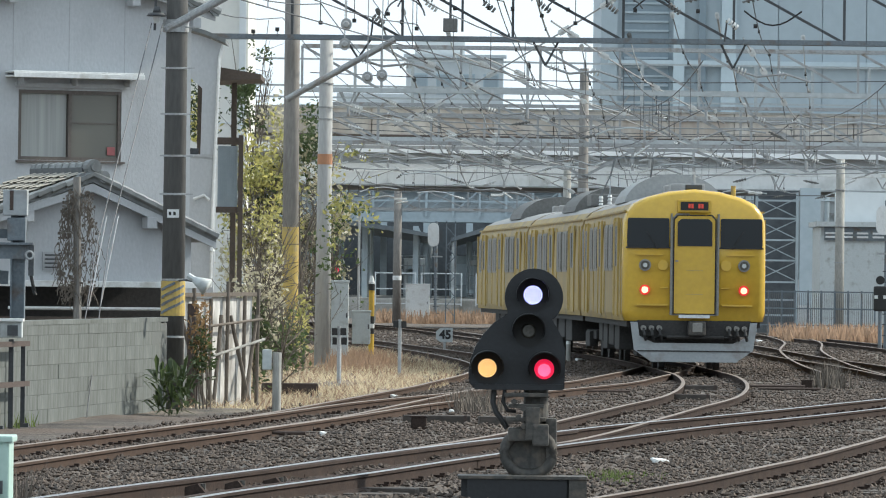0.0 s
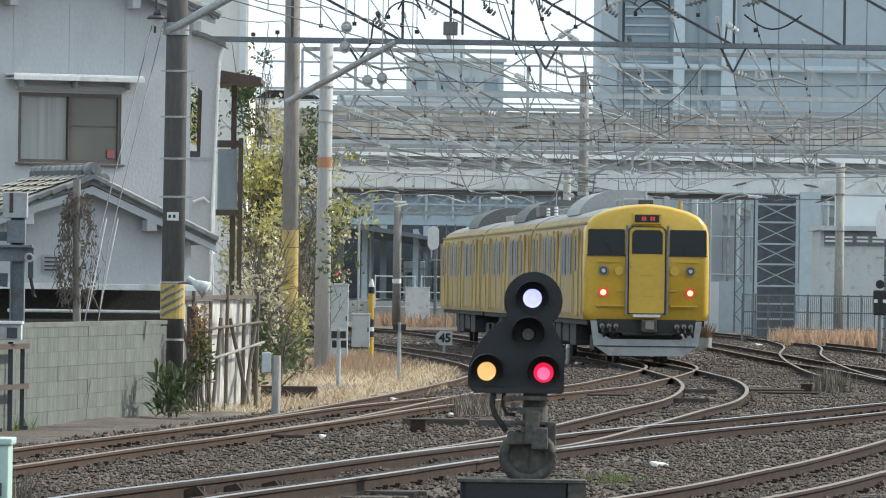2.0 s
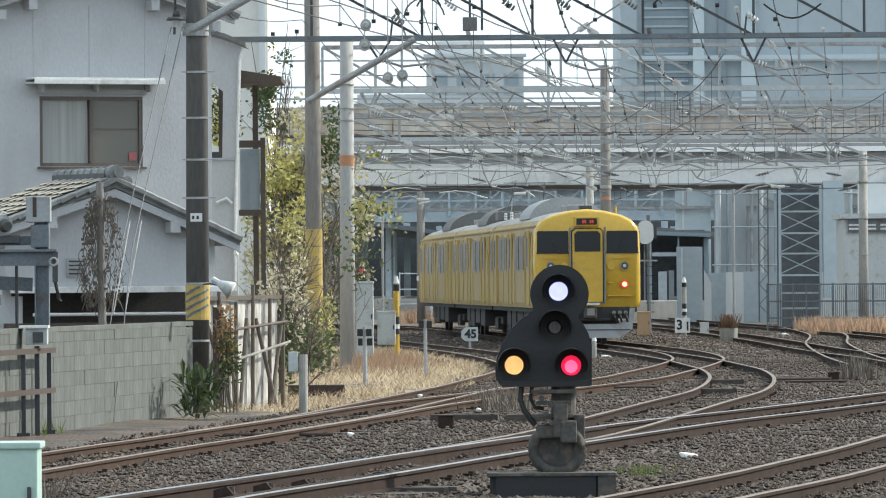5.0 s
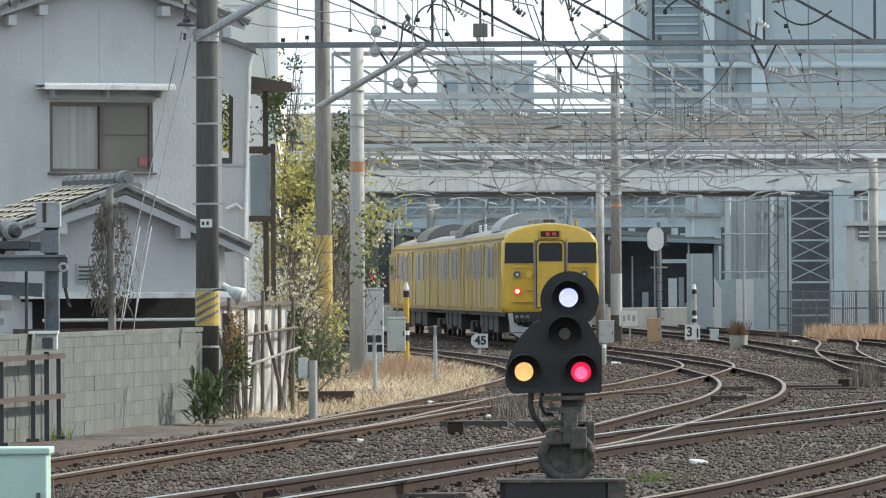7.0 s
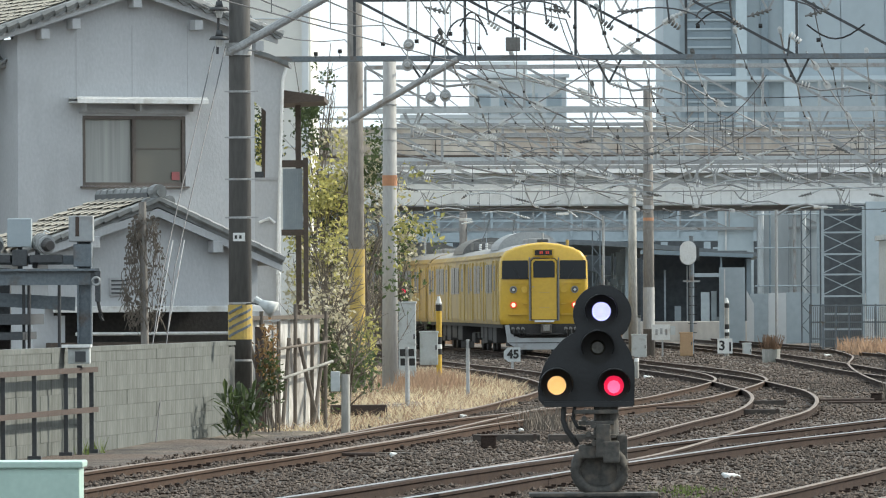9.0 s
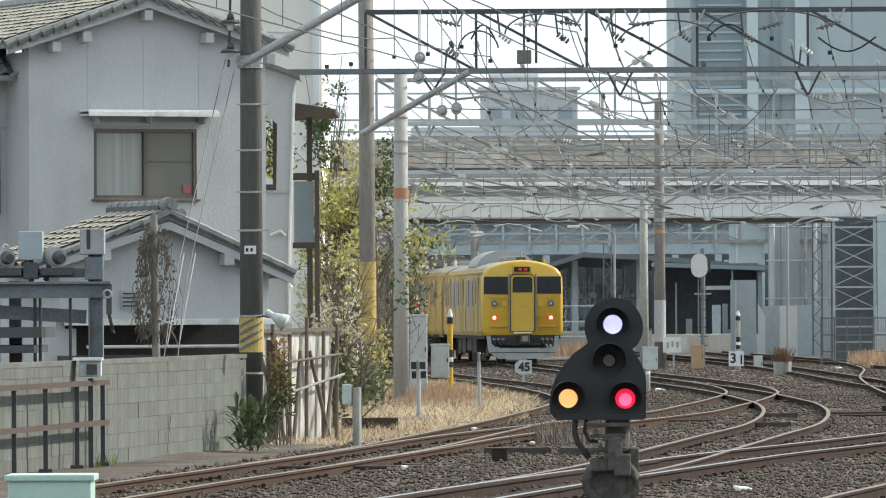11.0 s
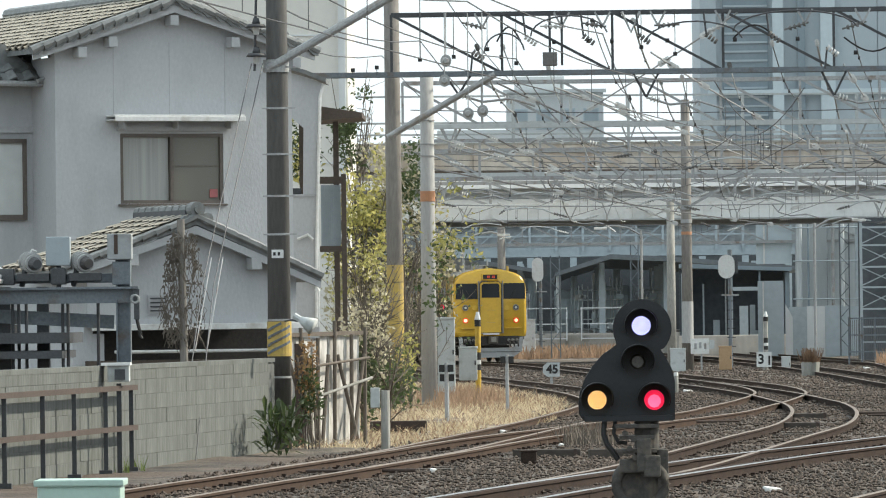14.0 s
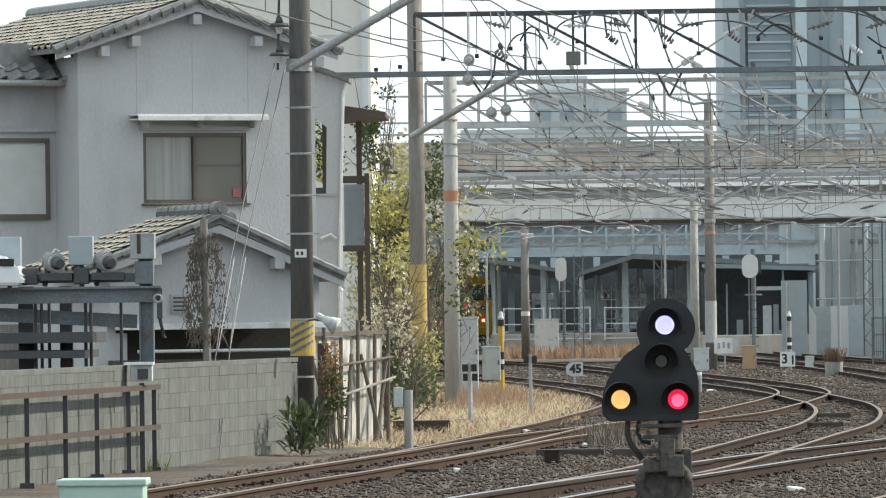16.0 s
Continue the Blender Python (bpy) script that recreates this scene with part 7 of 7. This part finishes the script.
def bushside():
    # peeling board fence, stakes, posts and loudspeaker near the house corner
    f = thing("board_fence", "old peeling white board fence with leaning poles", "fence", pose(-3.85, 97.5, 0, 0, 0, 62))
    for k in range(9):
        part("board", box(nb(), 0.15 + k * 0.235, 0, 0.6 + random.uniform(-0.03, 0.03), 0.22, 0.03, 1.75), "peel", f)
    part("cap_rail", bar(nb(), (0, -0.05, 1.5), (2.3, -0.05, 1.52), 0.06), "bark", f)
    for x, t in ((0.1, 0.35), (0.9, -0.3), (1.5, 0.25), (1.9, -0.4), (0.5, 0.1)):
        part("leaning_pole", tube(nb(), (x + t, -0.25, -0.25), (x - t * 0.6, -0.1, 1.2), 0.03), "bark", f)
    part("cross_pole", tube(nb(), (0, -0.2, 0.5), (2.2, -0.2, 0.85), 0.022), "concrete", f)
    for x, z0_, z1_ in ((0.25, -0.2, 1.6), (0.75, -0.2, 1.45), (1.25, -0.2, 1.7), (1.75, -0.2, 1.5), (2.15, -0.2, 1.6)):
        part("upright_pole", tube(nb(), (x, -0.1, z0_), (x + 0.06, -0.08, z1_), 0.03), "bark", f)
    part("cross_pole", tube(nb(), (0, -0.16, 1.0), (2.2, -0.16, 1.15), 0.02), "bark", f)
    r = thing("rust_sheet", "rusty leaning metal sheet beside the pole", "sheet", pose(-3.62, 97, 0, 0, 0, 0))
    part("sheet", box(nb(), 0, 0, 0.55, 0.16, 0.03, 1.65), "rust", r)
    p = thing("meter_post", "concrete post with a small grey box", "post", pose(-2.36, 93.3, 0))
    part("post", tube(nb(), (0.06, 0, -0.3), (0.06, 0, 0.72), 0.062, seg=12), "concrete", p)
    part("box", box(nb(), -0.08, 0, 0.62, 0.13, 0.12, 0.28, bev=0.01), "cabinet", p)
    s = thing("loudspeaker", "pale horn loudspeaker on a bracket", "loudspeaker", pose(-3.42, 94, 1.66) @ Matrix.Diagonal((0.75, 0.75, 0.75, 1)))
    part("horn", tube(nb(), (-0.12, -0.05, 0.1), (0.14, -0.1, -0.05), 0.05, 0.17, 20), "cabinet", s, smooth=True)
    part("driver", tube(nb(), (-0.22, -0.03, 0.16), (-0.1, -0.05, 0.09), 0.06), "cabinet", s)
    part("bracket", bent(nb(), [(-0.1, 0, 0.05), (-0.28, 0.2, 0.08), (-0.5, 2.75, 0.06)], 0.02), "steel_dark", s)
    d = thing("old_post", "weathered wooden post hung with dry vines", "post", pose(-5.3, 97.0, 0))
    part("post", tube(nb(), (0.02, 0, -0.3), (-0.03, 0, 3.2), 0.06, 0.055, 12), "pole", d)
    v = nb()
    for i in range(300):
        z = random.uniform(1.5, 3.05)
        side = random.choice((-1, -1, 1))
        reach = 0.1 + 0.26 * max(0.0, 1 - abs(z - 2.1) / 1.1)
        p0 = Vector((side * random.uniform(0.03, reach), random.uniform(-0.15, 0.05), z))
        pts = [p0]
        for j in range(3):
            pts.append(pts[-1] + Vector((random.uniform(-0.05, 0.05), random.uniform(-0.02, 0.02), -random.uniform(0.04, 0.11))))
        bent(v, pts, 0.0055, 4)
    for i in range(260):
        z = random.uniform(1.4, 3.0)
        p0 = Vector((random.choice((-1, -1, 1)) * random.uniform(0.03, 0.32 - 0.12 * abs(z - 2.1)), random.uniform(-0.15, 0.0), z))
        box(v, p0.x, p0.y, p0.z, random.uniform(0.02, 0.045), 0.008, random.uniform(0.02, 0.045), Matrix())
    part("vines", v, "bark", d, "brown dry vines")
    for x0, x1 in ((-4.22, -4.82), (-4.06, -4.6)):
        wire("guy_wire", [(x0, 95.8, 5.4), (x0 - 0.58, 92.5, 2.2), (x1 - 0.1, 88.3, -0.2)], 0.008, "wire", "thin guy wire from the pole to the ground", 0, "guy wire")
        g = part("guy_guard", tube(nb(), (x0 - 0.48, 93.2, 2.6), (x0 - 0.67, 92.2, 1.3), 0.009), "galv")
        tagged(g, "grey plastic guy wire guard", "guy guard", "guy wire guards")
    k = thing("timber_baulk", "old dark timber lying on the verge", "timber", pose(-2.75, 108, -0.08, 0, 0, 8))
    part("baulk", box(nb(), 0.3, 0, 0.05, 0.9, 0.25, 0.2, bev=0.02), "rust", k)
    for x, y, sx in ((2.28, 69.4, 0.17), (-1.4, 79.5, 0.08), (0.15, 95, 0.07), (10.57, 222.1, 0.22), (3.34, 160.9, 0.2), (11.44, 263.4, 0.16), (-0.75, 106, 0.1)):
        r = part("white_litter", box(nb(), 0, 0, 0, sx, sx * 0.8, 0.06, bev=0.02), "white")
        r.matrix_basis = pose(x, y, lift(x, y) + 0.035, 8, 5, 30)
        tagged(r, "small white piece of litter on the ballast", "litter", "litter")


bushside()


# ---- plants ----
def leaf_cloud(name, centre, size, count, leaf, material, parent, seed, hole=0.0, flat=0.6):
    """Many small bent leaves, thinned by noise so that gaps show."""
    rng = np.random.default_rng(seed)
    verts, faces = [], []
    made = 0
    while made < count:
        u = rng.normal(0, 0.42, 3)
        if np.linalg.norm(u) > 1.0:
            continue
        p = np.array(centre) + u * np.array(size)
        if noise.noise((p[0] * 1.6, p[1] * 0.8, p[2] * 1.6)) < hole:
            continue
        made += 1
        a = rng.normal(0, 1, 3)
        a /= np.linalg.norm(a)
        b = np.cross(a, rng.normal(0, 1, 3))
        b /= np.linalg.norm(b)
        l = leaf * rng.uniform(0.6, 1.35)
        w = l * 0.27
        c = np.cross(a, b) * l * 0.12
        k = len(verts)
        for q in (p, p + a * l * 0.5 + b * w + c, p + a * l, p + a * l * 0.5 - b * w + c):
            verts.append(tuple(q))
        faces.append((k, k + 1, k + 2, k + 3))
    ob = raw(name, verts, faces, material, parent)
    ob["kind"] = "stuff"
    return ob


def limbs(bm, base, height, spread, n, seed, r0=0.05):
    rng = random.Random(seed)
    top = Vector(base) + Vector((rng.uniform(-0.2, 0.2), rng.uniform(-0.4, 0.4), height * 0.65))
    tube(bm, base, top, r0, r0 * 0.55, 8)
    for i in range(n):
        s = Vector(base).lerp(top, rng.uniform(0.3, 1.0))
        e = s + Vector((rng.uniform(-spread, spread), rng.uniform(-spread, spread) * 1.6, rng.uniform(0.3, height * 0.5)))
        tube(bm, s, e, r0 * 0.36, r0 * 0.14, 5)
        for j in range(6):
            q = s.lerp(e, rng.uniform(0.35, 1))
            tube(bm, q, q + Vector((rng.uniform(-0.45, 0.45), rng.uniform(-0.5, 0.5), rng.uniform(0.0, 0.6))), r0 * 0.16, r0 * 0.07, 4)


def build_tree(x, y, h, spread, clouds, seed, label):
    t = thing("tree", label, "tree", pose(0, 0, 0), "verge trees")
    bm = nb()
    limbs(bm, (x, y, -0.3), h, spread, 22, seed, 0.055)
    limbs(bm, (x + 0.35, y + 0.6, -0.3), h * 0.8, spread, 12, seed + 7, 0.04)
    part("trunk", bm, "bark", t)
    for i, (c, s, n, lf, mt, hole) in enumerate(clouds):
        leaf_cloud("crown", c, s, n, lf, mt, t, seed * 31 + i, hole)
    return t


build_tree(-3.95, 146, 5.6, 0.8, [((-3.95, 146, 3.3), (1.0, 1.8, 2.3), 2100, 0.13, "leaf", 0.03), ((-3.9, 146.5, 3.0), (0.95, 1.6, 2.2), 1000, 0.12, "leaf_dark", 0.02), ((-3.9, 146, 1.9), (1.15, 2.0, 1.8), 2300, 0.12, "leaf_dry", -0.05), ((-3.6, 147, 4.6), (0.9, 1.5, 1.4), 900, 0.12, "leaf_dry", 0.0)], 3, "slender tree with yellow-green leaves and gaps beside the house")
build_tree(-4.4, 150, 7.0, 0.5, [((-4.3, 150, 6.0), (0.6, 1.2, 1.2), 700, 0.12, "leaf_dark", 0.02), ((-5.7, 150, 5.3), (0.75, 1.2, 1.3), 800, 0.12, "leaf_dark", -0.1), ((-5.6, 149.5, 5.2), (0.7, 1.2, 1.3), 260, 0.12, "leaf", -0.05)], 5, "thin tree with a dark green crown")
build_tree(-2.75, 147, 5.2, 0.7, [((-2.95, 147, 4.7), (0.5, 1.2, 1.2), 520, 0.12, "leaf_dark", 0.0), ((-2.75, 147, 2.9), (0.85, 1.6, 2.0), 1500, 0.12, "leaf_dry", 0.03), ((-2.8, 147, 2.4), (0.75, 1.5, 1.8), 800, 0.12, "leaf_dark", 0.05), ((-3.1, 147, 1.0), (0.9, 1.5, 1.2), 700, 0.12, "leaf_dark", 0.0)], 9, "twiggy shrub with sparse leaves behind the pale pole")
build_tree(-2.95, 143.0, 4.4, 0.85, [((-1.95, 138, 3.3), (0.75, 0.9, 1.4), 240, 0.12, "leaf", 0.08), ((-2.1, 138, 2.6), (0.8, 0.9, 1.7), 190, 0.11, "leaf_dark", 0.05)], 21, "thin bare-branched sapling with few leaves")
build_tree(-3.5, 131, 3.0, 0.5, [((-3.55, 131, 1.4), (0.55, 1.2, 1.5), 800, 0.1, "leaf_dry", -0.02), ((-3.5, 131, 2.4), (0.45, 1.0, 1.3), 300, 0.11, "leaf", 0.05), ((-3.1, 131, 0.45), (0.6, 1.0, 0.75), 700, 0.11, "leaf_dark", -0.05), ((-2.85, 132, 0.9), (0.4, 1.0, 0.9), 260, 0.1, "leaf", 0.0)], 33, "tangled half-dry bush between the fence and the masts")
build_tree(-2.95, 106, 2.0, 0.4, [((-3.02, 106, 0.7), (0.4, 1.2, 0.9), 800, 0.11, "leaf_dark", -0.1), ((-2.95, 106, 1.3), (0.5, 1.2, 0.8), 380, 0.1, "leaf_dry", -0.1)], 12, "low dark green bush at the verge")


def build_shrub():
    s = thing("shrub", "glossy dark green long-leaved shrub at the pole's foot", "shrub", pose(0, 0, 0))
    bm = nb()
    rng = random.Random(4)
    for i in range(120):
        a, e = rng.uniform(0, 6.28), rng.uniform(0.2, 1.35)
        b = Vector((-3.72 + rng.uniform(-0.22, 0.22), 92.6 + rng.uniform(-0.5, 0.5), rng.uniform(-0.2, 0.35)))
        l = rng.uniform(0.3, 0.55)
        d = Vector((math.cos(a) * math.cos(e), math.sin(a) * math.cos(e), math.sin(e)))
        w = d.cross(Vector((0, 0, 1))).normalized() * 0.035
        mid = b + d * l * 0.6
        tip = b + d * l + Vector((0, 0, -0.12))
        v = [bm.verts.new(q) for q in (b, mid + w, tip, mid - w)]
        bm.faces.new(v)
    part("leaves", bm, "leaf_dark", s)
    c = thing("climber", "yellowing climber beside the pole", "shrub", pose(0, 0, 0))
    bm = nb()
    for i in range(5):
        tube(bm, (-3.5 + i * 0.05, 95.5, -0.2), (-3.5 + i * 0.07 - 0.1, 95.5, 1.2), 0.012, seg=5)
    part("stem", bm, "bark", c)["kind"] = "stuff"
    leaf_cloud("foliage", (-3.42, 95.4, 0.5), (0.22, 0.5, 0.75), 230, 0.09, "leaf_dark", c, 77, -0.2)
    leaf_cloud("foliage", (-3.46, 95.5, 0.95), (0.2, 0.4, 0.7), 240, 0.085, "leaf_rusty", c, 78, -0.2)


build_shrub()


def blades(name, count, area, h, material, seed, label, lean=0.25, width=0.012):
    rng = np.random.default_rng(seed)
    verts, faces = [], []
    while len(faces) < count:
        x, y = area(rng)
        z = lift(x, y) - 0.02
        hh = h * rng.uniform(0.35, 1.2)
        a = rng.uniform(0, 6.283)
        dx, dy = rng.normal(0, lean, 2) * hh
        w = width * (0.7 + y / 200)
        k = len(verts)
        verts += [(x - w * math.cos(a), y - w * math.sin(a), z), (x + w * math.cos(a), y + w * math.sin(a), z), (x + dx, y + dy, z + hh)]
        faces.append((k, k + 1, k + 2))
    ob = raw(name, verts, faces, material)
    return tagged(ob, label, "grass", kind="stuff")


def verge_area(rng):
    while True:
        y = rng.uniform(95, 185)
        x = rng.uniform(-4.5, 4.0)
        if x < min(0.09 * y - 10.6, 0.35, 0.35 - (y - 145) * 0.06) and noise.noise((x * 0.8, y * 0.25, 9.0)) > 0.02 - 0.3 * rng.random():
            return x, y


def patch(cx, cy, sx, sy):
    return lambda rng: (rng.normal(cx, sx), rng.normal(cy, sy))


blades("dry_grass", 11000, verge_area, 0.16, "straw", 1, "dry straw-coloured grass on the verge", 0.8)
blades("dry_grass", 4000, verge_area, 0.2, "straw_red", 41, "brown dead stalks among the straw on the verge", 0.9)
blades("dry_grass", 1500, patch(-1.9, 144, 0.45, 4), 0.42, "straw_red", 2, "tall rusty dry grass round the pale pole")
blades("dry_grass", 3500, lambda r: (r.uniform(-3, 5), r.uniform(300, 330)), 0.6, "straw_red", 3, "tall rusty grass before the platform", width=0.03)
blades("dry_grass", 2500, lambda r: (r.uniform(11.5, 17), r.uniform(222, 234)), 0.6, "straw_red", 5, "rusty dry grass along the mesh fence", width=0.03)
blades("dry_weeds", 200, patch(7.15, 123, 0.16, 0.5), 0.5, "bark", 6, "brown dry weeds between the tracks", width=0.016)
blades("green_weeds", 700, patch(1.72, 64.6, 0.19, 0.9), 0.07, "weed", 7, "low green weeds on the ballast")
blades("dry_weeds", 110, patch(-3.5, 54, 0.12, 1.0), 0.35, "bark", 8, "thin dry weeds beside the cabinet")
blades("dry_weeds", 350, patch(0.5, 98, 0.2, 1.5), 0.35, "bark", 9, "thin dry weeds between the tracks")
blades("dry_weeds", 70, patch(-5.25, 84.5, 0.08, 1.0), 0.22, "weed", 10, "weeds at the foot of the block wall")


# ---- loose ballast ----
def build_stones():
    rng = np.random.default_rng(11)
    base = np.array([(1, 0, 0), (-1, 0, 0), (0, 1, 0), (0, -1, 0), (0, 0, 1), (0, 0, -1)], float)
    tri = [(0, 2, 4), (2, 1, 4), (1, 3, 4), (3, 0, 4), (2, 0, 5), (1, 2, 5), (3, 1, 5), (0, 3, 5)]
    verts, faces = [], []
    n = 0
    while n < 105000:
        y = 47 + 110 * rng.random() ** 1.5 if n < 76000 else rng.uniform(140, 262)
        half = 3.6 + (y - 47) * 0.06
        x = rng.uniform(-half, half) + (y - 50) * 0.014
        if x < (0.105 * y - 12.6 if y < 112 else -0.6 + (y - 112) * 0.02 if y < 150 else -9):
            continue
        s = (0.022 if y < 110 else 0.028 if y < 150 else 0.04) * rng.uniform(0.6, 1.7)
        p = base * s * rng.uniform(0.6, 1.3, (6, 1)) * np.array((1.2, 1, 0.75))
        a = rng.uniform(0, 6.283)
        r = np.array([[math.cos(a), -math.sin(a), 0], [math.sin(a), math.cos(a), 0], [0, 0, 1]])
        p = p @ r.T + np.array((x, y, lift(x, y) + rng.uniform(-0.01, 0.03)))
        k = len(verts)
        verts += [tuple(v) for v in p]
        faces += [(k + a0, k + b0, k + c0) for a0, b0, c0 in tri]
        n += 1
    ob = raw("ballast_stones", verts, faces, "stone")
    tagged(ob, "loose brown and grey ballast stones", "ballast", kind="stuff")


build_stones()


# ---- things that move ----
def motions():
    line = spline(LINE_T)
    ys = line[0][:, 1]
    start = float(np.interp(134.7, ys, line[1]))
    # steady, then braking into the station
    clock, way = (0, 11, 12.5, 13.5, 14.5, 15, 16), (0, 100.9, 114.6, 122.3, 130.2, 134.2, 140.9)
    for i, car in enumerate(CARS):
        rows = []
        for k in range(0, 33):
            t = k * 0.5
            c = start + float(np.interp(t, clock, way)) + 9.83 + 20.0 * i
            a, b = along(line, c - 7.0), along(line, c + 7.0)
            m = (a + b) / 2
            yaw = math.degrees(math.atan2(b[1] - a[1], b[0] - a[0])) - 90
            rows.append((t, pose(m[0], m[1], 0, 0, 0, yaw)))
        walk(car, rows)
    # cars on the bridge drive towards -x
    for car, t0, x0 in ((ROAD_CARS[0], 1.5, 1.9), (ROAD_CARS[1], 3.5, 2.2)):
        rows = []
        for t in np.arange(0, 16.01, 0.5):
            x = x0 - 19.0 * (t - t0)
            x = max(-52.0, min(64.0, x))
            p = BM @ Vector((x + 5, 3.4, 9.26))
            rows.append((float(t), pose(p.x, p.y, p.z, 0, 0, 188)))
        walk(car, rows)


motions()
